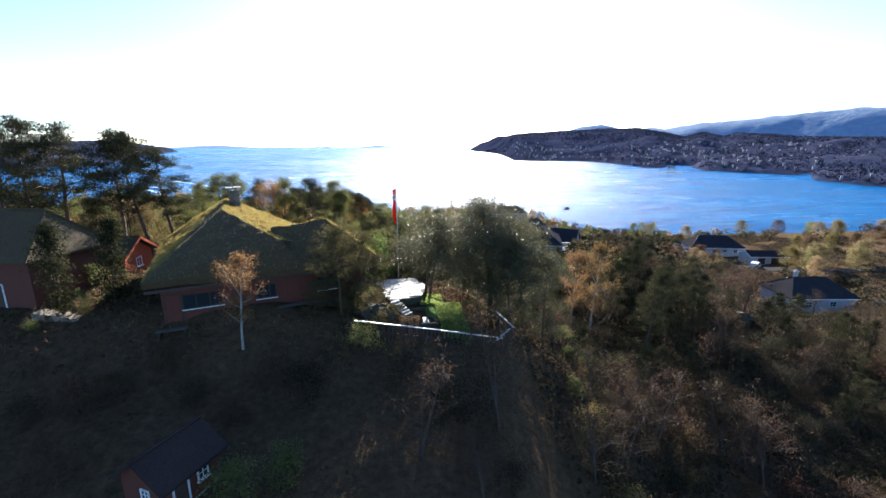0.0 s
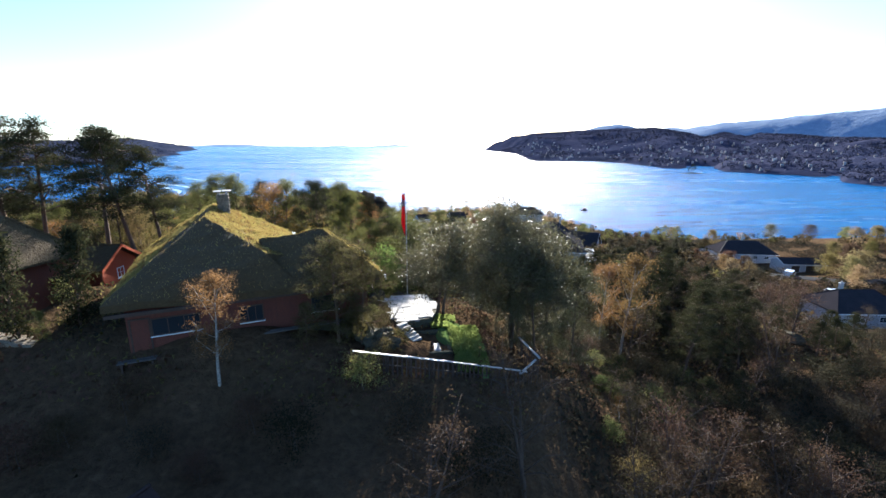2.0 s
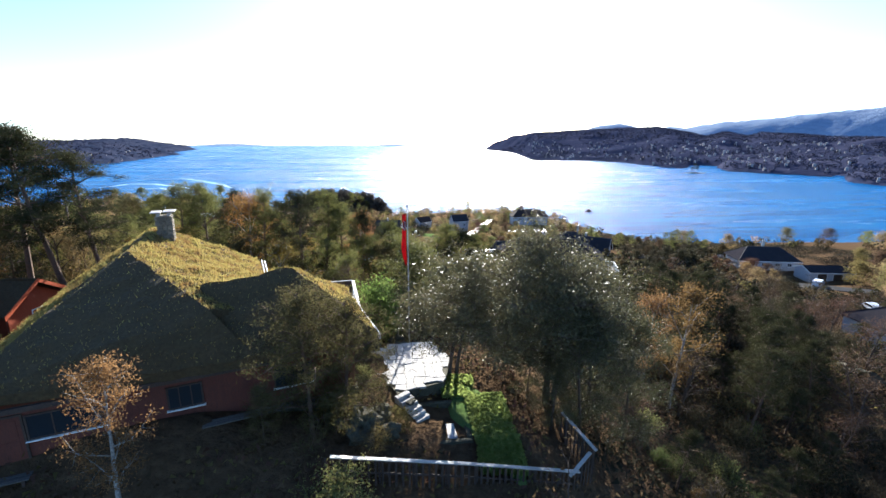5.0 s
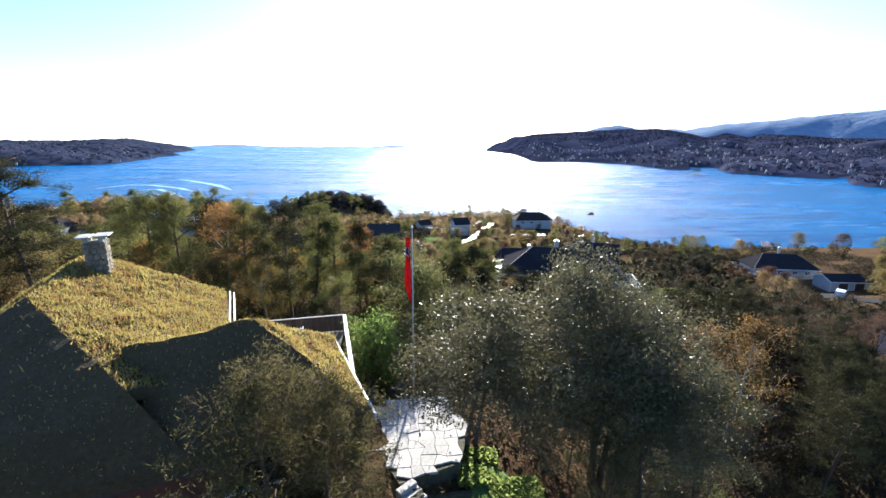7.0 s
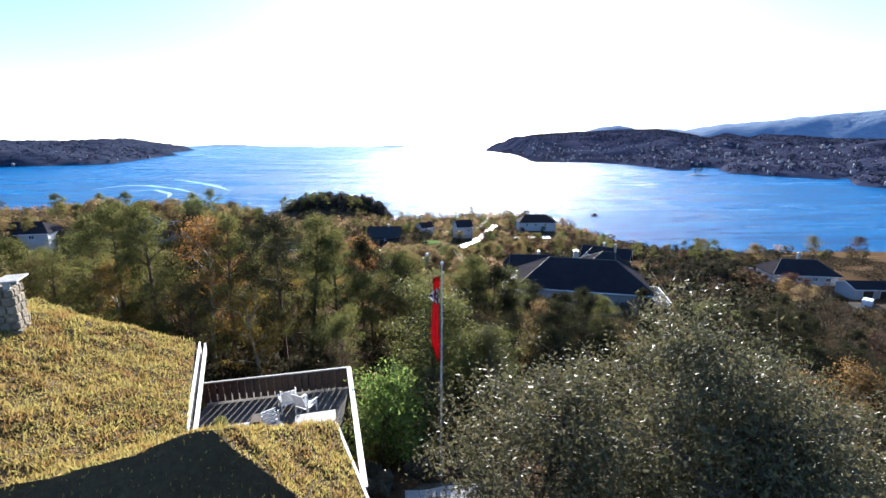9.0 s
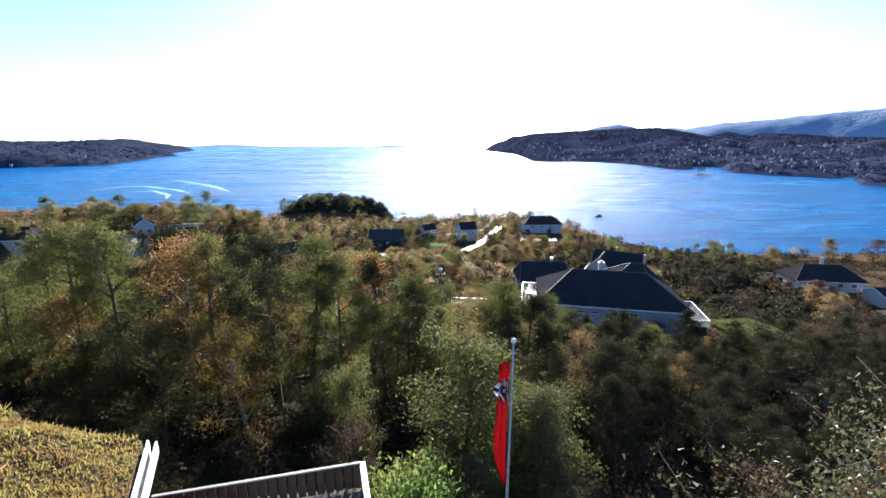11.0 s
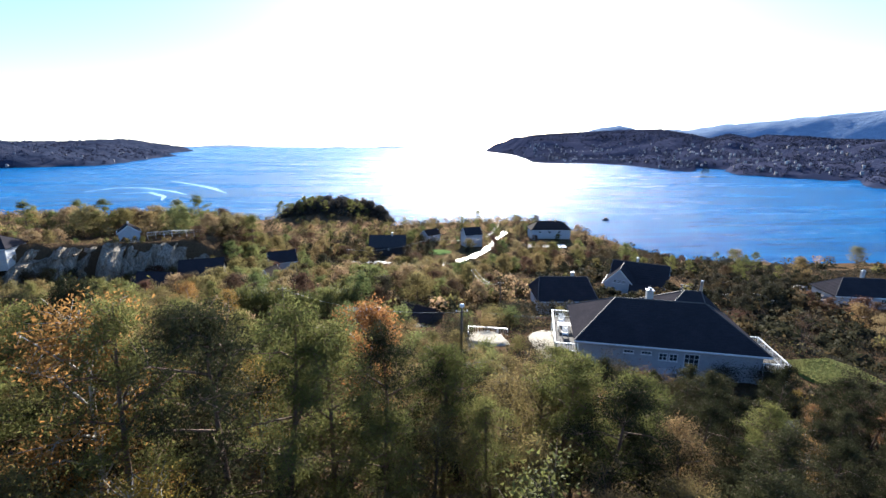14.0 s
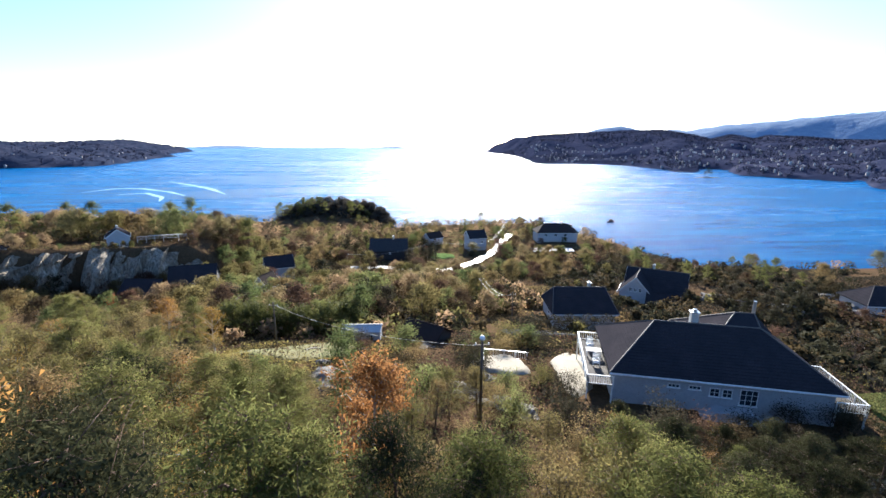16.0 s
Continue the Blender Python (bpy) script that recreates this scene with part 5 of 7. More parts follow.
ribbon("road_coast", "narrow asphalt coast road shining in the sun", [(-22, 222), (0, 216), (12, 211), (24, 218), (34, 229), (44, 246), (52, 262), (60, 280), (66, 292)], 3.8, M_ROAD, 0.35)
ribbon("road_upper", "narrow asphalt lane by the parked van", [(150, 100), (126, 108), (112, 116), (100, 104), (104, 90), (120, 70)], 4.0, M_ASPHALT)

# ---- utility poles and wires ----
def utility_pole(x, y, top, lamp=False, label="wooden utility pole carrying wires"):
    z = gz(x, y)
    ob = thing("utility_pole", pose(x, y, z), label, "pole", "utility poles")
    bm = bmesh.new()
    tube(bm, [(0, 0, -0.5), (0, 0, (top - z) / 2), (0, 0, top - z)], [0.14, 0.12, 0.09], 8)
    part("pole", bm, M_POLEWOOD, ob, smooth=True)
    bm = bmesh.new()
    box(bm, -0.6, 0.6, -0.05, 0.05, top - z - 0.5, top - z - 0.4)
    part("crossarm", bm, M_POLEWOOD, ob)
    for xx in (-0.5, 0.5):
        bm = bmesh.new()
        tube(bm, [(xx, 0, top - z - 0.4), (xx, 0, top - z - 0.22)], [0.05, 0.03], 6)
        part("insulator", bm, M_WHITETRIM, ob)
    if lamp:
        bm = bmesh.new()
        bmesh.ops.create_uvsphere(bm, u_segments=10, v_segments=6, radius=0.22, matrix=Matrix.Translation((0, 0, top - z + 0.15)))
        part("lamp_globe", bm, M_WHITETRIM, ob, "white globe lamp", smooth=True)
    return ob


utility_pole(5.1, 82.2, 47.4, True)
POLES = [(-18.5, 224, 19.5), (18, 240, 20.5), (40, 236, 20.5), (58, 275, 21), (20.5, 127, 35.2), (18.2, 144, 33), (24.3, 124, 32.5)]
for x, y, t in POLES[:6]:
    utility_pole(x, y, t)


def wire(a, b, sag, r=0.02):
    a, b = Vector(a), Vector(b)
    bm = bmesh.new()
    pts = [a.lerp(b, i / 16) - Vector((0, 0, sag * 4 * (i / 16) * (1 - i / 16))) for i in range(17)]
    tube(bm, pts, [r] * 17, 4)
    ob = link_mesh("power_cable", bm, M_WIRE)
    return tagged(ob, "sagging pale power cable between utility poles", "cable", "power cables")


for off in (-0.5, 0.5):
    wire((-18.5 + off, 224, 19.0), (18 + off, 240, 20.0), 2.2, 0.03)
    wire((18 + off, 240, 20.0), (40 + off, 236, 20.0), 1.2, 0.03)
    wire((40 + off, 236, 20.0), (58 + off, 275, 20.5), 1.5, 0.03)
    wire((20.5 + off, 127, 34.8), (18.2 + off, 144, 32.6), 1.5, 0.03)
wire((5.1, 82.2, 46.9), (-18.0, 112, 40.0), 1.2, 0.018)
utility_pole(-18.0, 112, 40.3)
utility_pole(-30.7, 62.0, 57.2)


def fallen_branch(x, y, length, turn, seed):
    """A dead, barkless branch lying on the slope, with broken side twigs."""
    r = np.random.default_rng(seed)
    ob = thing("fallen_branch", Matrix(), "bleached dead branch lying on the dark slope", "branch", "fallen branches")
    a = math.radians(turn)
    pts = [(x + math.cos(a) * length * f, y + math.sin(a) * length * f + 0.25 * math.sin(3 * f + seed), 0) for f in (0, 0.25, 0.5, 0.75, 1.0)]
    pts = [(px_, py_, gz(px_, py_) + 0.45 + 0.35 * i * 0.4) for i, (px_, py_, _) in enumerate(pts)]
    bm = bmesh.new()
    tube(bm, pts, [0.10, 0.09, 0.075, 0.055, 0.03], 7)
    part("limb", bm, M_BIRCH, ob, smooth=True)
    for i in (1, 2, 3):
        p = Vector(pts[i])
        q = p + Vector((r.normal() * 0.7, r.normal() * 0.7, r.uniform(0.3, 0.9)))
        bm = bmesh.new()
        tube(bm, [p, (p + q) / 2 + Vector((0.05, 0.04, 0.05)), q], [0.04, 0.03, 0.012], 5)
        part("twig", bm, M_BIRCH, ob, smooth=True)
    return ob


for i, (x, y, length, turn) in enumerate(((28.2, 60.0, 2.6, 35), (31.6, 61.2, 3.4, 62), (32.8, 62.6, 2.4, -35), (26.4, 60.9, 1.6, 20), (35.4, 62.4, 2.8, 110), (24.8, 62.6, 1.9, -20))):
    fallen_branch(x, y, length, turn, i)
for i, (x, y, r) in enumerate(((37.8, 66.0, 1.3), (39.6, 65.4, 1.1), (40.8, 67.4, 1.4), (36.2, 68.6, 0.8))):
    rock("pale bare rock among the trees on the slope", x, y, gz(x, y) + 0.3, r, i * 6.1 + 1, 0.5)


# ---- vehicles and boats ----
def vehicle(label, m, L, W, Hh, paint, van=False):
    ob = thing("van" if van else "car", m, label, "van" if van else "car")
    bm = bmesh.new()
    hood = 0.62 * Hh if van else 0.55 * Hh
    prof = [(-L / 2, 0.28), (-L / 2, hood + 0.1), (-L / 2 + 0.05, Hh * 0.95), (-L / 2 + 0.3, Hh), (L * 0.12, Hh), (L * 0.30, hood), (L / 2 - 0.1, hood * 0.86), (L / 2, 0.5), (L / 2, 0.28)]
    plate(bm, [(x, -W / 2, z) for x, z in prof], (0, 1, 0), W)
    bmesh.ops.bevel(bm, geom=bm.edges[:], offset=0.06, segments=2, affect="EDGES")
    part("body", bm, paint, ob, smooth=False)
    for s in (-1, 1):
        bm = bmesh.new()
        plate(bm, [(-L / 2 + 0.35, s * (W / 2 + 0.012), hood + 0.06), (L * 0.22, s * (W / 2 + 0.012), hood + 0.06), (L * 0.11, s * (W / 2 + 0.012), Hh - 0.12), (-L / 2 + 0.35, s * (W / 2 + 0.012), Hh - 0.12)], (0, -s, 0), 0.03)
        part("side_window", bm, M_GLASS, ob)
        for x in (-L * 0.32, L * 0.32):
            bm = bmesh.new()
            bmesh.ops.create_cone(bm, cap_ends=True, segments=16, radius1=0.33, radius2=0.33, depth=0.22, matrix=Matrix.Translation((x, s * (W / 2 - 0.08), 0.33)) @ Matrix.Rotation(math.pi / 2, 4, "X"))
            wh = part("wheel", bm, M_BLACK, ob)
            bm = bmesh.new()
            bmesh.ops.create_cone(bm, cap_ends=True, segments=12, radius1=0.19, radius2=0.17, depth=0.24, matrix=Matrix.Translation((x, s * (W / 2 - 0.07), 0.33)) @ Matrix.Rotation(math.pi / 2, 4, "X"))
            part("rim", bm, M_METAL, wh)
        bm = bmesh.new()
        box(bm, L / 2 - 0.02, L / 2 + 0.03, s * W * 0.36 - 0.15, s * W * 0.36 + 0.15, 0.6, 0.78)
        part("headlight", bm, M_METAL, ob)
    bm = bmesh.new()
    plate(bm, [(L * 0.125, -W / 2 + 0.12, Hh - 0.05), (L * 0.125, W / 2 - 0.12, Hh - 0.05), (L * 0.305, W / 2 - 0.12, hood + 0.05), (L * 0.305, -W / 2 + 0.12, hood + 0.05)], (0.5, 0, 0.5), 0.03)
    part("windscreen", bm, M_GLASS, ob)
    return ob


vehicle("white van parked on the lane", pose(116.0, 116.2, gz(116, 116.2) + 0.3, 0, 0, 35), 5.2, 1.95, 2.1, M_CARWHITE, True)
vehicle("white car parked beside the cottages", pose(-31, 176, gz(-31, 176) + 0.15, 0, 0, 10), 4.3, 1.75, 1.45, M_CARWHITE)
vehicle("dark car parked beside the cottages", pose(-28, 183, gz(-28, 183) + 0.15, 0, 0, 15), 4.3, 1.75, 1.45, M_CARDARK)
vehicle("white car parked by the road bend", pose(104, 93, gz(104, 93) + 0.3, 0, 0, 70), 4.3, 1.75, 1.45, M_CARWHITE)

boat = thing("motor_boat", pose(175, 386, 0.0, 0, 0, 20), "small dark motor boat on the fjord", "boat")
bm = bmesh.new()
plate(bm, [(-3.5, -1.1, 0.9), (2.2, -1.1, 0.9), (4.2, 0, 1.1), (2.2, 1.1, 0.9), (-3.5, 1.1, 0.9)], (0, 0, -1), 1.1)
part("hull", bm, M_CARDARK, boat)
bm = bmesh.new()
box(bm, -1.5, 1.2, -0.8, 0.8, 0.9, 2.3, 0.1)
part("cabin", bm, M_DARKHOUSE, boat)

M_WAKE = surface("pale_wake_foam", (0.25, 0.38, 0.48), (0.35, 0.48, 0.56), (0.15, 0.28, 0.4), 0.05, 0.5, 0.5, 0.4, 0.1)


def wake(label, pts, width):
    bm = bmesh.new()
    fine = [Vector(pts[0]).lerp(Vector(pts[1]), 0)]
    for p, q in zip(pts, pts[1:]):
        fine += [Vector(p).lerp(Vector(q), (i + 1) / 10) for i in range(10)]
    rows = []
    for i, p in enumerate(fine):
        d = (fine[min(i + 1, len(fine) - 1)] - fine[max(i - 1, 0)]).normalized()
        f = i / (len(fine) - 1)
        w = width * (0.25 + math.sin(math.pi * f)) * (0.8 + 0.4 * noise.noise(Vector((p.x * 0.05, p.y * 0.05, 1))))
        rows.append([bm.verts.new((p.x - d.y * w * s, p.y + d.x * w * s, 0.12 - 0.1 * abs(s))) for s in (-1, 0, 1)])
    for r0, r1 in zip(rows, rows[1:]):
        for q in range(2):
            bm.faces.new((r0[q], r0[q + 1], r1[q + 1], r1[q]))
    return tagged(link_mesh("boat_wake", bm, M_WAKE), label, "wake", kind="stuff")


wake("pale curving boat wake on the water", [(-372, 640), (-360, 688), (-328, 686), (-272, 641), (-236, 598)], 4)
wake("pale curl of churned water", [(-320, 614), (-293, 630), (-254, 583), (-241, 548)], 3)
wake("thin pale wake line on the water", [(-339, 790), (-282, 731), (-234, 672), (-196, 611)], 4)
wake("thin pale wake line on the water", [(-190, 548), (-145, 525), (-97, 513)], 1.2)
wake("thin pale wake line near the headland", [(-141, 478), (-114, 469), (-101, 478)], 1.0)

# ---- trees ----
def blades(points, size, rng, flat=0.0, aspect=0.55, outward=None, soft=0.65):
    """Pointed leaves of about that length at the points, in all directions, their shading bent towards the crown's outside. Returns verts, faces, normals."""
    n = len(points)
    d = rng.normal(size=(n, 3))
    d[:, 2] *= (1 - flat)
    d /= np.linalg.norm(d, axis=1)[:, None]
    e = np.cross(d, rng.normal(size=(n, 3)))
    e /= np.linalg.norm(e, axis=1)[:, None]
    out = np.tile(np.array([0.0, 0.0, 1.0]), (n, 1)) if outward is None else outward / np.maximum(np.linalg.norm(outward, axis=1)[:, None], 1e-4)
    nrm = np.cross(e, d)
    turn = np.sign((nrm * out).sum(axis=1))[:, None]
    turn[turn == 0] = 1
    e, nrm = e * turn, nrm * turn
    s = size * rng.uniform(0.6, 1.35, size=(n, 1))
    p = np.asarray(points)
    v = np.stack([p - d * s * 0.5 - e * s * aspect * 0.5, p - d * s * 0.5 + e * s * aspect * 0.5, p + d * s * 0.6], axis=1).reshape(-1, 3)
    f = np.arange(3 * n).reshape(n, 3)
    m = nrm * (1 - soft) + out * soft
    m /= np.linalg.norm(m, axis=1)[:, None]
    return v, f, np.repeat(m, 3, axis=0)


def grow(rng, height, spread, bare, limbs, twigs, lean=0.05, up=0.5, droop=0.0, top=0.25):
    """A skeleton: trunk points, limbs as lists of points, and the tips where leaves sit. spread: crown radius."""
    trunk = []
    ph = rng.uniform(0, 6.28)
    for i in range(8):
        f = i / 7
        w = lean * height * (f ** 1.5)
        trunk.append((w * math.cos(ph) + 0.02 * height * math.sin(3 * f + ph), w * math.sin(ph) + 0.02 * height * math.cos(4 * f), f * height))
    tr = np.array(trunk)
    branches, tips = [], []
    for k in range(limbs):
        f = bare + (1 - bare) * ((k + rng.uniform(0, 0.8)) / limbs)
        base = np.array([np.interp(f, np.linspace(0, 1, 8), tr[:, j]) for j in range(3)])
        a = k * 2.4 + rng.uniform(-0.4, 0.4)
        g = (f - bare) / (1 - bare)
        reach = spread * (math.sin(math.pi * min(0.12 + 0.80 * g + 0.12, 1.0)) ** 0.7 * (1 - top) + top * (1 - g)) * rng.uniform(0.65, 1.2)
        slope = up * rng.uniform(0.5, 1.4) * (0.5 + g)
        end = base + np.array([math.cos(a) * reach, math.sin(a) * reach, reach * slope - droop * reach])
        mid = (base + end) / 2 + rng.normal(size=3) * reach * 0.08 + np.array([0, 0, 0.08 * reach])
        branches.append(([base, mid, end], 1.0))
        for t in range(twigs):
            q = rng.uniform(0.35, 1.0)
            b0 = (1 - q) ** 2 * base + 2 * q * (1 - q) * mid + q * q * end
            tip = b0 + rng.normal(size=3) * np.array([1, 1, 0.7]) * spread * 0.20 + np.array([0, 0, 0.05 * spread])
            branches.append(([b0, tip], 0.4))
            tips.append((b0 * 0.3 + tip * 0.7, tip))
    return trunk, branches, tips


def make_tree(name, seed, height, spread, bare, limbs, twigs, leaves, size, leaf_mat, bark_mat, label, category="tree", clump=0.16, aspect=0.55, up=0.5, flat=0.0, thick=None, stems=1, droop=0.0, lean=0.05, twig_tubes=True, layer=0.65, soft=0.65):
    rng = np.random.default_rng(seed)
    ob = thing(name, Matrix(), label, category)
    bm = bmesh.new()
    pts = []
    for s in range(stems):
        trunk, branches, tips = grow(rng, height * (1 if s == 0 else rng.uniform(0.7, 0.95)), spread, bare, limbs, twigs, lean + (0.12 if stems > 1 else 0), up, droop)
        off = np.array([rng.normal() * 0.25, rng.normal() * 0.25, 0]) if stems > 1 else np.zeros(3)
        r0 = thick or height * 0.016
        tube(bm, [np.array(p) + off - (np.array([0, 0, 0.6]) if i == 0 else 0) for i, p in enumerate(trunk)], [r0 * (1.15 - 0.98 * i / 7) for i in range(8)], 7)
        for line, w in branches:
            if w > 0.9:
                tube(bm, [p + off for p in line], [r0 * 0.32, r0 * 0.2, r0 * 0.07], 4)
            elif twig_tubes:
                tube(bm, [p + off for p in line], [r0 * 0.1, r0 * 0.04], 3)
        per = max(1, leaves // max(1, len(tips) * stems))
        for c, tip in tips:
            k = max(1, int(per * rng.uniform(0.5, 1.5)))
            g = rng.normal(size=(k, 3)) * spread * clump * np.array([1, 1, layer])
            pts.append(c + off + g)
    part("trunk", bm, bark_mat, ob, smooth=True)
    allp = np.concatenate(pts)
    mid = np.array([allp[:, 0].mean(), allp[:, 1].mean(), allp[:, 2].min() * 0.6 + allp[:, 2].max() * 0.4])
    own = np.concatenate([g - g.mean(axis=0) for g in pts])
    v, f, nm = blades(allp, size, rng, flat, aspect, (allp - mid) / spread + own / (spread * clump) * 0.7, soft)
    crown = raw_mesh("crown", v, f, leaf_mat, ob, normals=nm)
    return ob


protos = []
def proto(*a, **k):
    ob = make_tree(*a, **k)
    ob.location = (0, 0, -500)
    protos.append(ob)
    return ob


def plant(ob, x, y, s=1.0, turn=0.0, z=None, squash=1.0):
    m = pose(x, y, gz(x, y) - 0.15 if z is None else z, 0, 0, turn)
    c = copy_thing(ob, m)
    c.scale = (s, s, s * squash)
    return c



PINES = [proto("pine_tree", 10 + i, 11.5, 3.3, (0.26, 0.32, 0.18, 0.24)[i], 19, 12, 22000, 0.14, M_NEEDLE, M_BARK, "Scots pine with a reddish bare trunk and dark needle crown", clump=0.085, aspect=0.30, up=0.3, flat=0.2, lean=0.06, layer=0.55, soft=0.5) for i in range(4)]
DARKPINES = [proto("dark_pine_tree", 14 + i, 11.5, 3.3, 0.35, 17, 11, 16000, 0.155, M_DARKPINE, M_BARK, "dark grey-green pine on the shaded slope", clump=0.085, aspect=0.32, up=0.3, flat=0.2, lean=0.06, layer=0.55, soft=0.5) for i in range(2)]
OLIVES = [proto("broadleaf_tree", 20 + i, 9.5, 3.2, 0.18, 17, 10, 9000, 0.125, M_OLIVE, M_TWIG, "autumn broadleaf tree with olive and yellowing leaves", clump=0.12, up=0.8) for i in range(3)]
YELLOWS = [proto("yellow_birch_tree", 30 + i, 9, 2.5, 0.2, 17, 11, 8000, 0.115, M_YELLOW, M_BIRCH, "birch tree with yellow autumn leaves", clump=0.12, up=0.9) for i in range(2)]
ORANGES = [proto("orange_birch_tree", 40 + i, 8.5, 2.3, 0.25, 14, 9, 6000, 0.12, M_ORANGE, M_BIRCH, "birch tree with thin orange-brown leaves", clump=0.13, up=0.9) for i in range(2)]
BROWNS = [proto("bare_brown_tree", 50 + i, 6.5, 2.5, 0.1, 13, 8, 2600, 0.10, M_BROWN, M_TWIG, "half-bare tree with brown twigs and few leaves", clump=0.13, up=0.9, stems=2) for i in range(2)]
GREENS = [proto("green_shrub", 60 + i, 3.2, 1.8, 0.05, 12, 8, 2600, 0.16, M_GREEN, M_TWIG, "dense green leafy shrub on the slope", "shrub", clump=0.16, up=0.9, stems=2) for i in range(2)]
BUSHES = [proto("heath_bush", 70 + i, 2.2, 1.7, 0.02, 11, 7, 2400, 0.115, (M_OLIVE, M_BROWN, M_SCRUB)[i], M_TWIG, "low scrubby heath bush with autumn leaves", "shrub", clump=0.18, up=0.9, stems=2, twig_tubes=False) for i in range(3)]
BIG = [proto("large_broadleaf_tree", 80 + i, 10.5, 5.0, 0.06, 19, 10, 24000, 0.12, M_DARKLEAF, M_TWIG, "broadleaf tree with small glossy sunlit leaves", clump=0.085, soft=0.15, up=0.6, stems=1) for i in range(2)]
BUSHPINE = [proto("bushy_pine_tree", 88, 8.4, 3.1, 0.08, 26, 11, 17000, 0.17, M_BROWNPINE, M_BARK, "bushy brownish-olive pine in front of the sod-roofed house", clump=0.085, aspect=0.2, up=0.35, layer=0.55, lean=0.02)]
TALLPINES = [proto("tall_pine_tree", 104 + i, 14.0, 3.3, 0.50, 16, 10, 15000, 0.19, M_DARKPINE, M_BARK, "tall Scots pine with a long bare trunk and dark layered crown", clump=0.105, aspect=0.26, up=0.28, flat=0.2, lean=0.07, layer=0.38, soft=0.45) for i in range(2)]
GLOSSY = [proto("glossy_bush", 86, 6.5, 3.0, 0.04, 18, 12, 16000, 0.11, M_GLOSS, M_TWIG, "tall round bush with glossy leaves sparkling in the sun", "shrub", soft=0.12, clump=0.11, up=0.8, stems=1)]
# lighter trees for the middle distance
FAR = [proto(("olive_tree", "golden_tree", "golden_tree", "brown_tree", "green_tree", "olive_tree")[i], 90 + i, 6.4, 3.3, 0.02, 16, 8, 3200, 0.29, (M_OLIVE, M_GOLD, M_GOLD, M_BROWN, M_GREEN, M_OLIVE)[i], M_TWIG, ("olive-leaved", "golden-leaved", "dull golden", "brown-leaved", "green-leaved", "dull olive")[i] + " autumn tree on the lower slope", clump=0.14, up=0.45, twig_tubes=False, soft=0.72) for i in range(6)]
FARDARK = [proto("dark_tree", 110 + i, 6.0, 3.2, 0.02, 16, 8, 3000, 0.29, M_SCRUB, M_TWIG, "dark scrubby tree on the heath above the shore", clump=0.14, up=0.45, twig_tubes=False) for i in range(1)]
FARPINE = [proto("shore_pine_tree", 97 + i, 10, 3.0, 0.25, 13, 7, 3000, 0.3, M_NEEDLE, M_BARK, "dark pine tree near the shore", clump=0.11, aspect=0.4, up=0.4, twig_tubes=False) for i in range(2)]

rng = np.random.default_rng(5)
taken = []


def scatter(kinds, n, x0, x1, y0, y1, s0=0.75, s1=1.2, avoid=(), gap=1.8, tall=None):
    made = 0
    for _ in range(n * 30):
        if made >= n:
            break
        x, y = rng.uniform(x0, x1), rng.uniform(y0, y1)
        if any(a0 < x < a1 and b0 < y < b1 for a0, a1, b0, b1 in avoid):
            continue
        if any((x - px) ** 2 + (y - py) ** 2 < gap * gap for px, py in taken):
            continue
        taken.append((x, y))
        made += 1
        kind, size = kinds[int(rng.integers(len(kinds)))], rng.uniform(s0, s1)
        if -28 < x < 10 and 58 < y < 100:         # the wood thins out to low growth towards the meadow
            cap = np.interp(y, [58, 66, 72, 78, 84, 92], [58, 54.2, 51.0, 47.8, 44.6, 41.3]) + 0.35 * max(0.0, -10 - x) - gz(x, y)
            size = min(size, max(cap, 1.2) /  (kind.children[1].bound_box[1][2] * 0.95))
        plant(kind, x, y, size, rng.uniform(0, 360))


def put(ob, x, y, top, turn=0.0, wide=1.0):
    """Plant so that the top reaches the given height."""
    taken.append((x, y))
    h = {"pine_tree": 11.5, "dark_pine_tree": 11.5, "broadleaf_tree": 9.5, "yellow_birch_tree": 9, "orange_birch_tree": 8.5, "bare_brown_tree": 6.5, "green_shrub": 3.2, "heath_bush": 2.2, "large_broadleaf_tree": 10.5, "glossy_bush": 6.5, "bushy_pine_tree": 8.4, "tall_pine_tree": 14.0}[ob.name.split(".")[0]]
    s = (top - gz(x, y) + 0.15) / (h * 1.06)
    return plant(ob, x, y, s * wide, turn, None, 1 / wide)


# by the houses on the knoll
put(ORANGES[0], -8.7, 28.9, 54.5, 40, 0.86)
put(BUSHPINE[0], -2.7, 32.4, 55.7, 10, 1.0)
put(BUSHPINE[0], -0.9, 33.0, 55.0, 130, 0.9)
put(BUSHPINE[0], -4.4, 31.6, 51.6, 230, 0.9)
spreading = make_tree("spreading_broadleaf_tree", 83, 10.4, 5.5, 0.30, 25, 14, 62000, 0.132, M_DARKLEAF, M_TWIG, "large spreading tree with small glossy sunlit leaves beside the terrace", clump=0.075, soft=0.12, up=0.45, stems=3, lean=0.0)
spreading.matrix_world = pose(10.5, 37.7, gz(10.5, 37.7) - 0.2, 0, 0, 25) @ Matrix.Diagonal((0.94, 0.86, 1.0, 1.0))
taken.append((10.5, 37.7))
overhang = make_tree("terrace_tree", 84, 7.6, 3.9, 0.38, 19, 11, 25000, 0.132, M_DARKLEAF, M_TWIG, "leafy tree whose branches overhang the slate terrace", clump=0.095, soft=0.12, up=0.35, stems=2, lean=0.0)
overhang.matrix_world = pose(4.9, 38.7, gz(4.9, 38.7) - 0.2, 0, 0, 70)
taken.append((5.3, 39.9))
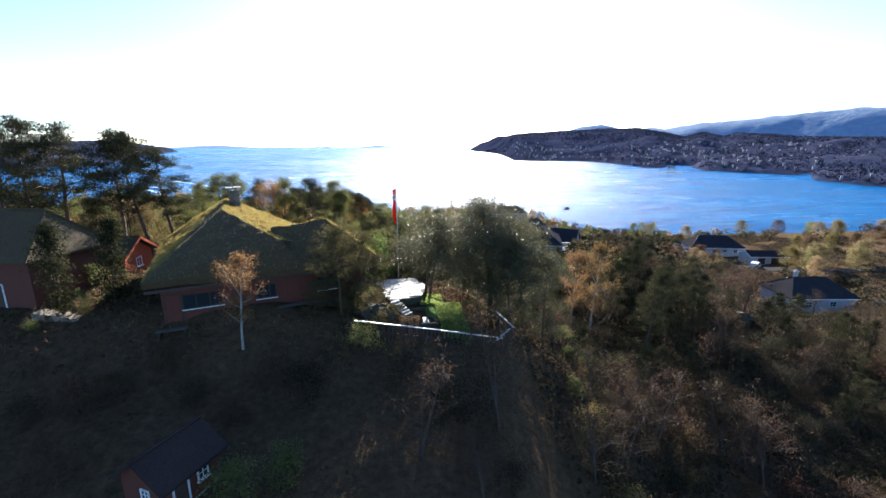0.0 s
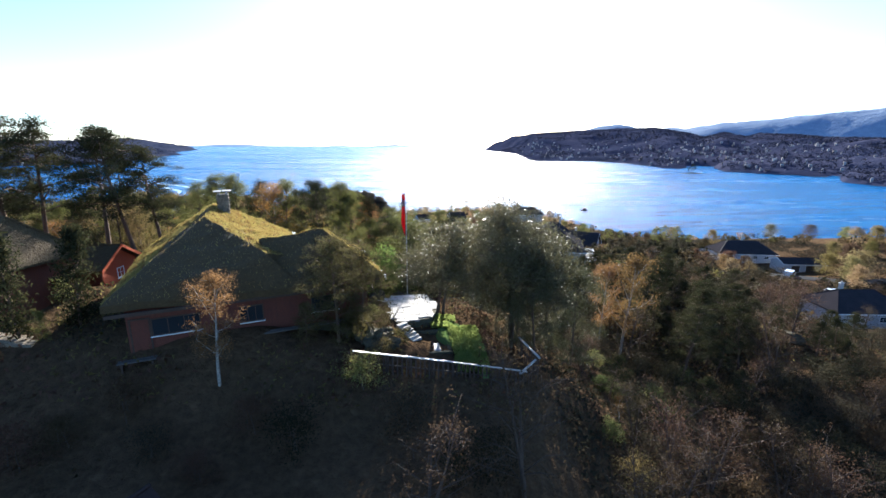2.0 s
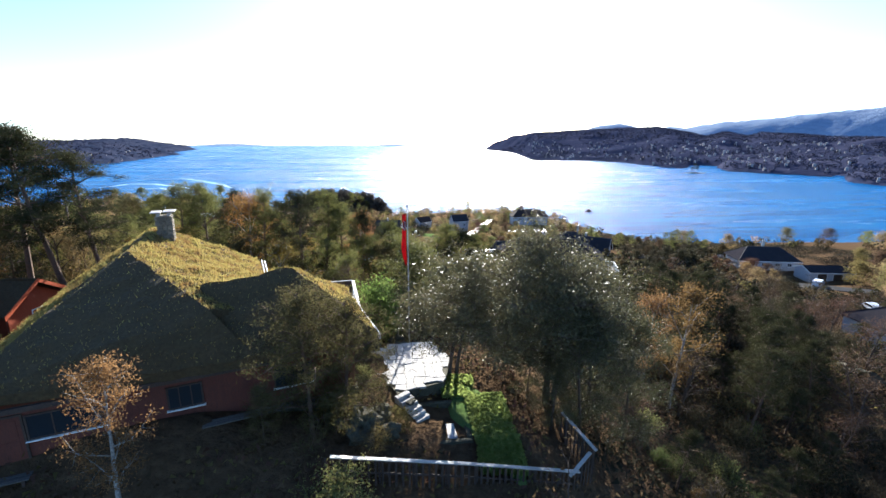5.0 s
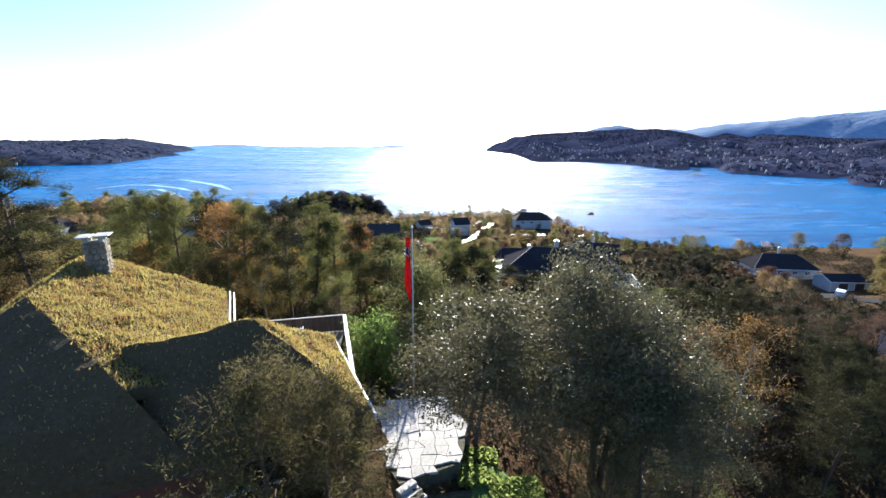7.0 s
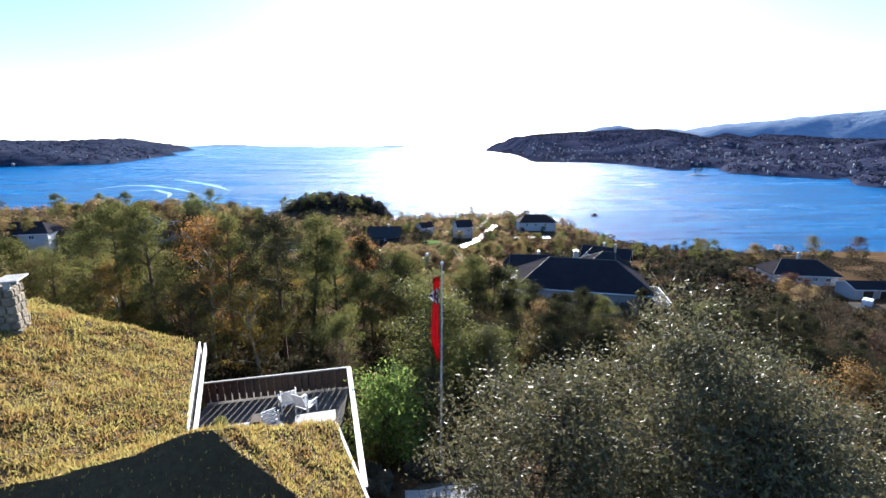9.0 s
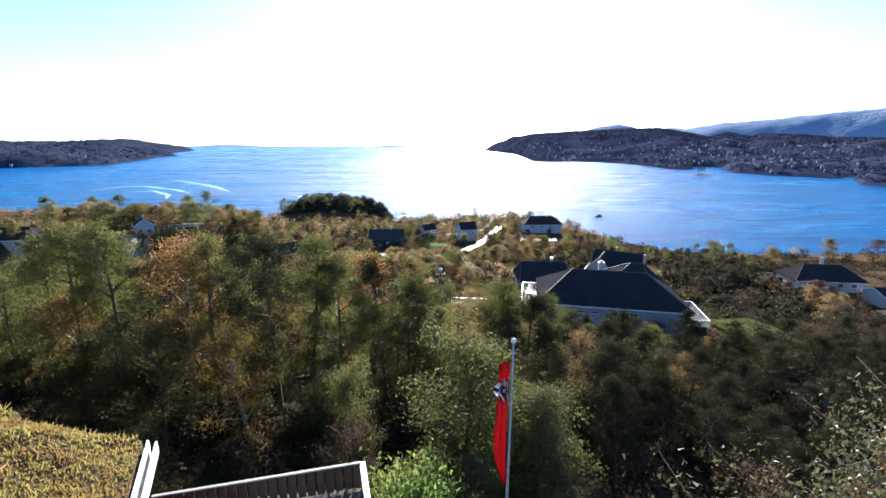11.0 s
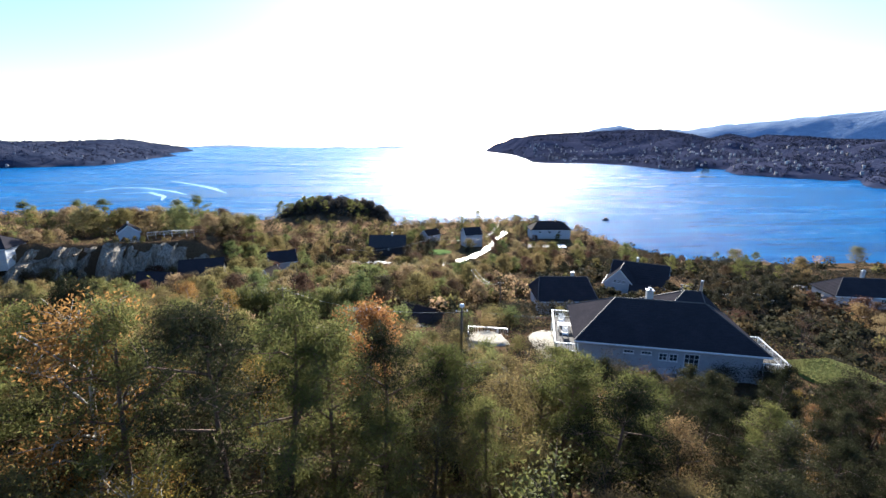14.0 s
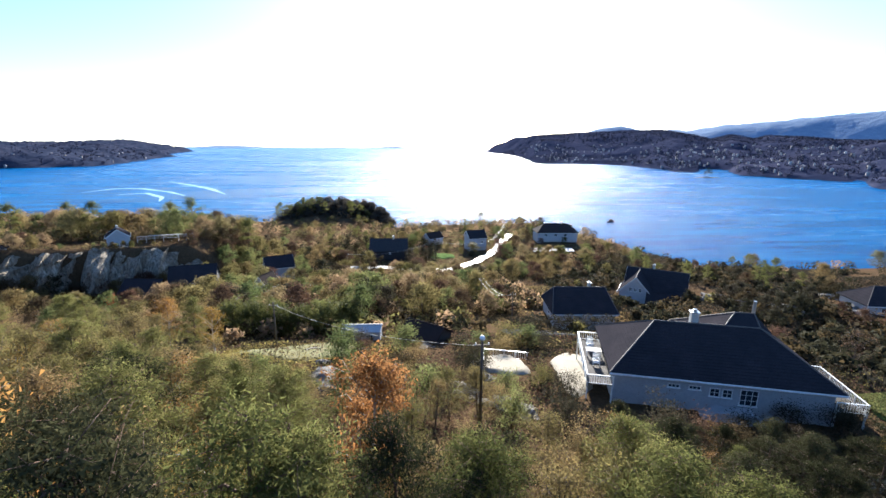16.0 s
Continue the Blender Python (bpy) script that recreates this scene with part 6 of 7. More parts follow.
for (x, y, top, k, turn, wide) in ( (14.2, 39.6, 54.4, 0, 260, 0.85), (11.8, 35.6, 52.2, 1, 310, 0.85), (9.9, 35.0, 50.2, 0, 80, 0.8), (9.2, 37.4, 50.0, 1, 150, 0.7), (8.6, 40.4, 51.0, 0, 20, 0.75), (15.6, 37.4, 51.2, 1, 200, 0.8)):
    put(BIG[k], x, y, top, turn, wide)
for i, (x, y, top) in enumerate(((-32.5, 47.5, 63.4), (-29.8, 48.5, 62.8), (-36.5, 49, 62.5), (-25.6, 48.6, 62.2), (-22.8, 48.4, 62.0), (-21.0, 50.5, 60.4))):
    put(TALLPINES[i % 2], x, y, top + 0.7, i * 67, 1.0)
put(YELLOWS[0], -20.5, 61.8, 53.0, 0)
put(GREENS[0], -0.6, 47.6, 49.9, 0, 1.1)
put(GREENS[1], 0.3, 46.4, 48.6, 60, 1.1)
lime = make_tree("bright_green_shrub", 64, 3.4, 1.6, 0.05, 13, 9, 5200, 0.13, M_LIME, M_TWIG, "bright green leafy shrub below the deck railing", "shrub", clump=0.15, up=0.9, stems=2)
lime.matrix_world = pose(-0.3, 45.4, gz(-0.3, 45.4) - 0.1, 0, 0, 40)
lime.scale = (1.2, 1.2, 1.45)
put(BROWNS[0], -2.5, 49.3, 52.0, 0, 0.7)
put(BIG[0], 5.6, 49.4, 51.4, 120, 0.6)
put(BIG[1], 2.3, 47.4, 50.2, 220, 0.7)
put(GLOSSY[0], 3.0, 52.2, 52.9, 40, 1.0)
put(GLOSSY[0], 5.6, 50.6, 51.0, 170, 1.0)
put(GLOSSY[0], -2.6, 52.4, 51.6, 250, 0.55)
put(GREENS[0], 4.6, 50.5, 49.5, 100, 1.2)
put(GREENS[1], -0.4, 37.6, 48.9, 20, 1.0)
for i, (x, y, top) in enumerate(((-1.6, 33.4, 49.6), (0.2, 35.2, 49.0), (1.5, 33.9, 48.3), (0.4, 32.3, 48.4), (-0.3, 31.0, 48.3))):
    put(BUSHES[(0, 2, 0, 0, 2)[i]], x, y, top, i * 80, 1.0)
put(GREENS[1], -22.6, 38.4, 51.6, 100)
for i, (x, y, top) in enumerate(((-23, 31.5, 49.6), (-20.6, 32.6, 49.0), (-25, 33, 49.8), (-18.5, 33.4, 48.6), (-6.5, 18.6, 46.6), (-4.9, 20.0, 46.2), (-13.6, 17.0, 45.7))):
    put(GREENS[i % 2], x, y, top, i * 50, 1.1)
put(GLOSSY[0], -20.2, 32.6, 51.2, 90, 0.6)
COLUMN = make_tree("columnar_conifer", 141, 4.2, 0.75, 0.02, 26, 8, 3600, 0.17, M_DARKPINE, M_BARK, "narrow dark evergreen beside the outbuilding", "tree", clump=0.28, aspect=0.35, up=1.2)
COLUMN.matrix_world = pose(-21.6, 32.8, gz(-21.6, 32.8) - 0.1)
COLUMN.scale = (1.3, 1.3, 1.55)
copy_thing(COLUMN, pose(-19.2, 34.7, gz(-19.2, 34.7) - 0.2, 0, 0, 90))
# sunlit shrubs below and beside the fence
for i, (x, y, top, k) in enumerate(((-1.2, 29.4, 48.9, 0), (18.8, 37.6, 41.7, 1), (20.1, 37.5, 40.7, 0), (23.6, 38.0, 39.9, 1), (24.1, 36.9, 39.5, 0), (16.0, 30.2, 42.4, 1), (19.2, 40.7, 42.3, 0), (31.7, 44.4, 37.8, 1))):
    put(GREENS[k], x, y, top, i * 63, 1.15)
put(ORANGES[1], 17.9, 32.9, 42.7, 200, 1.1)
# birches and pines on the right slope
for i, (x, y, top) in enumerate(((25.6, 46.4, 50.2), (23.6, 47.8, 48.6))):
    put(ORANGES[i % 2], x, y, top, i * 77, 0.8)
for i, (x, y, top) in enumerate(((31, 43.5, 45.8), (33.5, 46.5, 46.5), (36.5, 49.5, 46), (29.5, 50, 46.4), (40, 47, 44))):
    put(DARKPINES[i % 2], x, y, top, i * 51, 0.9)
put(YELLOWS[1], -14.0, 62.0, 56.6, 20, 0.95)
for i, (k, x, y, top) in enumerate(((0, -20.5, 62.0, 57.6), (1, -17.6, 61.2, 57.6), (5, -15.9, 64.2, 56.4), (2, -11.8, 60.5, 57.0), (4, -8.0, 60.4, 57.1), (3, -5.9, 60.8, 56.8), (1, -3.8, 61.6, 55.4), (5, -1.4, 62.4, 54.4), (4, -10.2, 63.8, 55.6), (0, -23.6, 64.0, 56.5))):
    put((PINES + DARKPINES)[k], x, y, top, i * 83, 0.82)
put(YELLOWS[0], 4.6, 72.8, 44.8, 0, 1.2)

# Extra dark pines, added to darken the ground where the bungalow's shadow falls.
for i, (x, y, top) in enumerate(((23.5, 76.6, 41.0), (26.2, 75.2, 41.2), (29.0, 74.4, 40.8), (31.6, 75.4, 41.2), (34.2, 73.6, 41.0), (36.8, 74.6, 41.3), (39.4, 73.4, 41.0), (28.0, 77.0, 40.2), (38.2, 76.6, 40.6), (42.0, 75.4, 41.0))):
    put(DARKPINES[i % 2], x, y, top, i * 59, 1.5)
NOGO = [(-5.2, -0.6, 67.5, 74), (-17, 1.5, 28, 46), (-8.3, 0, 38, 47.5), (-2, 7.5, 33, 43.5), (-13, -6.2, 15.5, 23.5), (15, 43, 78, 103), (16, 28, 108, 125), (27, 45, 122, 139), (-5.5, 16, 84, 104), (-23, 2, 95, 118), (-38.5, -20.6, 34, 50.5), (41, 54, 79, 86)]
put(ORANGES[1], 23.9, 65.2, 44.4, 15, 1.3)
scatter(BUSHES[2:] * 3 + GLOSSY, 34, -30, -3, 50, 66, 0.45, 0.75, NOGO, 1.7)
# the wood behind the house
scatter(PINES * 2 + DARKPINES + OLIVES * 2 + YELLOWS, 76, -46, -6, 54, 84, 0.78, 0.98, NOGO + [(-9, 7, 54, 60)], 2.0)
scatter(PINES + DARKPINES * 2 + OLIVES, 15, -6, 10, 60, 67, 0.62, 0.82, NOGO, 2.0)
scatter(OLIVES + DARKPINES + BUSHES[:1] + GREENS, 12, -6, 8, 67, 84, 0.4, 0.6, NOGO, 2.2)
scatter(DARKPINES + OLIVES + ORANGES[:1], 12, 2, 15, 56, 72, 0.5, 0.7, NOGO, 2.6)
scatter(OLIVES + BROWNS + YELLOWS, 22, -62, -22, 78, 112, 0.6, 0.85, NOGO, 3)
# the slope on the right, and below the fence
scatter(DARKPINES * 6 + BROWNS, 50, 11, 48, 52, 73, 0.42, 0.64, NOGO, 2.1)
scatter(BROWNS[:1] + BUSHES[1:2] + BUSHES[2:] * 4, 110, 16, 70, 26, 54, 0.6, 1.2, NOGO, 1.6)
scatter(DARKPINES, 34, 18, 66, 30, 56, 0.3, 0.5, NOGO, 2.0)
scatter(BUSHES + BUSHES[2:] * 2 + BROWNS, 80, 2, 52, 13, 31, 0.6, 1.15, NOGO + [(-3, 13, 24.5, 32)], 1.6)
scatter(BUSHES[1:], 20, -26, 2, 12, 29, 0.6, 1.0, NOGO, 1.9)
scatter(BUSHES[1:] + BUSHES[2:] * 2, 46, 14, 60, 60, 82, 0.8, 1.3, NOGO[:5] + [(39, 54, 79, 92)], 1.6)
scatter(BUSHES + GREENS, 30, -8, 18, 80, 108, 0.7, 1.3, [(15, 43, 78, 103), (8, 15, 92, 101)], 1.7)
scatter(BUSHES[1:] + BROWNS, 34, 44, 100, 54, 112, 0.7, 1.3, NOGO, 2)
scatter(BROWNS + BUSHES[1:], 30, 56, 112, 58, 104, 0.5, 0.8, [(80, 100, 66, 86)], 3)
for i, (x, y, s) in enumerate(((126, 107, 1.1), (131, 111, 1.2), (136, 117, 1.3), (130, 118, 1.0), (143, 108, 1.2), (138, 104, 1.0), (106, 128, 0.9), (101, 124, 0.8), (110, 124, 0.6), (97, 116, 0.7), (114, 131, 0.6))):
    plant(FAR[(1, 2, 3, 0)[i % 4]], x, y, s, i * 40)

# middle distance
KEEP = [(25, 46, 120, 140), (58, 84, 148, 168), (-76, -48, 160, 190), (-44, -24, 160, 190), (-14, 8, 230, 250), (60, 96, 236, 275), (32, 48, 250, 268), (108, 140, 106, 150), (-96, -68, 196, 212), (14, 24, 112, 134), (-24, 68, 205, 224), (-48, -34, 200, 214), (15, 46, 224, 250), (-120, -96, 160, 176)]
scatter(FAR + FAR[3:6] + FARDARK, 112, -66, 26, 130, 176, 0.6, 1.15, KEEP, 3.0)
scatter(OLIVES + PINES + YELLOWS[:1], 34, -62, -8, 82, 116, 0.55, 0.85, [(-26, 2, 90, 118)], 2.8)
scatter(GREENS + BUSHES, 12, -22, 14, 86, 104, 0.6, 0.9, NOGO[:-3] + [(-24, 3, 95, 122)], 2.2)
scatter(FAR + FAR[3:4] + FARDARK, 84, -70, 60, 184, 240, 0.7, 1.15, KEEP, 3.2)
scatter(FAR + FARPINE, 34, -60, 110, 250, 345, 0.55, 0.9, KEEP, 4)
scatter(FAR, 18, 40, 100, 225, 300, 0.7, 1.0, KEEP, 4)
scatter(FARPINE + FAR[3:4] + FARDARK * 2, 44, 80, 128, 150, 215, 0.45, 0.75, KEEP, 2.8)
scatter(FAR + FARPINE, 46, -140, -48, 208, 246, 1.15, 1.6, [(-96, -68, 196, 208), (-48, -34, 200, 214)], 3.2)
scatter(FAR, 16, -130, -60, 178, 206, 0.4, 0.7, KEEP + [(-102, -60, 170, 214)], 3.6)
scatter(FAR, 14, -125, -80, 130, 172, 0.6, 0.9, KEEP, 3.6)
scatter(FAR[3:4] + FARDARK * 3, 22, 70, 118, 120, 165, 0.45, 0.7, KEEP, 3.2)
scatter(FAR, 16, 118, 190, 95, 200, 0.7, 1.0, KEEP, 4)
scatter(FARPINE, 34, -80, -8, 364, 396, 0.95, 1.25, (), 3.4)
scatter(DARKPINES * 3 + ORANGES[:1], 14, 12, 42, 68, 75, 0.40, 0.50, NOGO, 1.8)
amber = make_tree("amber_birch_tree", 46, 8.5, 2.0, 0.2, 18, 10, 11000, 0.125, M_AMBER, M_BIRCH, "slender birch tree with bright orange autumn leaves", clump=0.13, up=1.0)
amber.matrix_world = pose(-3.1, 70, gz(-3.1, 70) - 0.2, 0, 0, 70)
amber.scale = (1.1, 1.1, 1.18)
for i, (x, y, top) in enumerate(((12.4, 57.0, 50.6), (16.2, 60.2, 49.6), (20.4, 64.0, 47.8), (10.6, 61.0, 49.2), (14.0, 66.0, 47.2), (9.5, 73.0, 45.2), (12.5, 75.0, 45.4), (16.5, 74.0, 44.8), (19.0, 72.0, 44.6), (7.0, 70.5, 45.6))):
    put((DARKPINES + PINES[:1])[i % 3], x, y, top, i * 67, 0.95)
for i in range(44):
    x = rng.uniform(-118, -58)
    low = -98 < x < -66
    plant(FAR[int(rng.integers(6))], x, float(cliff_line(x)) + rng.uniform(5, 13), rng.uniform(0.15, 0.3) if low else rng.uniform(0.3, 0.7), rng.uniform(0, 360))
    x = rng.uniform(-112, -62)
    plant(FAR[int(rng.integers(6))], x, float(cliff_line(x)) - rng.uniform(6, 16), rng.uniform(0.3, 0.6), rng.uniform(0, 360))
for i, (x, back, size) in enumerate(((-105, 4, 0.8), (-97, 4, 1.0), (-94.5, 3, 1.15), (-85, 3.5, 0.95), (-83, 4, 1.1), (-70, 4.5, 1.0), (-67, 4, 1.2), (-64, 4, 1.1), (-61, 3, 1.2), (-109, 3, 1.0), (-107, 4, 1.3), (-100, 5, 0.9), (-91, 3.5, 1.2), (-88, 3, 0.7), (-80, 3.5, 0.8), (-77, 4, 0.6), (-73, 4, 1.1), (-112, 5, 1.2))):
    plant((FARDARK[0], FAR[3], FAR[0])[i % 3], x, float(cliff_line(x)) - back, size, i * 61)
# gardens among the far houses
FOOT = [(-12, 8, 232, 247), (69, 95, 258, 273), (62, 84, 240, 250), (33, 46, 254, 266), (14, 26, 266, 278), (-47, -35, 201, 213), (28, 43, 125, 138), (58, 82, 147, 167), (-66, -50, 174, 188), (-77, -63, 173, 185), (-42, -25, 172, 188)]
COAST = [(-22, 222), (0, 216), (12, 211), (24, 218), (34, 229), (44, 246), (52, 262), (60, 280), (66, 292)]


def road_gap(x, y):
    """Distance to the coast road."""
    x, y = np.asarray(x, dtype=float), np.asarray(y, dtype=float)
    best = np.full(x.shape, 1e9)
    for (x0, y0), (x1, y1) in zip(COAST, COAST[1:]):
        f = np.clip(((x - x0) * (x1 - x0) + (y - y0) * (y1 - y0)) / ((x1 - x0) ** 2 + (y1 - y0) ** 2), 0, 1)
        best = np.minimum(best, np.hypot(x - x0 - f * (x1 - x0), y - y0 - f * (y1 - y0)))
    return best


made = 0
while made < 120:
    x, y = rng.uniform(-60, 104), rng.uniform(196, 300)
    if float(road_gap(x, y)) < 4 or (float(road_gap(x, y + 7)) < 5) or any(a0 - 1 < x < a1 + 1 and b0 - 1 < y < b1 + 1 for a0, a1, b0, b1 in FOOT) or y > shore_line(x) - 12:
        continue
    made += 1
    plant((FAR[:1] + FAR[3:] + FAR[3:4] + FARDARK * 2)[int(rng.integers(7))], x, y, rng.uniform(0.4, 0.95), rng.uniform(0, 360))
EVER = make_tree("evergreen_shrub", 150, 4.6, 2.7, 0.02, 16, 9, 3200, 0.26, M_GLOSS, M_TWIG, "broad dark-green evergreen shrub at the meadow's edge", "shrub", clump=0.15, up=0.8, stems=2, twig_tubes=False, soft=0.3)
EVER.matrix_world = pose(-31.5, 127, gz(-31.5, 127) - 0.2)
for i in range(11):
    x = -29.0 + i * 2.0
    y = 126.4 - 0.12 * i + 1.1 * math.sin(i * 2.1)
    c = copy_thing(EVER, pose(x, y, gz(x, y) - 0.2, 0, 0, i * 47))
    c.scale = (1.0, 1.0, (1.25, 1.05, 1.15, 0.9)[i % 4])
for i, (x, y, k) in enumerate(((20.5, 80.6, 0), (23.2, 79.4, 1), (26.0, 79.0, 0), (29.4, 77.6, 3), (32.5, 77.2, 0), (35.2, 76.2, 1), (22.0, 77.8, 2), (28.0, 75.8, 0))):
    plant((BUSHES[1], YELLOWS[0], ORANGES[1], BROWNS[0])[k], x, y, (0.9, 0.26, 0.32, 0.5)[k], i * 71)


def hedge(label, a, b, z1, depth, material, seed):
    """A clipped hedge along a line: a dense block of leaves on a dark woody core."""
    a, b = Vector(a), Vector(b)
    ob = thing("hedge", Matrix(), label, "hedge")
    r = np.random.default_rng(seed)
    L = (b - a).length
    d, side = (b - a).normalized(), Vector((-(b - a).y, (b - a).x)).normalized()
    n = int(L * 170)
    u, v, w = r.uniform(0, L, n), r.choice([-1, 1], n) * (1 - r.random(n) ** 2) * depth / 2, 1 - r.random(n) ** 2
    x, y = a.x + d.x * u + side.x * v, a.y + d.y * u + side.y * v
    g = ground_z(x, y)
    z = g + (z1 - g) * w * (0.94 + 0.08 * np.sin(u * 1.9)) + r.normal(size=n) * 0.08
    vv, f, nm = blades(np.stack([x, y, z], axis=1), 0.3, r, 0.0, 0.6, None, 0.4)
    raw_mesh("foliage", vv, f, material, ob, normals=nm)
    bm = bmesh.new()
    for i in range(int(L / 1.2)):
        p = a + d * (i + 0.5) * 1.2
        tube(bm, [(p.x, p.y, gz(p.x, p.y) - 0.3), (p.x, p.y, z1 - 0.5)], [0.06, 0.03], 5)
    part("stems", bm, M_TWIG, ob)
    return ob


hedge("tall dark clipped hedge before the plain-roofed house", (19.0, 122.5), (38, 121), 32.2, 2.2, M_SCRUB, 5)
hedge("low clipped hedge beside the gravel yard", (11.8, 104.6), (16.6, 103.8), 37.4, 1.6, M_OLIVE, 6)
shrub = make_tree("red_shrub", 131, 2.6, 1.8, 0.05, 10, 7, 900, 0.3, M_RED, M_TWIG, "red-leaved autumn shrub below the cliff", "shrub", clump=0.17, up=0.9, stems=2)
shrub.matrix_world = pose(-74, 170, gz(-74, 170))

for p in protos:                       # the patterns themselves stand in the wood too
    x, y = rng.uniform(-60, -46), rng.uniform(56, 84)
    p.matrix_world = pose(x, y, gz(x, y) - 0.15)


# ---- heather, grass and far woods: uncountable cover ----
def cover(name, label, material, n, x0, x1, y0, y1, size, lift, seed, patchy=0.08, avoid=(), thresh=0.0, rise=0.0, road=False, soft=0.45):
    r = np.random.default_rng(seed)
    x, y = r.uniform(x0, x1, n), r.uniform(y0, y1, n)
    t = np.array([noise.noise(Vector((a * patchy * 2, b * patchy * 2, seed))) for a, b in zip(x, y)])
    keep = t > thresh - 0.25 * r.random(n)
    for a0, a1, b0, b1 in avoid:
        keep &= ~((x > a0) & (x < a1) & (y > b0) & (y < b1))
    if road:
        keep &= road_gap(x, y) > 2.4
    x, y, t = x[keep], y[keep], t[keep]
    z = ground_z(x, y) + rise + lift * r.random(len(x)) * (0.5 + np.clip(t, 0, 1) * 1.5)
    v, f, nm = blades(np.stack([x, y, z], axis=1), size, r, 0.0, 0.6, None, soft)
    ob = raw_mesh(name, v, f, material, normals=nm)
    return tagged(ob, label, "undergrowth", kind="stuff")


FREE = [(3.7, 7.6, 31.0, 38.6), (41, 54, 79, 86), (-16, 1.3, 31, 45), (-8.3, -0.4, 38, 47), (-1.2, 5, 36.5, 43), (2, 5.3, 32.6, 35.6), (-11.8, -7.8, 17.5, 22.2), (16, 40, 80, 99), (30, 41, 126, 136), (-30, -21.2, 42.5, 48.5), (-36.5, -21.4, 33, 43.5), (8, 14, 92, 101)]
SHADY = [(9, 60, 4, 46), (-34, 9, 4, 28)]
cover("heather", "brown heather and dead bracken", M_BROWN, 80000, -34, 70, 4, 115, 0.26, 0.7, 1, avoid=FREE + SHADY)
cover("undergrowth", "olive scrub and ferns", M_OLIVE, 80000, -34, 70, 4, 115, 0.24, 0.8, 2, avoid=FREE + SHADY, thresh=0.05)
cover("shaded_heather", "dull brown heather in the shaded hollow", M_BROWN, 26000, -34, 60, 4, 46, 0.2, 0.6, 7, avoid=FREE, thresh=0.18)
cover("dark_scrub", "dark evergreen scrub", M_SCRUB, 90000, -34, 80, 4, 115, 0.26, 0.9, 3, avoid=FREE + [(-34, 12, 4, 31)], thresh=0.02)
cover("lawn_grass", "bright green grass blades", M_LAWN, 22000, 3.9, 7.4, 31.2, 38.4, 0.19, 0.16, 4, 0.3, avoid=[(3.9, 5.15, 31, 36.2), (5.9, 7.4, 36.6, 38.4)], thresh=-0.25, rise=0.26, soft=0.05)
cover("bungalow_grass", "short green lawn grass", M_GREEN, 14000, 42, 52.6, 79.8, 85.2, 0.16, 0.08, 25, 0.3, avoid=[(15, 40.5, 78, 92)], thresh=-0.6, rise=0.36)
# Dense dark cover gives the hollow its shaded look by colour.
cover("gully_scrub", "evergreen scrub in the hollow, near black in place of shade", M_SCRUB, 130000, 12, 112, 8, 112, 0.32, 0.9, 14, 0.06, avoid=FREE + [(41, 54, 79, 86), (80, 100, 66, 86)], thresh=-0.3)
cover("meadow_grass", "sunlit dry yellow meadow grass", M_SODBLADE, 16000, -24, 1, 95, 117, 0.3, 0.4, 12, 0.08, avoid=FREE, thresh=-0.1)
cover("garden_grass", "rough olive grass in the gardens", M_GREEN, 60000, -60, 106, 190, 320, 0.36, 0.15, 22, 0.05, avoid=FOOT, thresh=-0.35, road=True)
cover("garden_weeds", "golden autumn undergrowth in the gardens", M_GOLD, 22000, -60, 106, 190, 320, 0.32, 0.45, 23, 0.06, avoid=FOOT, thresh=0.1, road=True)
cover("yard_grass", "dull green grass round the houses", M_OLIVE, 30000, 12, 62, 104, 172, 0.36, 0.3, 24, 0.06, avoid=FOOT + [(14, 30, 108, 125)], thresh=-0.3)
cover("slope_scrub", "mixed scrub on the lower slope", M_SCRUB, 70000, -130, 60, 112, 260, 0.36, 1.0, 5, 0.04, avoid=KEEP)
cover("slope_grass", "dull olive grass on the lower slope", M_OLIVE, 56000, -130, 60, 112, 260, 0.32, 0.7, 8, 0.05, avoid=KEEP, thresh=0.1)
cover("slope_bracken", "rusty bracken on the lower slope", M_BROWN, 56000, -130, 56, 112, 260, 0.36, 0.9, 6, 0.04, avoid=KEEP)
cover("shore_heath", "dark heather above the shore", M_SCRUB, 170000, 46, 160, 62, 240, 0.42, 0.9, 9, 0.05, avoid=KEEP + [(80, 100, 66, 86), (41, 54, 79, 86)], thresh=-0.3)


def woods(name, label, material, spots, size, per, seed, up=0.3, soft=0.65):
    """Many rough crowns in one mesh: spots are rows of x, y, z, radius."""
    r = np.random.default_rng(seed)
    s = np.repeat(np.asarray(spots), per, axis=0)
    d = r.normal(size=(len(s), 3))
    d /= np.linalg.norm(d, axis=1)[:, None]
    p = s[:, :3] + d * s[:, 3:4] * (0.55 + 0.5 * r.random((len(s), 1))) * np.array([1, 1, 0.9])
    v, f, nm = blades(p, size, r, 0.0, 0.8, d + np.array([0, 0, up]), soft)
    return tagged(raw_mesh(name, v, f, material, normals=nm), label, "woods", kind="stuff")


def spots_on(n, x0, x1, y0, y1, height, seed, r0, r1, low=1.0, avoid=()):
    r = np.random.default_rng(seed)
    x, y = r.uniform(x0, x1, n), r.uniform(y0, y1, n)
    z = height(x, y)
    ok = z > low
    for a0, a1, b0, b1 in avoid:
        ok &= ~((x > a0) & (x < a1) & (y > b0) & (y < b1))
    x, y, z = x[ok], y[ok], z[ok]
    rr = r.uniform(r0, r1, len(x))
    return np.stack([x, y, z + rr * 0.7, rr], axis=1)


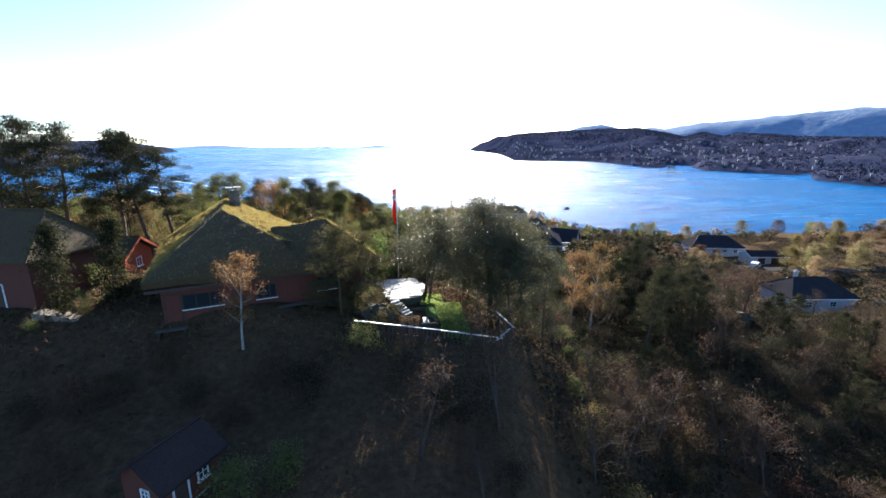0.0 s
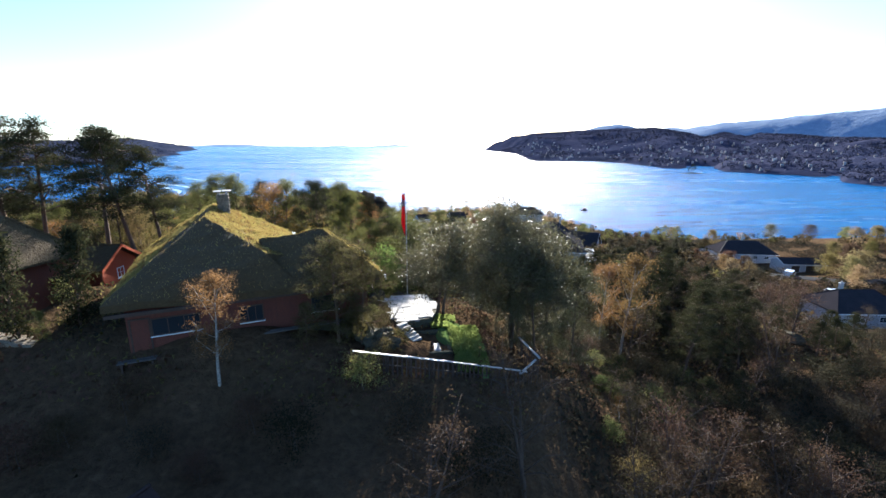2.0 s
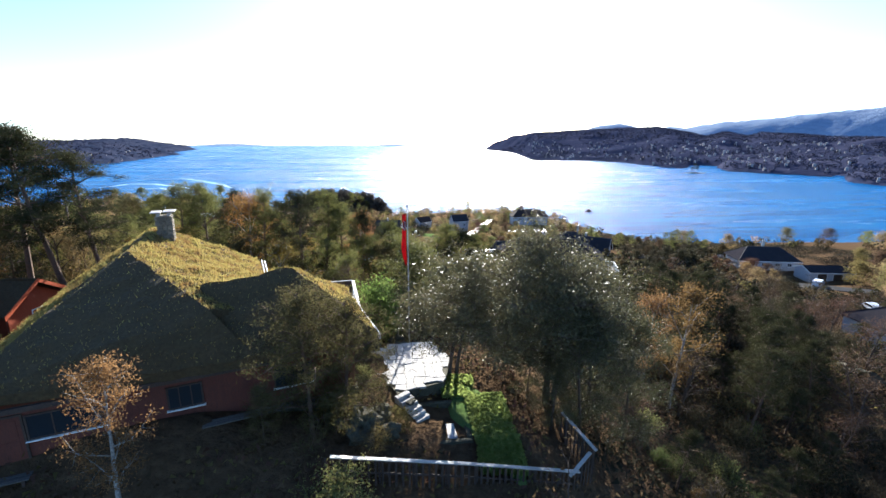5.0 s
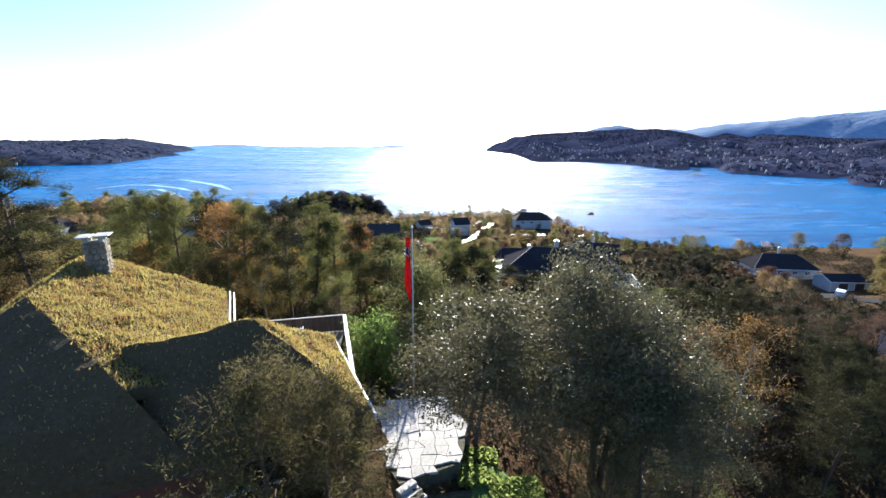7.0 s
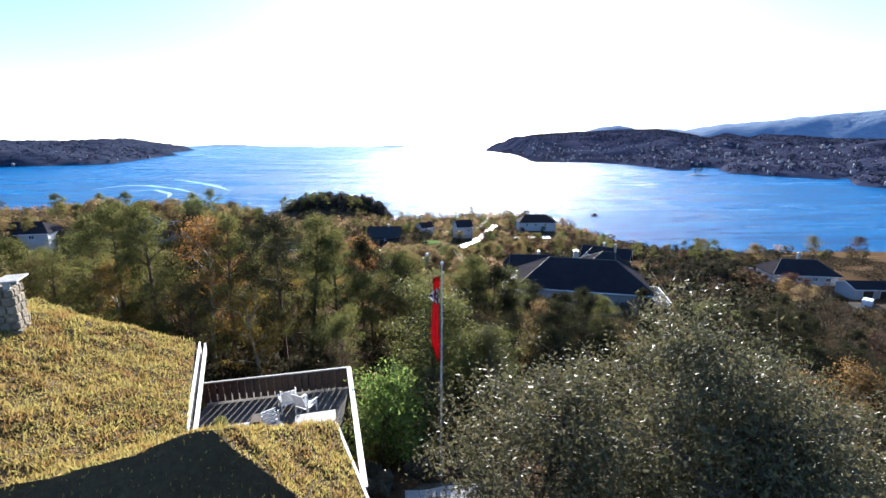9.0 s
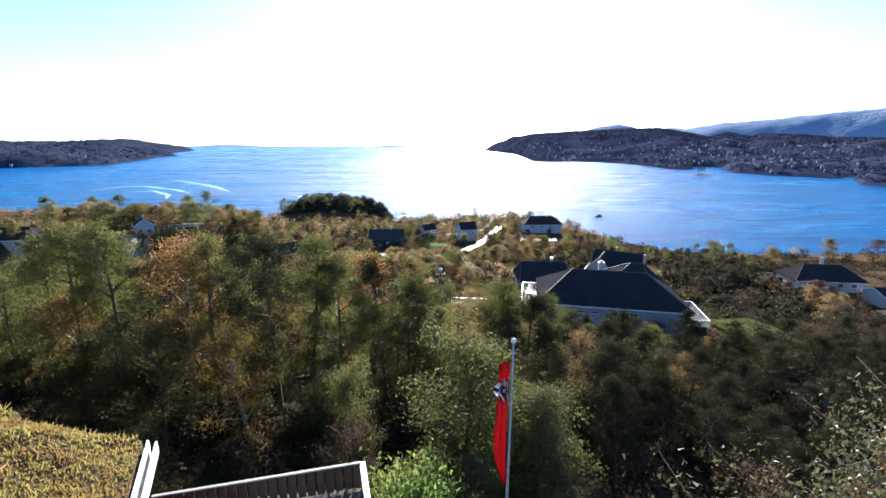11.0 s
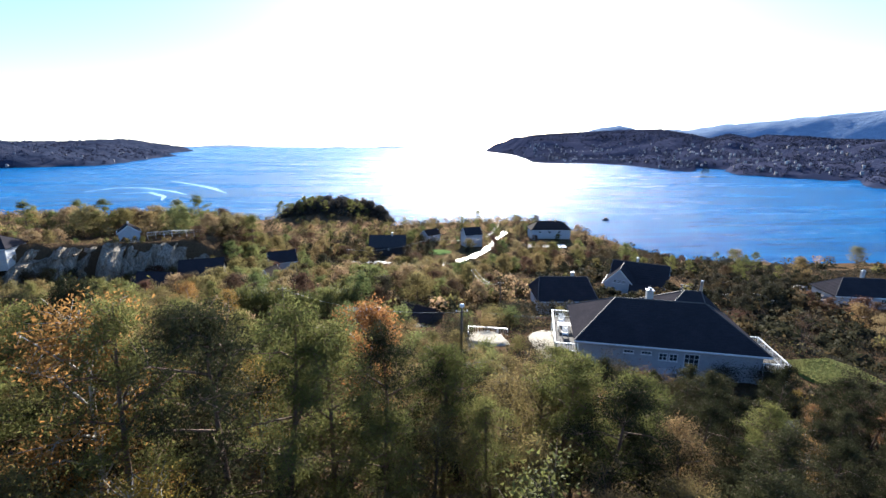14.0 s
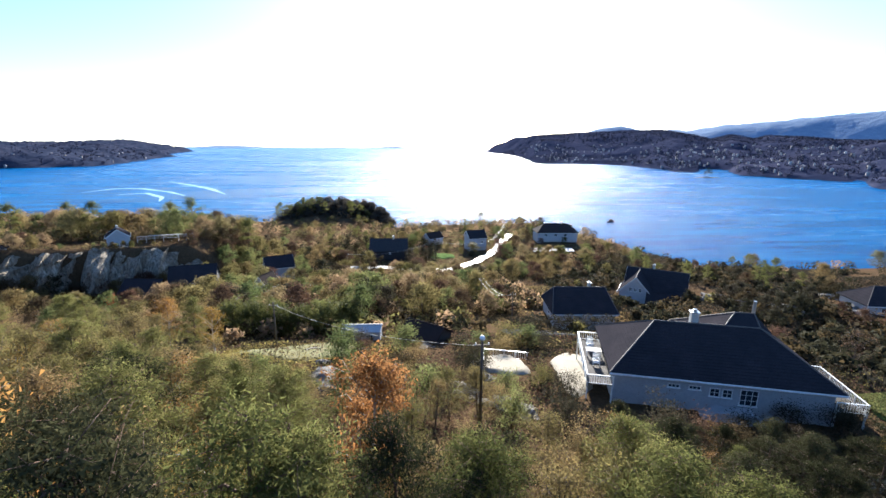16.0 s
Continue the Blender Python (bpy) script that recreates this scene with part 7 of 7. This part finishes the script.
def headland_spots():
    r = np.random.default_rng(11)
    n = 1000
    x, y = r.uniform(-86, 2, n), r.uniform(362, 400, n)
    g = ((x + 41) / 43) ** 2 + ((y - 381) / 20) ** 2
    x, y, g = x[g < 1], y[g < 1], g[g < 1]
    top = 22.5 * (1 - g) ** 0.45
    rad = r.uniform(1.7, 3.2, len(x))
    return np.stack([x, y, np.maximum(top * r.uniform(0.15, 1, len(x)) ** 0.6 - rad * 0.4, 1.5), rad], axis=1)


# Both thickets are undergrowth whose dark leaves also imitate shade under trees.
woods("undergrowth_thicket", "shrubby undergrowth below the pines, dark to imitate the shade there", M_SCRUB, spots_on(420, -40, 6, 48, 74, ground_z, 33, 0.6, 1.3, 2, NOGO), 0.24, 170, 34)
woods("slope_thicket", "shrubby undergrowth darkening the slope in place of shade", M_SCRUB, spots_on(300, 12, 62, 54, 80, ground_z, 35, 0.6, 1.2, 2, NOGO), 0.24, 150, 36)
woods("headland_wood", "dense dark conifers on the headland", M_HEADLAND, headland_spots(), 0.85, 110, 21)
for i, (mt, nm) in enumerate(((M_OLIVE, "olive"), (M_GOLD, "golden"), (M_SCRUB, "dark"), (M_BROWN, "brown"))):
    woods("slope_wood", nm + " autumn thickets on the far slope", mt, np.concatenate([spots_on(200, -320, -60, 200, 450, ground_z, 30 + i, 1.5, 3.4, 2, KEEP), spots_on(120, -60, 118, 225, 385, ground_z, 40 + i, 1.4, 3.0, 2, KEEP), spots_on(150 if i > 1 else 10, 60, 420, 60, 235, ground_z, 50 + i, 1.2, 2.6, 2, KEEP), spots_on(230, -60, 34, 118, 212, ground_z, 55 + i, 1.0, 2.2, 2, KEEP), spots_on((8, 4, 360, 110)[i], 44, 122, 90, 215, ground_z, 90 + i, 0.7, 1.7, 2, KEEP + [(41, 54, 79, 86), (80, 100, 66, 86)])]), 0.7, 65, 60 + i)
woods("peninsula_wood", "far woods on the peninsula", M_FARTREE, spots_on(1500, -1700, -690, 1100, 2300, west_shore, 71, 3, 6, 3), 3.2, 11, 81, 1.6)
groves = spots_on(15000, 380, 2100, 350, 2500, east_shore, 72, 3.0, 6.5, 3)
lie = np.array([noise.fractal(Vector((x * 0.0045, y * 0.009, 7.0)), 0.9, 2.0, 4) for x, y, z, q in groves])
groves = groves[(lie > 0.03) | (groves[:, 2] > 68) | (groves[:, 2] < 15) | (np.random.default_rng(6).random(len(groves)) < 0.12)]
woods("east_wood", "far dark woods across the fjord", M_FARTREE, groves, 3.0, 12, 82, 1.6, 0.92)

# ---- far houses, islet and islands ----
r = np.random.default_rng(17)
V, F = [], []
spots = spots_on(2600, 420, 1600, 560, 2000, east_shore, 19, 1, 2, 3)
saz = np.degrees(np.arctan2(spots[:, 0], spots[:, 1]))
spots = spots[(saz > 14) & (saz < 46 + 8 * r.random(len(spots))) & (spots[:, 2] < 58)][:300]
for x, y, z, q in np.concatenate([spots, spots_on(60, -900, -690, 1150, 1700, west_shore, 20, 1, 2, 2)[:14]]):
    w, d, h, a = r.uniform(1.2, 3.8), r.uniform(0.7, 1.3), r.uniform(-0.6, 0.5), r.uniform(-0.3, 0.3)
    z0 = z - q * 0.7 + 4.5
    ca, sa = math.cos(a), math.sin(a)
    b0 = len(V)
    for px, py, pz in ((-w, -d, -6), (w, -d, -6), (w, d, -6), (-w, d, -6), (-w, -d, h), (w, -d, h), (w, d, h), (-w, d, h), (-w, 0, h + 0.9), (w, 0, h + 0.9)):
        V.append((x + px * ca - py * sa, y + px * sa + py * ca, z0 + pz))
    F += [(b0, b0 + 1, b0 + 5, b0 + 4), (b0 + 1, b0 + 2, b0 + 6, b0 + 5), (b0 + 2, b0 + 3, b0 + 7, b0 + 6), (b0 + 3, b0, b0 + 4, b0 + 7), (b0 + 4, b0 + 5, b0 + 9, b0 + 8), (b0 + 6, b0 + 7, b0 + 8, b0 + 9)]
town = raw_mesh("far_town_houses", np.array(V), np.array(F), surface("far_house_paint", (0.44, 0.43, 0.43), (0.28, 0.26, 0.26), (0.14, 0.12, 0.12), 0.02, 0.2, 0.8, 0.1, 0.1))
tagged(town, "scattered pale houses of the settlement across the fjord", "town", kind="stuff")

islet = rock("small rocky islet with a few pines", 585, 820, 0.3, 10, 7.7, 0.22, "islet")
islet.scale = (2.3, 0.8, 1.1)
for i, (dx, s) in enumerate(((0, 1.25), (6, 1.0), (-5, 0.8))):
    plant(DARKPINES[i % 2], 585 + dx, 820, s * 1.15, 30 * i, 2.0)


def low_islands(x, y):
    return 14 * np.exp(-((x + 480) / 130) ** 2 - ((y - 4600) / 160) ** 2) + 20 * np.exp(-((x - 40) / 210) ** 2 - ((y - 4650) / 160) ** 2) + 24 * np.exp(-((x + 1500) / 330) ** 2 - ((y - 4600) / 160) ** 2) - 4


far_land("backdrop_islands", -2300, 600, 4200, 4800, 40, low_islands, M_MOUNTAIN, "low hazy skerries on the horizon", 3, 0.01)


def west_hills(x, y):
    return np.interp(x, [-4700, -3900, -3300, -2900], [75, 70, 40, 0]) * np.clip(1 - np.abs(y - 4300) / 400, 0, 1) - 4


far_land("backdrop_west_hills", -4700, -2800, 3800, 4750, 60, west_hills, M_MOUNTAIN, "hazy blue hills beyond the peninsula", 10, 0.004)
